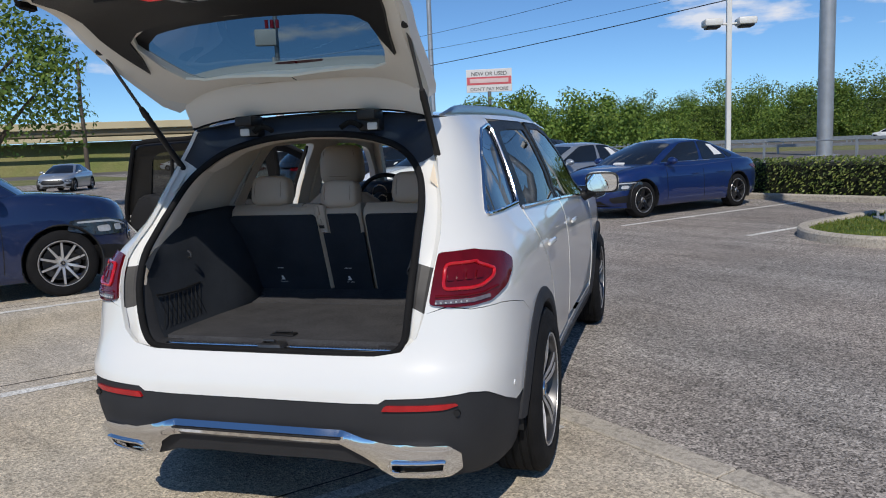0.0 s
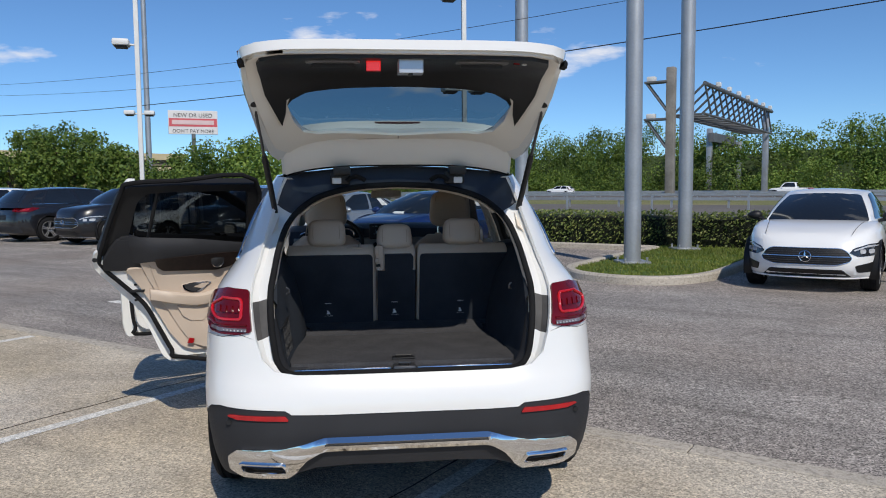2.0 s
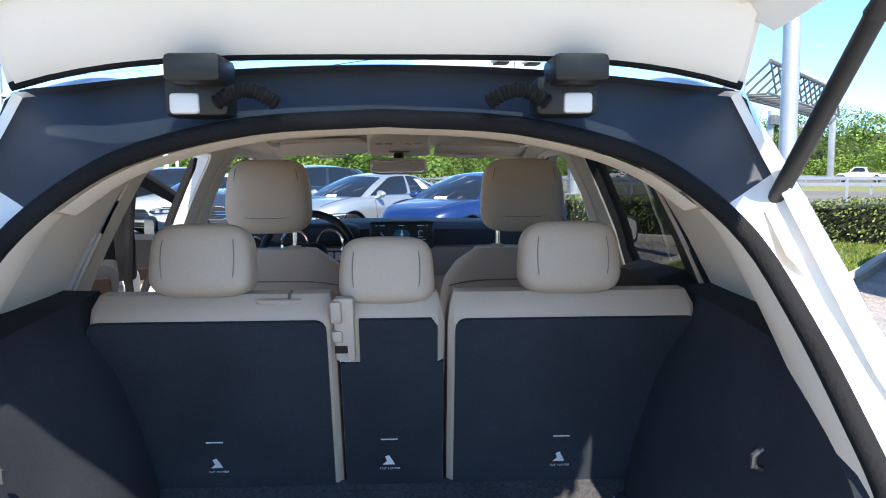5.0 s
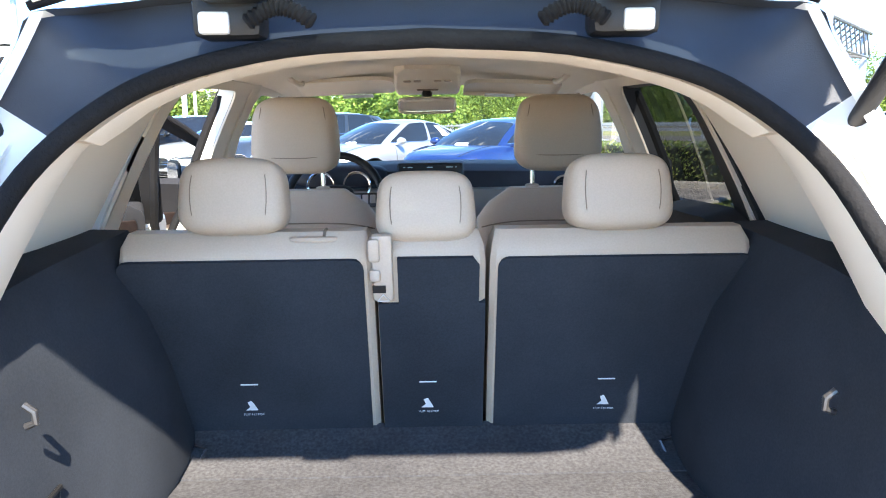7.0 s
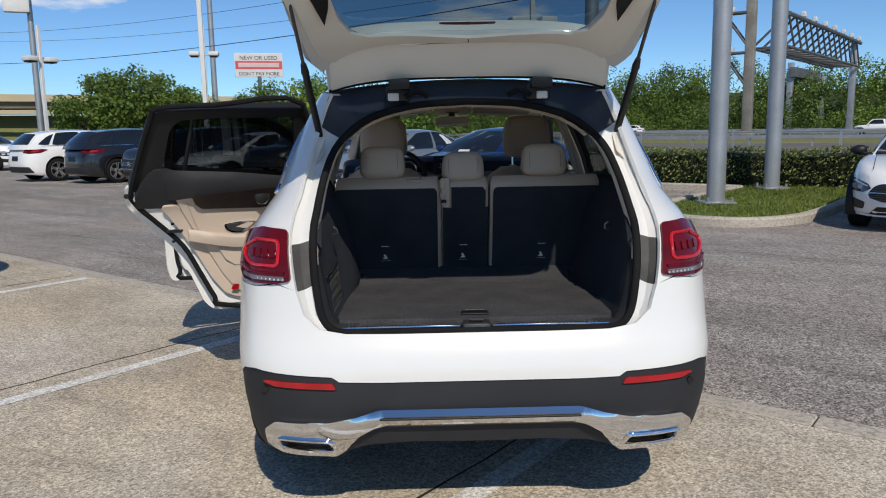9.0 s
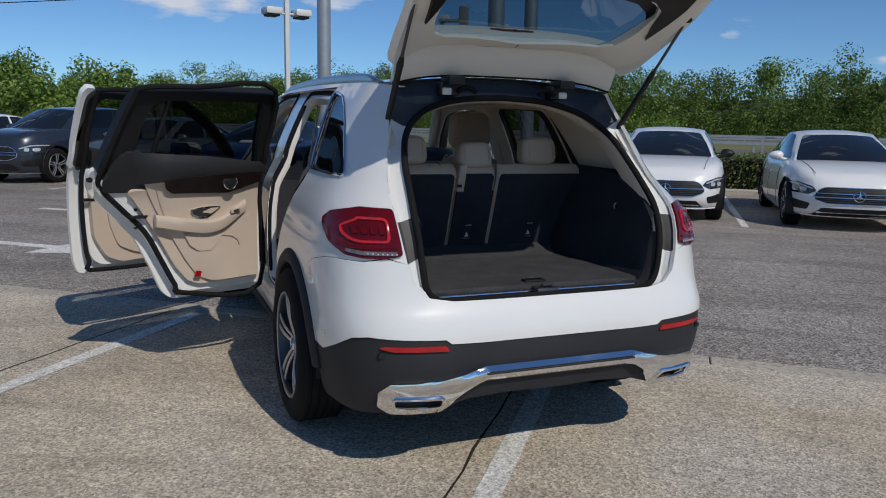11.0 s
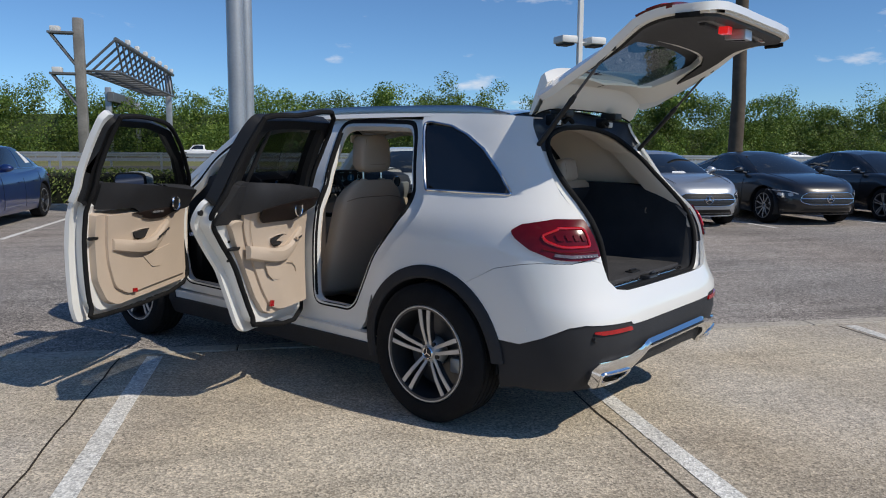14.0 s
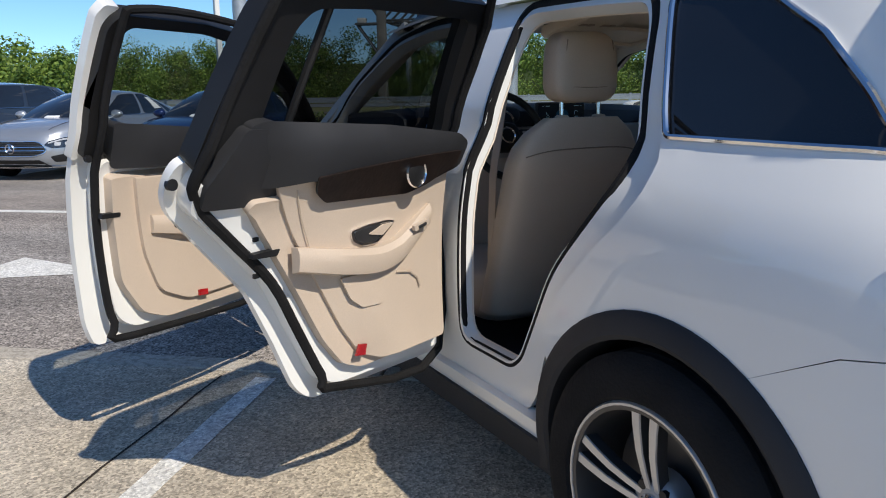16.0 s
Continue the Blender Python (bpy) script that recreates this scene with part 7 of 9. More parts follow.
# gas struts and hinges
for s in (-1, 1):
    a, b = Vector((s * 0.577, 0.505, 1.39)), Vector((s * 0.606, 0.080, 1.868))
    bm = bmesh.new()
    add_cyl(bm, a, a.lerp(b, 0.52), 0.013, seg=14)
    add_cyl(bm, a.lerp(b, 0.5), a.lerp(b, 0.56), 0.015, 0.010, seg=14)
    strut = cpart("gas_strut", bm, M_BLACK, "black gas strut holding the tailgate")
    bm = bmesh.new()
    add_cyl(bm, a.lerp(b, 0.5), b, 0.0065, seg=12)
    cpart("strut_rod", bm, M_GUNMETAL, "thin dark strut rod", strut)
    bm = bmesh.new()
    superbox(bm, a, (0.018, 0.018, 0.018), 0.8, 12, 8)
    cpart("strut_joint", bm, M_BLACK, "ball joint", strut)
    bm = bmesh.new()
    superbox(bm, b, (0.020, 0.020, 0.022), 0.8, 12, 8)
    cpart("strut_joint", bm, M_BLACK, "ball joint", strut)
    bm = bmesh.new()
    add_cyl(bm, a + Vector((s * 0.004, 0.02, -0.045)), a + Vector((s * 0.008, 0.0, -0.047)), 0.011, seg=12)
    cpart("blind_plug", bm, M_BLACK, "round black plug in the pillar")
    x = s * 0.275
    bm = bmesh.new()
    add_box(bm, (x - 0.048, 0.535, 1.530), (x + 0.048, 0.60, 1.59), 0.012, 2)
    hinge = cpart("gate_hinge", bm, M_BLACK, "black tailgate hinge")
    bm = bmesh.new()
    add_box(bm, (s * 0.291 - 0.022, 0.530, 1.534), (s * 0.291 + 0.022, 0.545, 1.565), 0.006, 2)
    cpart("hinge_arm", bm, M_POLEWHITE, "white hinge arm", hinge)
    bm = bmesh.new()
    add_box(bm, (x - 0.03, 0.48, 1.575), (x + 0.05, 0.58, 1.615), 0.008, 2)
    cpart("hinge_knuckle", bm, M_BLACK, "hinge knuckle", hinge)
    bm = bmesh.new()
    pts = [Vector((x - s * (0.03 + 0.09 * k / 28), 0.528, 1.548 + 0.02 * math.sin(k / 28 * math.pi))) for k in range(29)]
    add_tube(bm, pts, [0.0125 if k % 2 else 0.0095 for k in range(29)], 10)
    cpart("cable_bellows", bm, M_RUBBER, "ribbed black cable bellows", hinge)


# ---- doors ----
R_SKIN = [(2.025, 0.415), (1.47, 0.42), (1.42, 0.465), (1.36, 0.62), (1.285, 0.78), (1.16, 0.92), (1.055, 1.035), (1.035, 1.10), (1.05, 1.165), (1.5, 1.150), (2.025, 1.130)]
R_WIN_O = [(1.055, 1.16), (1.17, 1.50), (1.215, 1.565), (1.5, 1.582), (1.995, 1.585), (2.015, 1.125)]
R_WIN_I = [(1.21, 1.165), (1.275, 1.47), (1.32, 1.520), (1.5, 1.532), (1.925, 1.535), (1.955, 1.145)]
R_OUT = [(2.035, 0.385), (1.455, 0.385), (1.405, 0.45), (1.348, 0.615), (1.272, 0.775), (1.15, 0.912), (1.04, 1.03), (1.018, 1.10), (1.03, 1.18), (1.155, 1.52), (1.20, 1.582), (1.5, 1.596), (2.035, 1.60)]
R_IN = [(1.830, 0.505), (1.54, 0.505), (1.485, 0.545), (1.42, 0.665), (1.34, 0.83), (1.215, 0.98), (1.145, 1.08), (1.14, 1.17), (1.235, 1.47), (1.28, 1.535), (1.5, 1.547), (1.820, 1.552)]
F_SKIN = [(3.27, 0.43), (2.075, 0.435), (2.052, 0.52), (2.047, 0.8), (2.045, 1.128), (2.6, 1.105), (3.30, 1.065)]
F_WIN_O = [(2.048, 1.125), (2.062, 1.54), (2.10, 1.585), (2.45, 1.580), (2.73, 1.535), (3.02, 1.36), (3.31, 1.065)]
F_WIN_I = [(2.105, 1.14), (2.112, 1.51), (2.145, 1.545), (2.45, 1.542), (2.70, 1.497), (2.98, 1.335), (3.23, 1.085)]
F_OUT = [(3.30, 0.40), (2.035, 0.385), (2.035, 1.60), (2.45, 1.595), (2.75, 1.550), (3.05, 1.375), (3.34, 1.06), (3.33, 0.7)]
F_IN = [(3.20, 0.47), (2.10, 0.455), (2.105, 1.552), (2.44, 1.548), (2.71, 1.505), (3.0, 1.33), (3.24, 1.05), (3.24, 0.7)]
SMALL = 0.03


def inset(loop, d):
    n = len(loop)
    area = sum(loop[i][0] * loop[(i + 1) % n][1] - loop[(i + 1) % n][0] * loop[i][1] for i in range(n))
    sg = 1 if area > 0 else -1
    out = []
    for i in range(n):
        p, a, b = Vector(loop[i]), Vector(loop[i - 1]), Vector(loop[(i + 1) % n])
        n1 = Vector((-(p - a).y, (p - a).x)).normalized() * sg
        n2 = Vector((-(b - p).y, (b - p).x)).normalized() * sg
        m = (n1 + n2)
        m = m / max(0.5, m.length_squared) * 2
        out.append((p.x + m.x * d, p.y + m.y * d))
    return out


def in_panel(s, loop, off, thick, material, name, label, parent, step=0.05, rr=0.0, holes=()):
    """A panel that faces the cabin, off metres inside the outer skin."""
    bm = bmesh.new()
    lp = round_poly(loop, rr) if rr else loop
    surf_panel(bm, lp, flank(s), off, thick, step, holes, flip=s > 0)
    return cpart(name, bm, material, label, parent)


def trim_shape(s, y_end, z_mid, lo, hi, more=0.0, span=0.16):
    """A swelling trim: grows out of the door at its free end and rolls back to the glass."""
    def fn(y, z):
        t = max(0.0, min(1.0, (y - y_end) / span))
        k = t * t * (3 - 2 * t)
        roll = max(0.0, (z - z_mid) / 0.10)
        under = max(0.0, (z_mid - 0.05 - z) / 0.08)
        return in_point(s, y, z, lo + (hi - lo) * k * (1 - min(0.75, 0.55 * roll * roll)) * (1 - 0.25 * min(1.0, under)) + more)
    return fn


def shaped_panel(s, loop, fn, thick, material, name, label, parent, step=0.035, rr=0.02):
    bm = bmesh.new()
    surf_panel(bm, round_poly(loop, rr), fn, 0.0, thick, step, flip=s > 0)
    return cpart(name, bm, material, label, parent)


def in_point(s, y, z, off):
    return Vector((s * (side_x(y, z) - off), y, z))


def in_tube(s, pts, off, r, material, name, label, parent, closed=True, seg=8):
    bm = bmesh.new()
    P = resample(pts, 0.05) if closed else [Vector(p) for p in pts]
    add_tube(bm, [in_point(s, p[0], p[1], off) for p in P], r, seg, closed=closed)
    return cpart(name, bm, material, label, parent)


def armrest(s, y0, y1, z0, off, parent, name="armrest"):
    """A padded armrest that rises to a pull grip at its front."""
    bm = bmesh.new()
    rings = []
    n = 14
    for i in range(n + 1):
        t = i / n
        y = y0 + (y1 - y0) * t
        z = z0 + curve_table([(0.0, 0.033), (0.5, -0.012), (0.7, 0.0), (0.85, 0.045), (1.0, 0.09)], t)
        w = 0.048 * min(1.0, 0.45 + 2.2 * t, 0.55 + (1 - t) * 2.4)
        h = 0.031 + 0.005 * math.sin(math.pi * t)
        base = in_point(s, y, z, off)
        rings.append([base + Vector((-s * a, 0, b)) for a, b in ((-0.01, h), (w * 0.7, h), (w, h * 0.55), (w * 1.02, -h * 0.1), (w * 0.8, -h), (-0.01, -h * 1.25))])
    add_loft(bm, rings)
    bmesh.ops.recalc_face_normals(bm, faces=bm.faces)
    return cpart(name, bm, M_BEIGE, "padded beige armrest", parent)


def door_glass_frame(s, wo, wi, door):
    bm = bmesh.new()
    surf_panel(bm, round_poly(wo, SMALL), flank(s), -0.004, 0.060, 0.05, [round_poly(wi, SMALL)], flip=s < 0, inner=True)
    cpart("window_frame", bm, M_BLACK, "black window frame", door)


def left_rear_door():
    s = -1
    h = Vector((-0.90, 2.03, 0))
    m = Matrix.Translation(h) @ Matrix.Rotation(radians(-67.5), 4, "Z") @ Matrix.Translation(-h)
    bm = bmesh.new()
    surf_panel(bm, round_poly(R_SKIN, SMALL), flank(s), 0.0, 0.024, 0.06, flip=True, inner=True)
    door = cpart("rear_door", bm, M_WHITE, "white rear door standing open, beige inside", m=m)
    pan = [(1.995, 0.455), (1.52, 0.458), (1.475, 0.49), (1.405, 0.64), (1.325, 0.80), (1.20, 0.935), (1.088, 1.045), (1.068, 1.10), (1.085, 1.155), (1.5, 1.145), (1.995, 1.125)]
    in_panel(s, pan, 0.085, 0.064, M_WHITE, "inner_pan", "white inner door pan", door, rr=0.03)
    door_glass_frame(s, R_WIN_O, R_WIN_I, door)
    bm = bmesh.new()
    surf_panel(bm, inset(R_WIN_I, -0.012), flank(s), -0.03, 0.004, 0.08, flip=True)
    cpart("door_window", bm, M_TINT_DOOR, "dark tinted door window", door)
    bm = bmesh.new()
    add_tube(bm, [in_point(s, 1.335, 1.16, 0.032), in_point(s, 1.40, 1.525, 0.032)], 0.011, 8)
    cpart("window_bar", bm, M_BLACK, "black window divider", door)
    in_tube(s, smooth_loop([(1.985, 0.452), (1.51, 0.462), (1.468, 0.51), (1.398, 0.655), (1.318, 0.812), (1.192, 0.948), (1.092, 1.055), (1.078, 1.15), (1.185, 1.49), (1.235, 1.55), (1.5, 1.566), (1.96, 1.569), (1.985, 1.1)], 4),
            0.088, 0.014, M_RUBBER, "door_seal", "black rubber door seal", door)
    low = [(1.965, 0.50), (1.60, 0.495), (1.53, 0.525), (1.46, 0.62), (1.385, 0.77), (1.295, 0.93), (1.215, 1.07), (1.225, 1.10), (1.965, 1.10)]
    panel = in_panel(s, low, 0.118, 0.04, M_BEIGE, "door_panel", "beige leather door panel", door, rr=0.02)
    pad = [(1.94, 0.525), (1.66, 0.52), (1.585, 0.55), (1.515, 0.65), (1.44, 0.79), (1.355, 0.94), (1.285, 1.085), (1.30, 1.10), (1.94, 1.10)]
    edge = [(0.52, 1.62), (0.65, 1.515), (0.79, 1.44), (0.94, 1.355), (1.085, 1.285)]
    swell = lambda y, z: in_point(s, y, z, 0.132 + 0.024 * max(0.0, min(1.0, (y - lerp_table(edge, z)) / 0.10)))
    shaped_panel(s, pad, swell, 0.03, M_BEIGE, "panel_pad", "raised beige pad", panel)
    in_tube(s, [(1.345, 1.06), (1.37, 0.98), (1.40, 0.90)], 0.146, 0.0016, M_GREIGE, "stitch_line", "stitched seam", panel, closed=False)
    in_panel(s, [(1.092, 1.085), (1.25, 1.074), (1.31, 1.09), (1.30, 1.22), (1.235, 1.245), (1.165, 1.25), (1.125, 1.20), (1.085, 1.15)], 0.100, 0.04, M_DPLAST, "corner_trim", "dark corner trim below the window", door, rr=0.015)
    upper = [(1.955, 1.075), (1.88, 1.05), (1.75, 1.012), (1.44, 1.020), (1.375, 1.085), (1.28, 1.07), (1.225, 1.075), (1.195, 1.15), (1.175, 1.225), (1.22, 1.238), (1.60, 1.215), (1.90, 1.18), (1.955, 1.15)]
    sh = trim_shape(s, 1.19, 1.13, 0.101, 0.188, span=0.22)
    shaped_panel(s, upper, sh, 0.07, M_DPLAST, "upper_trim", "dark grey upper door trim", door)
    shaped_panel(s, [(1.368, 1.092), (1.385, 1.045), (1.42, 1.020), (1.74, 1.010), (1.82, 1.030), (1.93, 1.085), (1.93, 1.125), (1.75, 1.120), (1.5, 1.105)], trim_shape(s, 1.19, 1.13, 0.101, 0.188, 0.006, 0.22), 0.012, M_WOOD, "wood_insert", "dark wood insert", door, rr=0.01)
    c = in_point(s, 1.737, 1.072, 0.200)
    bm = bmesh.new()
    add_lathe(bm, [(0.036, 0.0), (0.040, 0.006), (0.042, 0.0), (0.036, -0.004)], 28, "x", Matrix.Translation(c), closed=True)
    spk = cpart("speaker_ring", bm, M_CHROME, "chrome speaker ring", door)
    bm = bmesh.new()
    add_lathe(bm, [(0.0, 0.004), (0.03, 0.003), (0.038, 0.0)], 24, "x", Matrix.Translation(c))
    cpart("speaker_grille", bm, M_BLACK, "black speaker grille", spk)
    in_panel(s, [(1.535, 0.945), (1.545, 0.908), (1.585, 0.885), (1.635, 0.885), (1.665, 0.905), (1.715, 0.955), (1.68, 0.962), (1.60, 0.958)], 0.163, 0.012, M_CHROME, "handle_surround", "chrome door handle surround", door, 0.03, 0.012)
    in_panel(s, [(1.546, 0.941), (1.556, 0.912), (1.59, 0.895), (1.63, 0.895), (1.655, 0.912), (1.70, 0.951), (1.60, 0.950)], 0.1655, 0.004, M_GUNMETAL, "handle_cup", "dark handle cup", door, 0.03, 0.008)
    in_panel(s, [(1.60, 0.925), (1.655, 0.912), (1.70, 0.951), (1.655, 0.950)], 0.170, 0.006, M_BEIGE, "door_handle", "beige door handle", door, 0.03, 0.006)
    armrest(s, 1.345, 1.86, 0.845, 0.150, door)
    in_panel(s, [(1.755, 0.915), (1.815, 0.935), (1.81, 0.955), (1.75, 0.937)], 0.208, 0.012, M_BEIGE, "switch_plate", "beige switch plate", door, 0.03, 0.004)
    in_panel(s, [(1.768, 0.925), (1.80, 0.936), (1.798, 0.946), (1.766, 0.936)], 0.212, 0.004, M_GUNMETAL, "window_switch", "grey window switch", door, 0.02)
    in_tube(s, [(1.72, 0.775), (1.78, 0.765), (1.815, 0.74), (1.825, 0.71)], 0.160, 0.004, M_GREIGE, "pocket_edge", "edge of the door pocket", door, closed=False)
    in_panel(s, [(1.50, 0.80), (1.535, 0.73), (1.58, 0.695), (1.655, 0.69), (1.70, 0.74), (1.76, 0.84), (1.62, 0.80)], 0.161, 0.006, M_BEIGE, "pocket", "shaded door pocket", door, 0.03, 0.01)
    in_panel(s, [(1.555, 0.548), (1.59, 0.542), (1.60, 0.575), (1.57, 0.58)], 0.149, 0.008, M_RED, "door_reflector", "small red door reflector", door, 0.02)
    in_panel(s, [(1.235, 0.902), (1.315, 0.898), (1.325, 0.918), (1.24, 0.916)], 0.122, 0.02, M_BLACK, "door_latch", "black door latch slot", door, 0.02, 0.004)
    for z in (0.86, 0.835, 0.94):
        in_panel(s, [(1.262, z), (1.280, z), (1.280, z + 0.013), (1.262, z + 0.013)], 0.089, 0.006, M_BLACK, "latch_screw", "dark latch screw", door, 0.02, 0.003)
    bm = bmesh.new()
    p = in_point(s, 1.050, 1.098, 0.035)
    add_cyl(bm, p - Vector((0.01, 0, 0)), p + Vector((0.004, 0, 0)), 0.014, seg=14)
    cpart("door_plug", bm, M_BLACK, "round black plug", door)
    bm = bmesh.new()
    add_tube(bm, [Vector((-side_x(y, 0.95) - 0.028, y, 0.985)) for y in (1.12, 1.17, 1.30, 1.34)], [0.008, 0.013, 0.013, 0.008], 8)
    cpart("outer_handle", bm, M_CHROME, "outer door handle", door)


def left_front_door():
    s = -1
    h = Vector((-0.92, 3.29, 0))
    m = Matrix.Translation(h) @ Matrix.Rotation(radians(-57.8), 4, "Z") @ Matrix.Translation(-h)
    bm = bmesh.new()
    surf_panel(bm, round_poly(F_SKIN, SMALL), flank(s), 0.0, 0.024, 0.06, flip=True, inner=True)
    door = cpart("front_door", bm, M_WHITE, "white front door standing open, beige inside", m=m)
    in_panel(s, [(3.24, 0.475), (2.20, 0.475), (2.135, 0.53), (2.115, 0.70), (2.105, 1.125), (2.6, 1.10), (3.25, 1.065)], 0.085, 0.064, M_WHITE, "inner_pan", "white inner door pan", door, rr=0.04)
    door_glass_frame(s, F_WIN_O, F_WIN_I, door)
    bm = bmesh.new()
    surf_panel(bm, inset(F_WIN_I, -0.012), flank(s), -0.03, 0.004, 0.08, flip=True)
    cpart("door_window", bm, M_DOORGLASS, "lightly tinted door window", door)
    bm = bmesh.new()
    surf_panel(bm, round_poly([(2.032, 1.11), (2.034, 1.56), (2.055, 1.594), (2.11, 1.592), (2.09, 1.568), (2.066, 1.53), (2.056, 1.11)], 0.01), flank(s), 0.003, 0.035, 0.04, flip=True, inner=True)
    cpart("frame_edge", bm, M_WHITE, "white rear edge of the window frame", door)
    in_tube(s, smooth_loop([(3.22, 0.47), (2.20, 0.455), (2.12, 0.52), (2.098, 0.70), (2.09, 1.1), (2.098, 1.50), (2.14, 1.565), (2.45, 1.562), (2.70, 1.515), (2.99, 1.345), (3.22, 1.10), (3.24, 0.8)], 4),
            0.088, 0.014, M_RUBBER, "door_seal", "black rubber door seal", door)
    low = [(3.18, 0.50), (2.32, 0.485), (2.22, 0.53), (2.145, 0.66), (2.125, 1.08), (3.18, 1.06)]
    panel = in_panel(s, low, 0.125, 0.045, M_BEIGE, "door_panel", "beige leather door panel", door, rr=0.03)
    in_panel(s, [(3.16, 0.55), (2.42, 0.535), (2.29, 0.60), (2.24, 0.75), (2.21, 1.07), (3.16, 1.05)], 0.142, 0.02, M_BEIGE, "panel_pad", "raised beige pad", panel, rr=0.04)
    upper = [(3.20, 1.0), (2.95, 0.985), (2.60, 0.995), (2.46, 1.05), (2.14, 1.06), (2.12, 1.215), (2.6, 1.175), (3.22, 1.115)]
    shaped_panel(s, upper, trim_shape(s, 2.12, 1.12, 0.10, 0.160), 0.06, M_DPLAST, "upper_trim", "dark grey upper door trim", door, 0.05)
    in_panel(s, [(2.46, 1.065), (2.49, 1.03), (2.58, 1.0), (2.80, 0.99), (3.0, 1.01), (3.07, 1.05), (3.0, 1.09), (2.6, 1.085)], 0.157, 0.012, M_WOOD, "wood_insert", "dark wood insert", door, rr=0.012)
    c = in_point(s, 2.95, 1.045, 0.172)
    bm = bmesh.new()
    add_lathe(bm, [(0.040, 0.0), (0.046, 0.008), (0.052, 0.0), (0.040, -0.004)], 28, "x", Matrix.Translation(c), closed=True)
    spk = cpart("speaker_ring", bm, M_CHROME, "chrome speaker ring", door)
    bm = bmesh.new()
    add_lathe(bm, [(0.0, 0.004), (0.03, 0.003), (0.042, 0.0)], 24, "x", Matrix.Translation(c))
    cpart("speaker_grille", bm, M_BLACK, "black speaker grille", spk)
    in_panel(s, [(2.66, 1.04), (2.68, 1.01), (2.80, 1.005), (2.82, 1.055), (2.68, 1.07)], 0.163, 0.008, M_GUNMETAL, "seat_switches", "grey seat switches", door, 0.03, 0.006)
    for k in range(3):
        in_panel(s, [(2.675 + 0.045 * k, 1.02), (2.71 + 0.045 * k, 1.02), (2.71 + 0.045 * k, 1.05), (2.675 + 0.045 * k, 1.05)], 0.167, 0.005, M_ALLOY, "seat_switch", "bright seat switch", door, 0.02, 0.006)
    in_panel(s, [(2.47, 0.915), (2.49, 0.87), (2.56, 0.85), (2.62, 0.865), (2.67, 0.925), (2.56, 0.925)], 0.150, 0.012, M_CHROME, "handle_surround", "chrome door handle surround", door, 0.03, 0.01)
    in_panel(s, [(2.485, 0.91), (2.50, 0.878), (2.56, 0.862), (2.61, 0.874), (2.65, 0.917), (2.56, 0.915)], 0.1525, 0.004, M_GUNMETAL, "handle_cup", "dark handle cup", door, 0.03, 0.008)
    armrest(s, 2.27, 2.90, 0.82, 0.138, door)
    for k in range(4):
        in_panel(s, [(2.70 + 0.035 * k, 0.85 + 0.014 * k), (2.725 + 0.035 * k, 0.86 + 0.014 * k), (2.725 + 0.035 * k, 0.873 + 0.014 * k), (2.70 + 0.035 * k, 0.863 + 0.014 * k)], 0.203, 0.006, M_GUNMETAL, "window_switch", "grey window switch", door, 0.02)
    in_panel(s, [(2.60, 0.74), (2.70, 0.66), (2.80, 0.65), (2.95, 0.78)], 0.148, 0.006, M_BEIGE, "pocket", "shaded door pocket", door, 0.03, 0.01)
    in_panel(s, [(2.46, 0.535), (2.505, 0.53), (2.505, 0.555), (2.46, 0.56)], 0.149, 0.008, M_RED, "door_reflector", "small red door reflector", door, 0.02)
    in_panel(s, [(2.085, 0.905), (2.16, 0.905), (2.16, 0.922), (2.09, 0.925)], 0.128, 0.02, M_BLACK, "door_latch", "black door latch slot", door, 0.02, 0.004)
    bm = bmesh.new()
    p = in_point(s, 2.062, 1.10, 0.085)
    add_cyl(bm, p - Vector((0.01, 0, 0)), p + Vector((0.004, 0, 0)), 0.012, seg=14)
    cpart("door_plug", bm, M_BLACK, "round black plug", door)
    wing_mirror(-1, door)


def wing_mirror(s, parent):
    bm = bmesh.new()
    c = Vector((s * 1.01, 3.00, 1.17))
    superbox(bm, c, (0.115, 0.085, 0.075), 0.55, 28, 14)
    for v in bm.verts:
        v.co.y = max(v.co.y, c.y - 0.040)
        v.co.z -= 0.10 * max(0.0, s * (v.co.x - c.x)) * (1 if v.co.z > c.z else 0)
    mm = cpart("wing_mirror", bm, M_WHITE, "white wing mirror", parent)
    bm = bmesh.new()
    superbox(bm, c + Vector((0, -0.042, -0.002)), (0.113, 0.010, 0.072), 0.45, 28, 8)
    cpart("mirror_surround", bm, M_BLACK, "black mirror surround", mm)
    bm = bmesh.new()
    add_loft(bm, [[c + Vector((0.100 * math.copysign(abs(math.cos(a)) ** 0.5, math.cos(a)), d, -0.002 + 0.060 * math.copysign(abs(math.sin(a)) ** 0.5, math.sin(a)))) for a in np.linspace(0, 2 * math.pi, 33)[:-1]] for d in (-0.050, -0.0545)])
    bmesh.ops.recalc_face_normals(bm, faces=bm.faces)
    cpart("mirror_glass", bm, M_MIRROR, "mirror glass", mm)
    bm = bmesh.new()
    add_tube(bm, [c + Vector((-s * 0.05, 0.02, -0.06)), Vector((s * 0.87, 3.04, 1.075))], [0.03, 0.04], 10)
    cpart("mirror_foot", bm, M_BLACK, "black mirror foot", mm)


left_rear_door()
left_front_door()


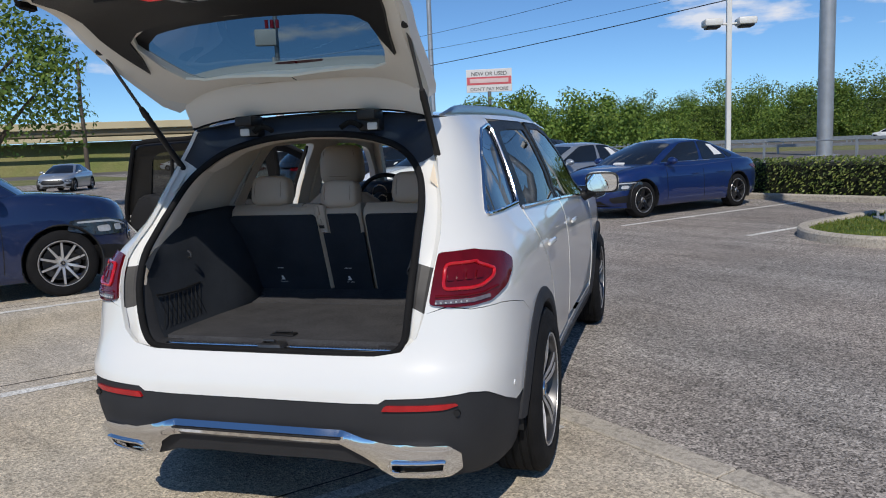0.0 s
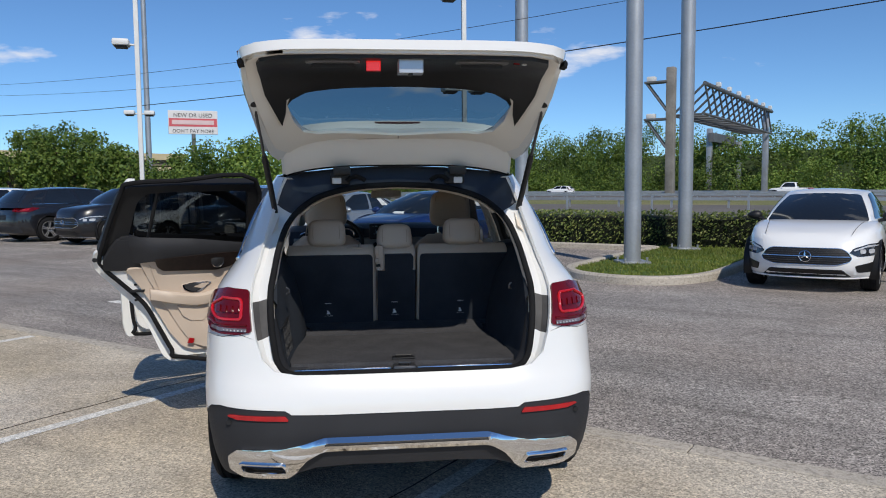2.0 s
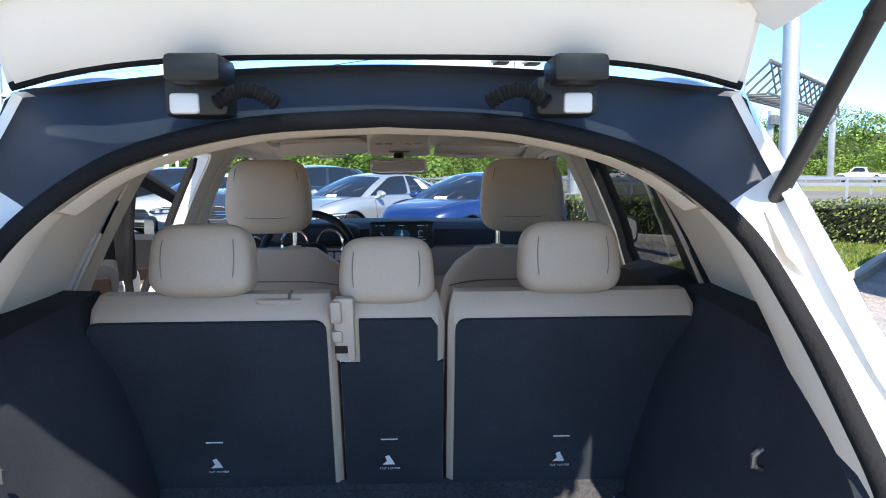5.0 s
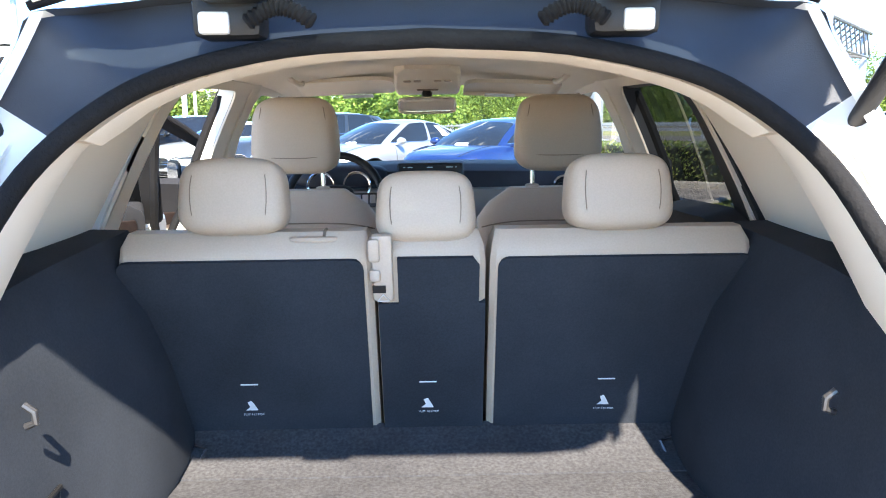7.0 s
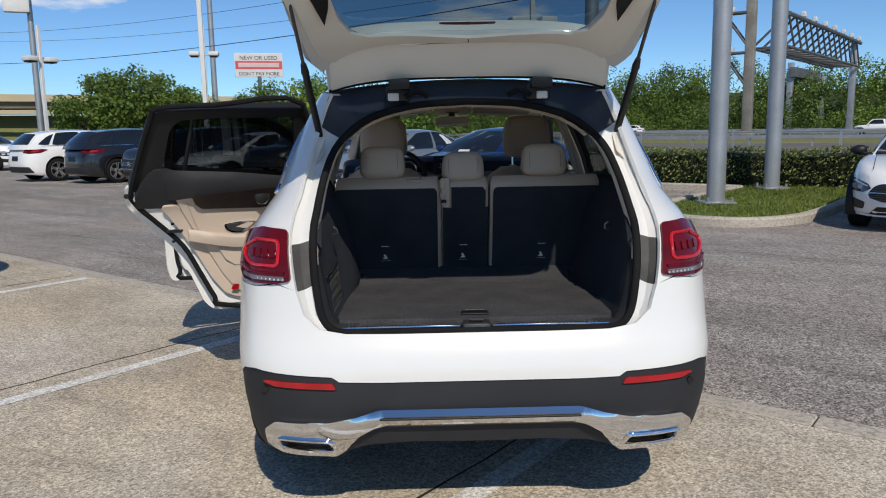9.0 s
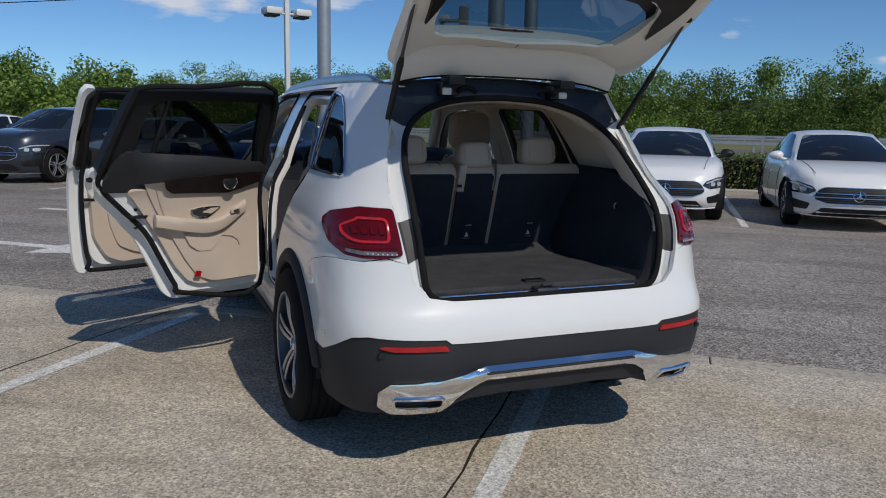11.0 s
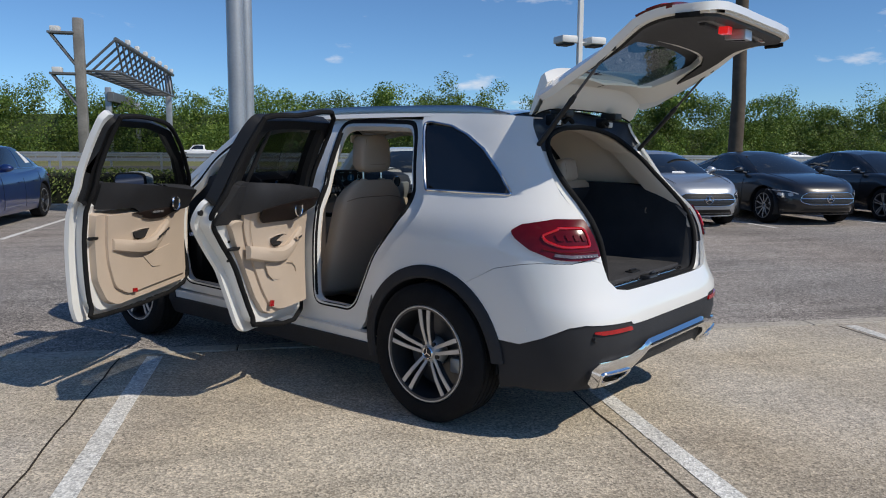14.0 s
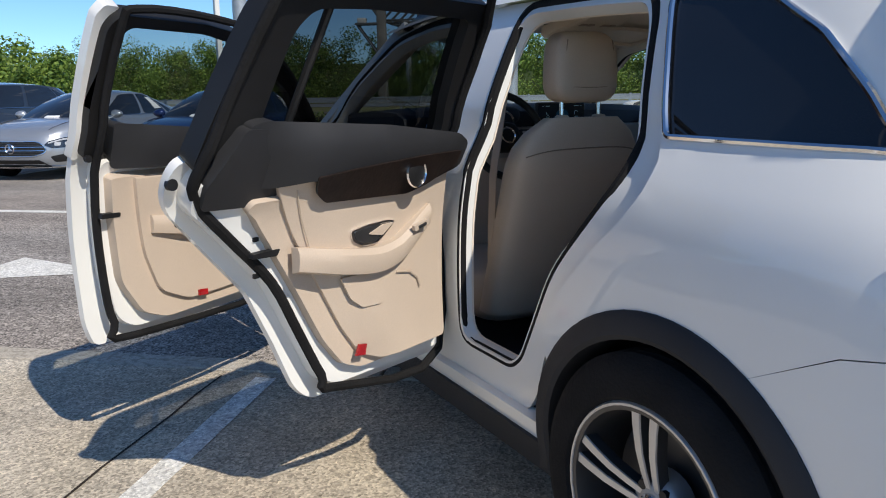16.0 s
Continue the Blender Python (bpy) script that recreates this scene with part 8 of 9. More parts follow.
def right_door(name, skin, wo, wi, glass, label):
    s = 1
    bm = bmesh.new()
    surf_panel(bm, round_poly(skin, SMALL), flank(s), 0.0, 0.03, 0.06, flip=False)
    door = cpart(name, bm, M_WHITE, label)
    door_glass_frame(s, wo, wi, door)
    bm = bmesh.new()
    surf_panel(bm, inset(wi, -0.012), flank(s), -0.008, 0.004, 0.08, flip=False)
    cpart("door_window", bm, glass, "door window", door)
    bm = bmesh.new()
    ys = [p[0] for p in wo]
    n = 10
    zz = lambda y: lerp_table([(1.05, 1.165), (1.5, 1.150), (2.04, 1.130), (2.6, 1.105), (3.30, 1.065)], y)
    add_tube(bm, [Vector((side_x(y, zz(y)) + 0.006, y, zz(y) + 0.004)) for y in np.linspace(min(ys), max(ys), n)], 0.009, 8)
    cpart("belt_trim", bm, M_CHROME, "chrome belt line", door)
    y0 = min(p[0] for p in skin) + 0.10
    bm = bmesh.new()
    add_tube(bm, [Vector((side_x(y, 0.98) + 0.02, y, 0.985)) for y in np.linspace(y0, y0 + 0.22, 5)], [0.008, 0.013, 0.014, 0.013, 0.008], 8)
    cpart("outer_handle", bm, M_WHITE, "white door handle", door)
    return door


rd = right_door("rear_door", R_SKIN, R_WIN_O, R_WIN_I, M_TINT_DOOR, "white rear door, shut")
fd = right_door("front_door", F_SKIN, F_WIN_O, F_WIN_I, M_CLEARGLASS, "white front door, shut")
wing_mirror(1, fd)
in_panel(1, [(1.955, 0.475), (1.56, 0.475), (1.46, 0.66), (1.28, 0.955), (1.22, 1.09), (1.955, 1.08)], 0.125, 0.045, M_BEIGE, "door_panel", "beige leather door panel", rd, rr=0.02)
in_panel(1, [(1.96, 1.05), (1.285, 1.06), (1.12, 1.10), (1.10, 1.20), (1.22, 1.225), (1.60, 1.205), (1.955, 1.16)], 0.14, 0.075, M_DPLAST, "upper_trim", "dark grey upper door trim", rd, rr=0.02)
in_panel(1, [(3.18, 0.50), (2.22, 0.53), (2.15, 0.98), (3.18, 0.98)], 0.125, 0.045, M_BEIGE, "door_panel", "beige leather door panel", fd, rr=0.03)
in_panel(1, [(3.20, 0.95), (2.15, 0.965), (2.14, 1.135), (2.6, 1.115), (3.20, 1.085)], 0.15, 0.075, M_DPLAST, "upper_trim", "dark grey upper door trim", fd, rr=0.03)

# door frames of the body
for s in (-1, 1):
    for nm, out, inn in (("rear_door_frame", R_OUT, R_IN), ("front_door_frame", F_OUT, F_IN)):
        bm = bmesh.new()
        if s > 0 and nm == "rear_door_frame":
            inn = [(y - 0.075 if y < 1.3 and z > 1.0 else y, z) for y, z in R_IN]
        surf_panel(bm, round_poly(out, 0.02), flank(s), -0.03, 0.045, 0.05, [round_poly(inn, 0.07)], flip=s < 0, inner=True)
        fr = cpart(nm, bm, M_WHITE if s < 0 else M_DPLAST, "white door frame of the body" if s < 0 else "dark trimmed door frame of the body")
        in_panel(s, round_poly(inset(out, 0.012), 0.02), 0.082, 0.006, M_TRIM, "frame_trim", "beige trim inside the door frame", fr, holes=[round_poly(inn, 0.07)])
        in_tube(s, round_poly(inset(inn, -0.010), 0.07), 0.044, 0.016, M_RUBBER, "frame_seal", "black rubber door seal", fr)
    # cant rail above the doors and the sills below
    bm = bmesh.new()
    rings = []
    for y in np.linspace(1.15, 2.80, 20):
        ze = roof_edge(y)
        rings.append([Vector((s * side_x(y, z), y, z)) for z in (min(ze, 1.592) - 0.012, ze - 0.004, ze)] + [Vector((s * (side_x(y, ze) - 0.03), y, ze + 0.004))])
    add_loft(bm, rings, closed=False)
    bmesh.ops.recalc_face_normals(bm, faces=bm.faces)
    cpart("cant_rail", bm, M_WHITE, "white rail above the doors")
    bm = bmesh.new()
    surf_panel(bm, [(1.30, 0.385), (3.36, 0.39), (3.38, 0.34), (1.315, 0.335)], flank(s), 0.0, 0.05, 0.08, flip=s < 0)
    cpart("white_sill", bm, M_WHITE, "white sill strip")
    bm = bmesh.new()
    surf_panel(bm, round_poly([(1.29, 0.335), (3.40, 0.34), (3.40, 0.22), (1.28, 0.22)], 0.02), flank(s), 0.012, 0.10, 0.08, flip=s < 0)
    cpart("sill_cladding", bm, M_DPLAST, "dark grey sill cladding")
    # front wing
    bm = bmesh.new()
    wing = [(3.32, 0.38)] + [(y, z) for y, z in arch_pts(3.78, ARCH_R, 178, 0, 20)] + [(4.30, 0.42), (4.50, 0.55), (4.52, 0.75), (4.35, 0.88), (4.0, 0.98), (3.5, 1.05), (3.33, 1.06)]
    surf_panel(bm, wing, flank(s), 0.0, 0.02, 0.07, flip=s < 0)
    cpart("front_wing", bm, M_WHITE, "white front wing")
    # windscreen pillar
    bm = bmesh.new()
    rings = []
    for t in np.linspace(0, 1, 9):
        p = Vector((s * (0.575 + 0.20 * t), 2.74 + 0.70 * t, 1.575 - 0.50 * t ** 1.05))
        rings.append([p + Vector((s * a, b, c)) for a, b, c in ((0.035, -0.03, -0.02), (0.02, 0.0, 0.02), (-0.035, 0.03, 0.01), (-0.04, 0.0, -0.03), (0.0, -0.05, -0.035))])
    add_loft(bm, rings)
    bmesh.ops.recalc_face_normals(bm, faces=bm.faces)
    cpart("windscreen_pillar", bm, M_WHITE, "white windscreen pillar")
    bm = bmesh.new()
    rings = []
    for t in np.linspace(0, 1, 7):
        p = Vector((s * (0.535 + 0.19 * t), 2.70 + 0.62 * t, 1.555 - 0.42 * t ** 1.05))
        rings.append([p + Vector((s * a, b, c)) for a, b, c in ((0.03, -0.03, -0.01), (0.0, 0.03, 0.005), (-0.03, 0.02, -0.01), (-0.03, -0.04, -0.02))])
    add_loft(bm, rings)
    bmesh.ops.recalc_face_normals(bm, faces=bm.faces)
    cpart("inner_pillar", bm, M_TRIM, "beige inner windscreen pillar")
    bm = bmesh.new()
    rings = []
    for t in np.linspace(0, 1, 7):
        z = 0.50 + 1.04 * t
        y = 2.03
        x = side_x(y, z) - 0.085
        rings.append([Vector((s * (x + a), y + b, z)) for a, b in ((0.03, -0.06), (-0.01, -0.055), (-0.02, 0.0), (-0.01, 0.055), (0.03, 0.06))])
    add_loft(bm, rings, closed=False)
    cpart("middle_pillar", bm, M_TRIM, "beige trim of the middle pillar")
    bm = bmesh.new()
    pts = [Vector((s * 0.50, 2.05, 1.50)), Vector((s * 0.53, 2.06, 1.35)), Vector((s * 0.60, 2.04, 1.0)), Vector((s * 0.62, 2.02, 0.7))]
    for a, b in zip(pts, pts[1:]):
        add_loft(bm, [[p + Vector((dx, dy, 0)) for dx, dy in ((-0.002, -0.022), (0.002, -0.022), (0.002, 0.022), (-0.002, 0.022))] for p in (a, b)])
    cpart("seat_belt", bm, M_GREIGE, "beige seat belt")

# bonnet and windscreen
bm = bmesh.new()
rings = []
for y in np.linspace(3.42, 4.56, 14):
    z = curve_table([(3.42, 1.05), (3.8, 1.03), (4.2, 0.97), (4.45, 0.88), (4.56, 0.74)], y)
    w = side_x(min(y, 4.5), 1.0) * 0.94
    rings.append([Vector((w * k / 8, y, z + 0.035 * (1 - (k / 8) ** 2))) for k in range(-8, 9)])
add_loft(bm, rings, closed=False)
bmesh.ops.recalc_face_normals(bm, faces=bm.faces)
cpart("bonnet", bm, M_WHITE, "white bonnet")
bm = bmesh.new()
rings = []
for y, z0, z1 in ((4.52, 0.30, 0.86), (4.60, 0.34, 0.74)):
    w = 0.70 if y < 4.55 else 0.60
    rings.append([Vector((-w, y, z0)), Vector((w, y, z0)), Vector((w, y, z1)), Vector((-w, y, z1))])
add_loft(bm, rings)
bmesh.ops.recalc_face_normals(bm, faces=bm.faces)
cpart("front_bumper", bm, M_WHITE, "white front bumper")


def screen_pt(a, b):
    """Windscreen: a across from -1 to 1, b from the cowl up to the roof."""
    w = 0.735 + (0.565 - 0.735) * b
    return Vector((w * a, 3.46 - 0.70 * b + 0.07 * (1 - a * a), 1.075 + 0.50 * b - 0.02 * a * a + 0.02 * math.sin(math.pi * b) + 0.045 * b * (1 - a * a)))


bm = bmesh.new()
surf_panel(bm, [(-1, 0), (1, 0), (1, 1), (-1, 1)], screen_pt, 0.0, 0.005, 0.12)
cpart("windscreen", bm, M_CLEARGLASS, "clear windscreen")


# ---- cabin ----
bm = bmesh.new()
add_box(bm, (-0.78, 0.98, 0.28), (0.78, 3.45, 0.36), 0.02, 1)
cpart("cabin_floor", bm, M_CARPET, "dark carpeted cabin floor")
bm = bmesh.new()
add_box(bm, (-0.70, 3.30, 0.36), (0.70, 3.42, 1.08), 0.03, 1)
cpart("bulkhead", bm, M_BLACK, "dark bulkhead under the dashboard")


def lean(x, z, d=0.0):
    """A point of the rear seat's back: d towards the boot."""
    return Vector((x, 0.948 - (z - 0.76) * 0.325 - d, z - 0.3 * d))


def seat_back(x0, x1, name, label, carpet):
    bm = bmesh.new()
    rings = []
    for z, a, b, r in ((0.62, 0.012, 0.12, 0.0), (0.80, 0.0, 0.15, 0.0), (1.05, 0.0, 0.14, 0.0), (1.160, 0.0, 0.125, 0.0), (1.188, 0.012, 0.11, 0.004), (1.204, 0.04, 0.09, 0.012)):
        p0, p1 = lean(x0 + r, z, -a), lean(x1 - r, z, -a)
        q0, q1 = p0 + Vector((0, b - a, 0)), p1 + Vector((0, b - a, 0))
        rings.append([p0 + Vector((0.01, 0, 0)), p1 - Vector((0.01, 0, 0)), p1 + Vector((0, 0.01, 0)), q1, q0, p0 + Vector((0, 0.01, 0))])
    add_loft(bm, rings)
    bmesh.ops.recalc_face_normals(bm, faces=bm.faces)
    back = cpart(name, bm, M_GREIGE, label)
    bm = bmesh.new()
    surf_panel(bm, carpet, lambda x, z: lean(x, z), 0.006, 0.02, 0.06, flip=False)
    cpart("carpet_back", bm, M_CARPET, "dark carpet on the back of the seat", back)
    return back


def back_loop(x0, x1, top=1.168, r=0.022):
    return round_poly([(x0, 0.735), (x1, 0.735), (x1, top), (x0, top)], [0, 0, r, r])


sl = seat_back(-0.570, -0.108, "rear_seat", "beige rear seat back with dark carpet behind", back_loop(-0.572, -0.124))
sm = seat_back(-0.102, 0.100, "rear_seat", "beige narrow middle seat back", [(-0.100, 0.735), (0.100, 0.735), (0.100, 1.08), (0.088, 1.08), (0.088, 1.155), (0.076, 1.17), (-0.062, 1.17), (-0.062, 1.08), (-0.100, 1.08)])
sr = seat_back(0.108, 0.590, "rear_seat", "beige rear seat back with dark carpet behind", back_loop(0.122, 0.592))
for x, w, hz, hh, back in ((-0.361, 0.096, 1.279, 0.071, sl), (-0.009, 0.090, 1.256, 0.066, sm), (0.347, 0.096, 1.279, 0.071, sr)):
    bm = bmesh.new()
    superbox(bm, (x, 0.865, hz), (w, 0.052, hh), 0.50, 36, 20, Matrix.Translation((x, 0.865, hz)) @ Matrix.Rotation(radians(-10), 4, "X") @ Matrix.Translation((-x, -0.865, -hz)))
    for v in bm.verts:
        v.co.x = x + (v.co.x - x) * (1.02 - 0.055 * max(-0.5, (v.co.z - hz) / hh))
    hr = cpart("headrest", bm, M_GREIGE, "beige leather headrest", back)
    for k in (-1, 1):
        bm = bmesh.new()
        superbox(bm, (x + k * w * 0.55, 0.872, 1.209), (0.030, 0.026, 0.010), 0.7, 14, 8)
        cpart("headrest_socket", bm, M_TRIM, "beige headrest socket", back)
        bm = bmesh.new()
        pts = []
        for i in range(12):
            t = -1 + 2 * i / 11
            p = Matrix.Rotation(radians(-10), 4, "X") @ Vector((k * w * (0.64 + 0.07 * (1 - t * t)), -0.0505 * (1 - 0.35 * t ** 4), t * hh * 0.78))
            pts.append(Vector((x, 0.865, hz)) + p)
        add_tube(bm, pts, 0.0009, 5)
        cpart("stitch_line", bm, M_SEAM, "stitched seam", hr)
# belt guide, tether slots and marks
bm = bmesh.new()
for z0, z1, d in ((1.085, 1.215, 0.014), (1.165, 1.21, 0.026), (1.125, 1.15, 0.022)):
    vs = add_box(bm, (-0.108 if d < 0.02 else -0.113, -d, z0), (-0.070 if d < 0.02 else -0.092, 0.02, z1), 0.006, 2)
    for v in vs:
        if v.is_valid:
            v.co.y += 0.948 - (v.co.z - 0.76) * 0.325
guide = cpart("belt_guide", bm, M_BEIGE, "beige plastic belt guide", sm)
bm = bmesh.new()
surf_panel(bm, [(-0.108, 1.108), (-0.084, 1.108), (-0.084, 1.122), (-0.108, 1.122)], lambda x, z: lean(x, z, 0.0155), 0.0, 0.004, 0.03)
cpart("guide_slot", bm, M_BLACK, "dark slot of the belt guide", guide)
bm = bmesh.new()
add_tube(bm, [lean(x, z, 0.0155) for x, z in ((-0.10, 1.092), (-0.078, 1.092), (-0.089, 1.105))], 0.0012, 5, closed=True)
cpart("warning_mark", bm, M_LINEWHITE, "white triangle mark", guide)
for x, back in ((-0.362, sl), (-0.010, sm), (0.344, sr)):
    bm = bmesh.new()
    add_tube(bm, [lean(x - 0.017, 0.908, 0.007), lean(x + 0.017, 0.908, 0.007)], 0.0014, 5)
    cpart("tether_slot", bm, M_LINEWHITE, "pale tether slot line", back)
    bm = bmesh.new()
    surf_panel(bm, [(x - 0.014, 0.847), (x + 0.010, 0.847), (x + 0.006, 0.856), (x - 0.001, 0.869), (x - 0.009, 0.866), (x - 0.005, 0.855)], lambda a, z: lean(a, z, 0.007), 0.0, 0.001, 0.01)
    cpart("tether_mark", bm, M_LINEWHITE, "white child seat mark", back)
    txt = bpy.data.curves.new("tether_text", "FONT")
    txt.body = "TOP TETHER"
    txt.size = 0.0075
    txt.align_x = "CENTER"
    t_ob = new("tether_text", txt)
    t_ob.parent = back
    p = lean(x, 0.836, 0.008)
    t_ob.matrix_basis = pose(p.x, p.y, p.z, 72, 0, 0)
    txt.materials.append(M_LINEWHITE)
bm = bmesh.new()
superbox(bm, (-0.215, 0.858, 1.203), (0.048, 0.036, 0.006), 0.5, 24, 8)
strap_cover = cpart("strap_cover", bm, M_GREIGE, "beige flap on the seat's top", sl)
bm = bmesh.new()
add_tube(bm, [(-0.195, 0.832, 1.208), (-0.195, 0.845, 1.217), (-0.195, 0.865, 1.217), (-0.195, 0.878, 1.208)], 0.003, 6)
cpart("release_loop", bm, M_SEAM, "brown release loop", strap_cover)
# rear cushion
bm = bmesh.new()
superbox(bm, (0.0, 1.30, 0.60), (0.60, 0.27, 0.10), 0.3, 32, 14)
cpart("rear_cushion", bm, M_GREIGE, "beige rear seat cushion")


def front_seat(x, name):
    bm = bmesh.new()
    rings = []
    n = 14
    for i in range(n + 1):
        t = i / n
        z = 0.52 + 0.69 * t
        yc = 1.99 - 0.20 * t
        w = 0.265 * (1 - 0.02 * t) * (1.0 if t < 0.72 else 1 - 0.43 * ((t - 0.72) / 0.28) ** 3)
        d = 0.075 * (1.0 if t < 0.75 else 1 - 0.55 * ((t - 0.75) / 0.25) ** 2)
        ring = []
        for k in range(28):
            a = 2 * math.pi * k / 28
            c, s_ = math.cos(a), math.sin(a)
            ring.append(Vector((x + w * math.copysign(abs(c) ** 0.45, c), yc + d * math.copysign(abs(s_) ** 0.6, s_), z)))
        rings.append(ring)
    add_loft(bm, rings)
    bmesh.ops.recalc_face_normals(bm, faces=bm.faces)
    seat = cpart(name, bm, M_GREIGE, "beige leather front seat back")
    bm = bmesh.new()
    superbox(bm, (x, 2.26, 0.56), (0.26, 0.30, 0.10), 0.35, 28, 12)
    cpart("seat_cushion", bm, M_GREIGE, "beige seat cushion", seat)
    bm = bmesh.new()
    superbox(bm, (x, 1.80, 1.374), (0.127, 0.058, 0.116), 0.46, 36, 20)
    for v in bm.verts:
        f = (v.co.z - 1.374) / 0.116
        v.co.x = x + (v.co.x - x) * (1.03 - 0.06 * max(-0.3, f) - 0.05 * max(0.0, f) ** 2)
        v.co.y += 0.012 * max(0.0, f) ** 2
    hr = cpart("headrest", bm, M_GREIGE, "beige leather headrest", seat)
    bm = bmesh.new()
    pts = [(-0.092, 0.085), (-0.100, 0.03), (-0.100, -0.045), (-0.085, -0.062), (0.0, -0.066), (0.085, -0.062), (0.100, -0.045), (0.100, 0.03), (0.092, 0.085)]
    add_tube(bm, [Vector((x + p, 1.7435 + 0.75 * p * p * p * p / 0.01 + 0.9 * max(0.0, q - 0.02) ** 2, 1.374 + q)) for p, q in smooth_line(pts, 5)], 0.0014, 5)
    cpart("stitch_line", bm, M_SEAM, "stitched seam", hr)
    for k in (-1, 1):
        bm = bmesh.new()
        add_cyl(bm, (x + k * 0.078, 1.795, 1.18), (x + k * 0.078, 1.80, 1.29), 0.0075, seg=10)
        cpart("headrest_post", bm, M_CHROME, "chrome headrest post", seat)
        bm = bmesh.new()
        superbox(bm, (x + k * 0.078, 1.795, 1.212), (0.022, 0.02, 0.008), 0.7, 12, 8)
        cpart("post_socket", bm, M_GREIGE, "post socket", seat)
    bm = bmesh.new()
    pts = []
    for p in np.linspace(-0.235, 0.235, 21):
        z = 1.110 - 0.022 * (p / 0.235) ** 4
        t = (z - 0.52) / 0.69
        d = 0.075 * (1 if t < 0.75 else 1 - 0.55 * ((t - 0.75) / 0.25) ** 2)
        w = 0.265 * (1 - 0.02 * t) * (1 if t < 0.72 else 1 - 0.43 * ((t - 0.72) / 0.28) ** 3)
        pts.append(Vector((x + p, 1.99 - 0.20 * t - d * max(0.0, 1 - (abs(p) / w) ** (2 / 0.45)) ** 0.3 - 0.0005, z)))
    add_tube(bm, pts, 0.0022, 6)
    cpart("back_seam", bm, M_SEAM, "brown seam across the seat back", seat)
    bm = bmesh.new()
    superbox(bm, (x - 0.17, 1.96, 0.62), (0.085, 0.05, 0.085), 0.7, 20, 12)
    cpart("side_cover", bm, M_GREIGE, "round side cover of the seat", seat)


front_seat(-0.408, "driver_seat")
front_seat(0.392, "passenger_seat")

# dashboard
bm = bmesh.new()
rings = []
for x in np.linspace(-0.72, 0.72, 25):
    dz = -0.02 * (x / 0.72) ** 2
    rings.append([Vector((x, y, z + dz)) for y, z in ((2.52, 1.00), (2.50, 1.10), (2.49, 1.165), (2.515, 1.215), (2.58, 1.238), (2.80, 1.245), (3.05, 1.230), (3.25, 1.195), (3.36, 1.145), (3.36, 0.95), (2.60, 0.90))])
add_loft(bm, rings)
bmesh.ops.recalc_face_normals(bm, faces=bm.faces)
dash = cpart("dashboard", bm, M_DASH, "dark blue grey dashboard")
bm = bmesh.new()
rings = []
for x in np.linspace(-0.68, 0.68, 21):
    rings.append([Vector((x, y, z)) for y, z in ((2.50, 1.02), (2.478, 1.075), (2.470, 1.142), (2.50, 1.152))])
add_loft(bm, rings)
bmesh.ops.recalc_face_normals(bm, faces=bm.faces)
cpart("dash_trim", bm, M_ALLOYTRIM, "silver dashboard trim", dash)
bm = bmesh.new()
rings = []
for x in np.linspace(-0.69, 0.69, 21):
    rings.append([Vector((x, y, z)) for y, z in ((2.54, 0.62), (2.50, 0.80), (2.495, 1.02), (2.56, 1.02), (2.62, 0.62))])
add_loft(bm, rings)
bmesh.ops.recalc_face_normals(bm, faces=bm.faces)
cpart("lower_dash", bm, M_BEIGE, "beige lower dashboard", dash)
bm = bmesh.new()
add_box(bm, (-0.13, 2.425, 1.140), (0.13, 2.455, 1.252), 0.012, 3)
scr = cpart("display", bm, M_BLACK, "black free-standing display", dash)
bm = bmesh.new()
add_box(bm, (-0.124, 2.421, 1.146), (0.124, 2.427, 1.246), 0.002, 1)
cpart("display_glass", bm, M_SCREEN, "dark blue display glass", scr)
for x in (-0.075, 0.075):
    bm = bmesh.new()
    add_tube(bm, [Vector((x + 0.009 * math.cos(a), 2.4205, 1.206 + 0.009 * math.sin(a))) for a in (np.linspace(2.8, 5.0, 8) if x < 0 else np.linspace(0.3, 4.2, 10))], 0.0011, 5)
    for j, w in enumerate((0.010, 0.022, 0.008)):
        add_box(bm, (x - w, 2.4195, 1.1885 - 0.010 * j), (x + w, 2.421, 1.1905 - 0.010 * j))
    cpart("display_icon", bm, M_SCREENICON, "pale display icon", scr)
bm = bmesh.new()
add_lathe(bm, [(0.0, 0.0), (0.034, 0.0)], 28, "x", Matrix.Translation((0, 2.4204, 1.196)) @ Matrix.Scale(0.75, 4, (0, 0, 1)) @ pose(0, 0, 0, 0, 0, -90))
cpart("display_glow", bm, M_SCREENGLOW, "blue lit middle of the display", scr)
bm = bmesh.new()
add_box(bm, (-0.010, 2.4175, 1.183), (0.010, 2.4190, 1.185))
add_box(bm, (-0.003, 2.4175, 1.190), (0.003, 2.4190, 1.216))
add_box(bm, (-0.007, 2.4175, 1.199), (0.007, 2.4190, 1.203))
cpart("display_icon", bm, M_SCREENICON, "pale display icon", scr)
bm = bmesh.new()
for x0, x1 in ((-0.105, -0.098), (-0.088, -0.068), (-0.012, 0.010), (0.062, 0.088), (0.096, 0.104)):
    add_box(bm, (x0, 2.4195, 1.234), (x1, 2.421, 1.2365))
cpart("status_line", bm, M_SCREENICON, "row of small display marks", scr)
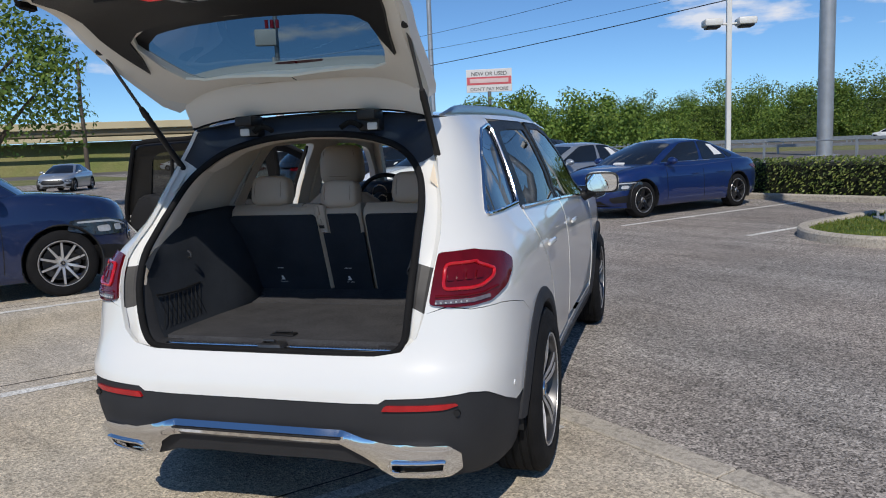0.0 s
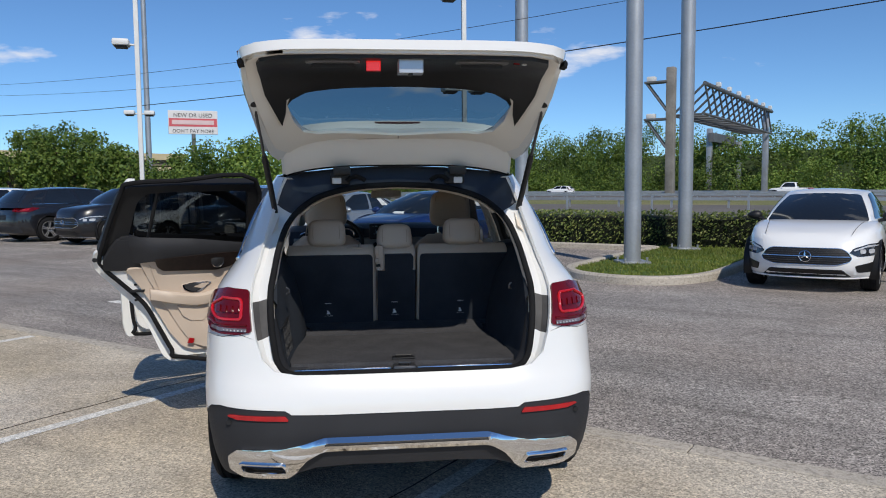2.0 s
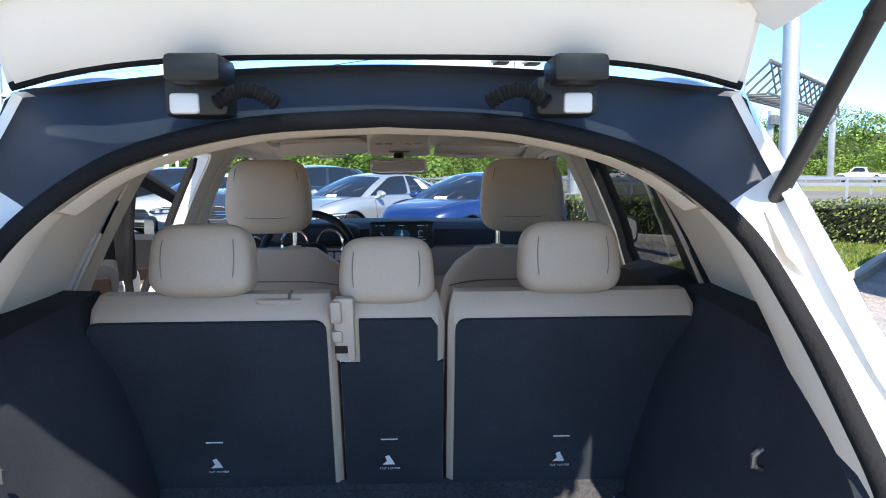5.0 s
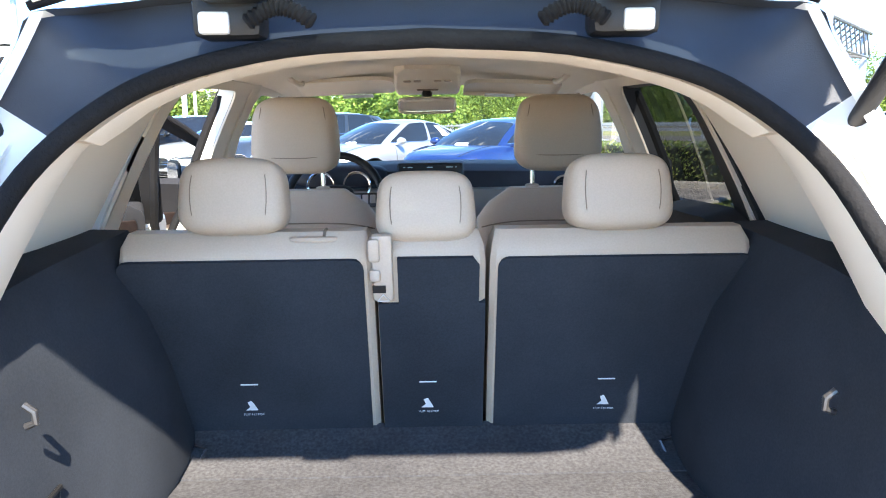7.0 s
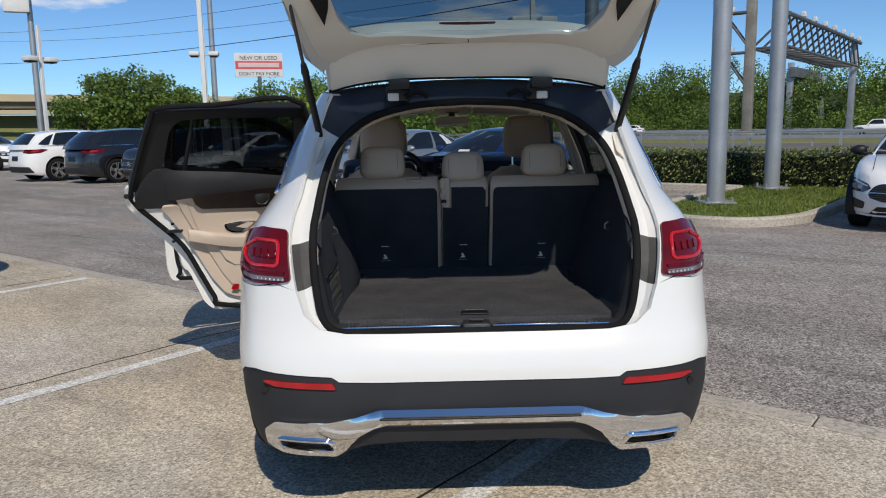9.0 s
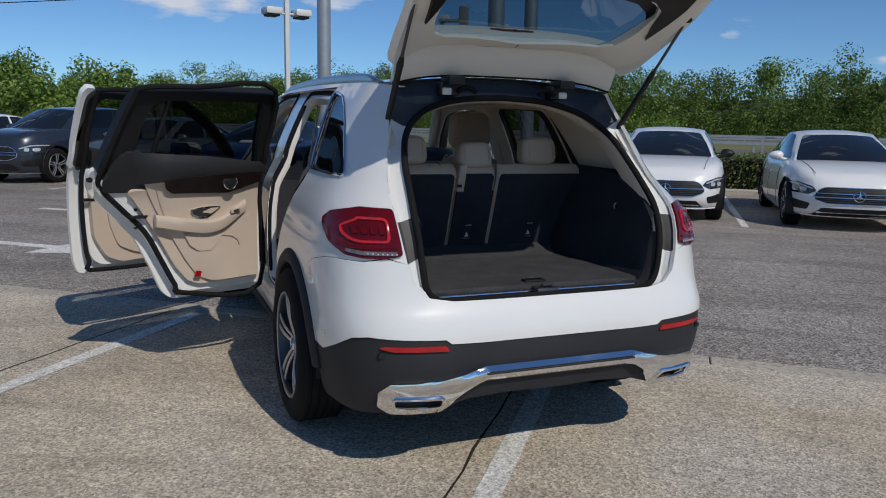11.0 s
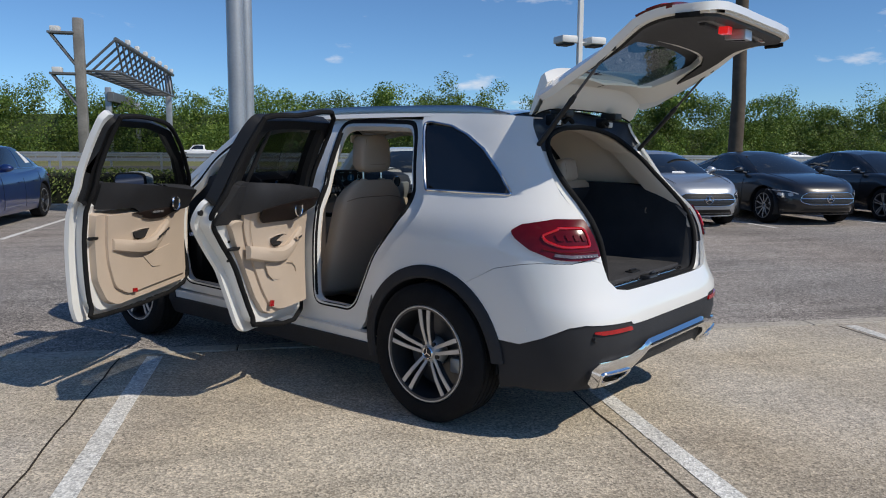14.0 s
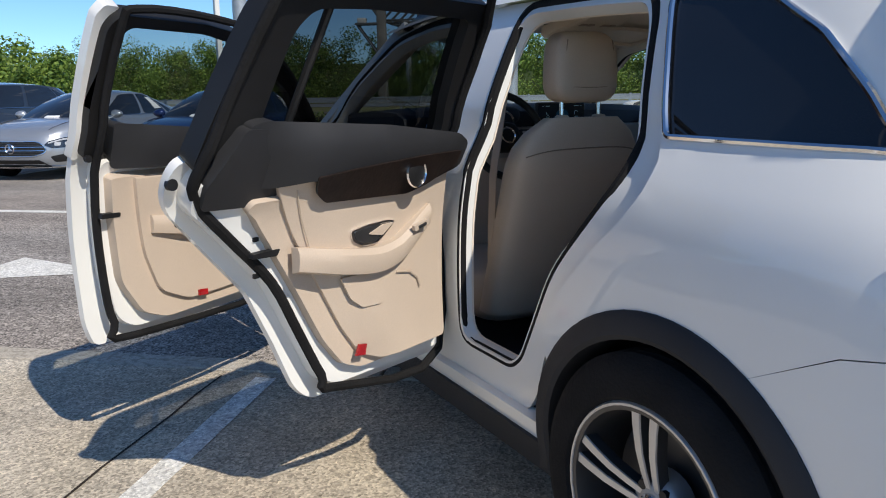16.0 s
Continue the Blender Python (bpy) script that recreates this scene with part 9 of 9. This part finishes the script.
for x, z, k in ((-0.60, 1.152, 1.18), (-0.075, 1.085, 1.0), (0.0, 1.085, 1.0), (0.075, 1.085, 1.0), (0.532, 1.152, 1.18)):
    bm = bmesh.new()
    place = Matrix.Translation((x, 2.466, z)) @ pose(0, 0, 0, 0, 0, -90)
    add_lathe(bm, [(0.026 * k, -0.004), (0.032 * k, 0.006), (0.037 * k, -0.004), (0.026 * k, -0.01)], 24, "x", place, closed=True)
    vent = cpart("air_vent", bm, M_CHROME, "round air vent with chrome ring", dash)
    bm = bmesh.new()
    add_lathe(bm, [(0.0, 0.0), (0.03 * k, -0.004)], 20, "x", place)
    for j in range(-2, 3):
        add_box(bm, (x - 0.022, 2.458, z + j * 0.011 - 0.002), (x + 0.022, 2.467, z + j * 0.011 + 0.002))
    cpart("vent_slats", bm, M_BLACK, "black vent slats", vent)
bm = bmesh.new()
superbox(bm, (-0.36, 2.53, 1.20), (0.19, 0.09, 0.045), 0.6, 24, 12)
cpart("instrument_hood", bm, M_DASH, "dark instrument hood", dash)
for x in (-0.43, -0.29):
    bm = bmesh.new()
    add_lathe(bm, [(0.048, 0.0), (0.054, 0.006), (0.058, 0.0)], 24, "x", Matrix.Translation((x, 2.44, 1.165)) @ pose(0, 0, 0, 0, 0, -90))
    cpart("instrument_ring", bm, M_CHROME, "chrome instrument ring", dash)
wheel_m = Matrix.Translation((-0.36, 2.31, 1.125)) @ Matrix.Rotation(radians(-24), 4, "X")
bm = bmesh.new()
add_tube(bm, [Vector((0.178 * math.cos(a), 0, 0.178 * math.sin(a))) for a in np.linspace(0, 2 * math.pi, 41)[:-1]], 0.015, 10, closed=True)
swheel = cpart("steering_wheel", bm, M_BLACK, "black leather steering wheel", m=wheel_m)
bm = bmesh.new()
superbox(bm, (0, 0.02, 0), (0.072, 0.03, 0.062), 0.6, 20, 10)
cpart("hub_pad", bm, M_BLACK, "black hub pad", swheel)
for k in (-1, 1):
    bm = bmesh.new()
    add_box(bm, (k * 0.115 - 0.055, -0.004, -0.03), (k * 0.115 + 0.055, 0.02, 0.028), 0.012, 2)
    cpart("wheel_spoke", bm, M_GUNMETAL, "spoke with switches", swheel)
    for j in range(3):
        bm = bmesh.new()
        add_box(bm, (k * 0.115 - 0.04 + 0.028 * j, -0.008, -0.018), (k * 0.115 - 0.018 + 0.028 * j, -0.003, 0.016), 0.003, 1)
        cpart("wheel_switch", bm, M_ALLOY, "bright wheel switch", swheel)
bm = bmesh.new()
add_lathe(bm, [(0.028, 0.0), (0.032, 0.004), (0.036, 0.0)], 24, "x", Matrix.Translation((0, -0.012, 0.0)) @ pose(0, 0, 0, 0, 0, -90))
cpart("badge_ring", bm, M_CHROME, "round chrome badge ring", swheel)
bm = bmesh.new()
add_box(bm, (-0.13, 1.75, 0.36), (0.13, 2.5, 0.78), 0.04, 3)
cpart("centre_console", bm, M_GREIGE, "grey beige centre console")
# overhead things
bm = bmesh.new()
superbox(bm, (-0.008, 2.29, 1.470), (0.108, 0.018, 0.031), 0.35, 24, 12)
rm = cpart("rear_view_mirror", bm, M_TRIM, "beige rear view mirror")
bm = bmesh.new()
tilt = Matrix.Translation((-0.008, 2.270, 1.470)) @ Matrix.Rotation(radians(-14), 4, "X") @ Matrix.Translation((0.008, -2.270, -1.470))
superbox(bm, (-0.008, 2.266, 1.470), (0.10, 0.004, 0.026), 0.3, 24, 10, tilt)
cpart("mirror_glass", bm, M_MIRROR, "mirror glass", rm)
bm = bmesh.new()
add_tube(bm, [(-0.008, 2.31, 1.49), (-0.008, 2.40, 1.54)], 0.02, 8)
cpart("mirror_stalk", bm, M_BLACK, "black mirror stalk", rm)
bm = bmesh.new()
rings = []
for y, z, w in ((2.10, 1.588, 0.080), (2.13, 1.566, 0.112), (2.30, 1.532, 0.122), (2.40, 1.512, 0.118), (2.44, 1.525, 0.100)):
    rings.append([Vector((-0.005 + w * p, y, z + dz)) for p, dz in ((-1, 0.05), (-1, 0.008), (-0.92, 0.0), (0.92, 0.0), (1, 0.008), (1, 0.05))])
add_loft(bm, rings)
bmesh.ops.recalc_face_normals(bm, faces=bm.faces)
console = cpart("roof_console", bm, M_TRIM, "beige roof console")
for k in (-2, -1, 1, 2):
    bm = bmesh.new()
    superbox(bm, (-0.005 + 0.036 * k, 2.20, 1.5515), (0.014, 0.020, 0.004), 0.5, 14, 8, None)
    cpart("console_button", bm, M_GREIGE, "small console button", console)
bm = bmesh.new()
add_box(bm, (-0.045, 2.31, 1.524), (0.035, 2.335, 1.532), 0.003, 1)
cpart("console_slot", bm, M_SEAM, "dark slot in the roof console", console)
for s in (-1, 1):
    bm = bmesh.new()
    loop = round_poly([(0.135, 0.0), (0.50, 0.0), (0.50, 0.215), (0.135, 0.215)], [0.07, 0.03, 0.01, 0.03])
    surf_panel(bm, loop, lambda p, q: Vector((s * p, 2.335 + q, 1.568 - 0.19 * q - 0.06 * p * p)), 0.0, 0.014, 0.05)
    vis = cpart("sun_visor", bm, M_TRIM, "beige sun visor")
    bm = bmesh.new()
    surf_panel(bm, [(0.22, 0.155), (0.34, 0.155), (0.34, 0.205), (0.22, 0.205)], lambda p, q: Vector((s * p, 2.335 + q, 1.5505 - 0.19 * q - 0.06 * p * p)), 0.0, 0.002, 0.06)
    cpart("visor_label", bm, M_LINEWHITE, "white visor label", vis)
    bm = bmesh.new()
    add_tube(bm, smooth_line([(s * 0.480, 2.09, 1.572), (s * 0.464, 2.11, 1.552), (s * 0.460, 2.20, 1.546), (s * 0.462, 2.29, 1.552), (s * 0.478, 2.31, 1.572)], 4), 0.010, 8)
    cpart("grab_handle", bm, M_TRIM, "beige grab handle")


# ---- far things ----
def billboard():
    thing = empty("billboard", Matrix.Translation((-47.5, 216.7, 0)) @ pose(0, 0, 0, 0, 0, 13), "roadside billboard with red band on a steel post", "billboard")
    bm = bmesh.new()
    add_box(bm, (-6.6, -0.15, 17.0), (6.6, 0.15, 23.6), 0.1, 1)
    board = part("board", bm, mat("white board", (0.72, 0.70, 0.70), 0.7, var=0.08, scale=0.5), thing, "white printed board")
    bm = bmesh.new()
    add_box(bm, (-6.4, -0.2, 19.15), (6.4, -0.16, 21.4))
    part("red_band", bm, mat("red print", (0.62, 0.11, 0.13), 0.7, var=0.1, scale=0.6), board, "red printed band")
    bm = bmesh.new()
    add_box(bm, (-5.6, -0.26, 19.7), (5.6, -0.21, 20.9), 0.2, 1)
    part("pale_bar", bm, mat("pale print", (0.70, 0.52, 0.52), 0.7, var=0.1, scale=0.8), board, "pale printed bar")
    for txt, z, size in (("NEW OR USED", 21.75, 1.55), ("DON'T PAY MORE", 17.45, 1.35)):
        cu = bpy.data.curves.new("board_text", "FONT")
        cu.body = txt
        cu.size = size
        cu.align_x = "CENTER"
        cu.extrude = 0.02
        o = new("board_text", cu)
        cu.materials.append(M_DPLAST)
        o.parent = board
        o.matrix_basis = pose(0, -0.2, z, 90, 0, 0)
    bm = bmesh.new()
    add_cyl(bm, (0, 0, -0.2), (0, 0, 17.2), 0.55, seg=16)
    part("post", bm, M_GANTRY, thing, "dark steel post")


billboard()


def utility_arms(x0, y0, turn):
    thing = empty("pole_crossarms", pose(x0, y0, 0, 0, 0, turn), "wooden crossarms with insulators on the utility pole", "crossarm")
    for z, w in ((15.3, 1.9), (13.5, 2.3)):
        bm = bmesh.new()
        add_box(bm, (-w, -0.08, z), (w, 0.08, z + 0.18), 0.02, 1)
        arm = part("crossarm", bm, M_TIMBER, thing)
        for k in range(6):
            bm = bmesh.new()
            x = -w * 0.92 + k * w * 1.84 / 5
            add_cyl(bm, (x, 0, z + 0.18), (x, 0, z + 0.55), 0.12, 0.07, 8)
            part("insulator", bm, M_STEEL, arm, "grey insulator")
    for k in range(3):
        bm = bmesh.new()
        add_cyl(bm, (-0.6 + 0.4 * k, -0.35, 10.9), (-0.6 + 0.4 * k, -0.35, 11.5), 0.14, seg=10)
        part("transformer", bm, P_RED, thing, "small red brown fuse")
    bm = bmesh.new()
    add_box(bm, (-1.5, -0.7, 9.6), (0.1, -0.15, 10.8), 0.08, 2)
    part("switch_box", bm, M_POLEWHITE, thing, "pale switch box")


utility_arms(-26.8, 50.7, 20)


def overpass():
    """A long pale road bridge far off, on columns."""
    thing = empty("overpass", Matrix.Identity(4), "long beige concrete road bridge beyond the lot", "bridge")
    a, b = Vector((-125, 55, 0)), Vector((-28, 120, 0))
    d = (b - a).normalized()
    m = Matrix.Translation(a) @ Matrix.Rotation(math.atan2(d.y, d.x), 4, "Z")
    L = (b - a).length
    tan = mat("beige bridge concrete", (0.56, 0.47, 0.30), 0.9, var=0.15, scale=0.3)
    # deck: the same beige darkened, its shade put into the colour
    for nm, z0, z1, y, material in (("parapet", 6.1, 7.1, 0.0, tan), ("deck", 5.2, 6.1, 0.6, mat("shaded deck", (0.20, 0.17, 0.12), 0.95, var=0.2, scale=0.3)), ("lower_rail", 4.4, 5.0, -0.6, tan)):
        bm = bmesh.new()
        add_box(bm, (0, y - 0.3, z0), (L, y + 0.3 + (5 if nm == "deck" else 0), z1), 0.05, 1)
        part(nm, bm, material, thing, m=m)
    bm = bmesh.new()
    rings = []
    for k in range(31):
        x = L * k / 30
        rings.append([Vector((x, 0.5, -0.2)), Vector((x, 2.5, 2.2 + 0.5 * noise.noise(Vector((x * 0.2, 0, 0))))), Vector((x, 4, 4.4)), Vector((x, 8, 4.4)), Vector((x, 9, -0.2))])
    add_loft(bm, rings)
    bmesh.ops.recalc_face_normals(bm, faces=bm.faces)
    part("embankment", bm, M_DRYGRASS, thing, "grassy embankment", m)


overpass()


def shrub_row(u0, u1, v, h, n, seed, label):
    rnd = random.Random(seed)
    verts, faces = [], []
    x = u0
    while x < u1:
        p = LOT @ Vector((x, v + rnd.uniform(-1.5, 1.5), -0.3))
        tree_cloud(rnd, verts, faces, p, h * rnd.uniform(0.65, 1.2), h * 0.42, n, h * 0.012 + 0.05)
        x += h * 0.45
    ob = mesh_from("bushes", verts, faces, M_LEAF)
    tagged(ob, label, "bushes", kind="stuff")


shrub_row(-46, -24, 30, 4.4, 2600, 21, "dense green bushes at the far side of the lot")
shrub_row(-260, -70, 150, 9.0, 900, 22, "far line of trees behind the bridge")


def road_cone(x, y):
    thing = empty("traffic_cone", Matrix.Translation((x, y, 0)), "orange traffic cone on the far pavement", "traffic cone", "traffic cones")
    bm = bmesh.new()
    add_cyl(bm, (0, 0, 0.04), (0, 0, 0.95), 0.19, 0.03, 16)
    cone_m = mat("orange plastic", (0.75, 0.11, 0.03), 0.5, var=0.1, scale=4)
    part("cone", bm, cone_m, thing)
    bm = bmesh.new()
    add_box(bm, (-0.24, -0.24, 0), (0.24, 0.24, 0.05), 0.01, 1)
    part("foot", bm, cone_m, thing)


road_cone(-39.6, 50.3)
road_cone(-40.2, 51.4)


FAR_CARS = [
    ("suv", pose(-20.0, 31.6, 0, 0, 0, -104), P_WHITE, "large white sport utility car across the lot"),
    ("suv", LOT @ pose(-50.0, 112.0, 0, 0, 0, 90), P_WHITE, "white sport utility car on the highway"),
    ("pickup", LOT @ pose(-14.0, 104.0, 0, 0, 0, 90), P_WHITE, "white pickup on the highway"),
    ("pickup", LOT @ pose(46.0, 104.0, 0, 0, 0, 90), P_WHITE, "white pickup far down the highway"),
    ("sedan", LOT @ pose(68.0, 92.0, 0, 0, 0, -90), P_WHITE, "white car far down the highway"),
    ("sedan", pose(-29.5, 31.2, 0, 0, 0, 205), P_SILVER, "silver saloon parked far across the lot"),
    ("sedan", pose(-60, 84, 0, 0, 0, -60), P_WHITE, "white car on the far road"),
    ("suv", pose(-51, 88, 0, 0, 0, -60), P_WHITE, "white sport utility car on the far road"),
]
for kind, m, paint, label in FAR_CARS:
    parked_car(kind, m, paint, label, "far cars", far=True)


def far_pavement():
    bm = bmesh.new()
    poly_prism(bm, [(-100, 60), (-45, 100), (-30, 90), (-70, 50)], -0.03, -0.014)
    bmesh.ops.recalc_face_normals(bm, faces=bm.faces)
    structure("far_road", bm, M_ROAD, "pale asphalt road beyond the lot", "road")


far_pavement()


for ang, dist, h, rad, seed in ((17.6, 57, 4.6, 1.9, 31), (19.2, 60, 5.6, 2.3, 32), (20.9, 59, 5.9, 2.4, 33), (22.4, 61, 5.5, 2.3, 34), (23.9, 58, 4.2, 1.8, 35)):
    single_tree(-dist * math.sin(radians(ang)), dist * math.cos(radians(ang)) - 3.0, h, rad, 4200, 0.12, "rounded dark green tree beyond the parked cars", seed)
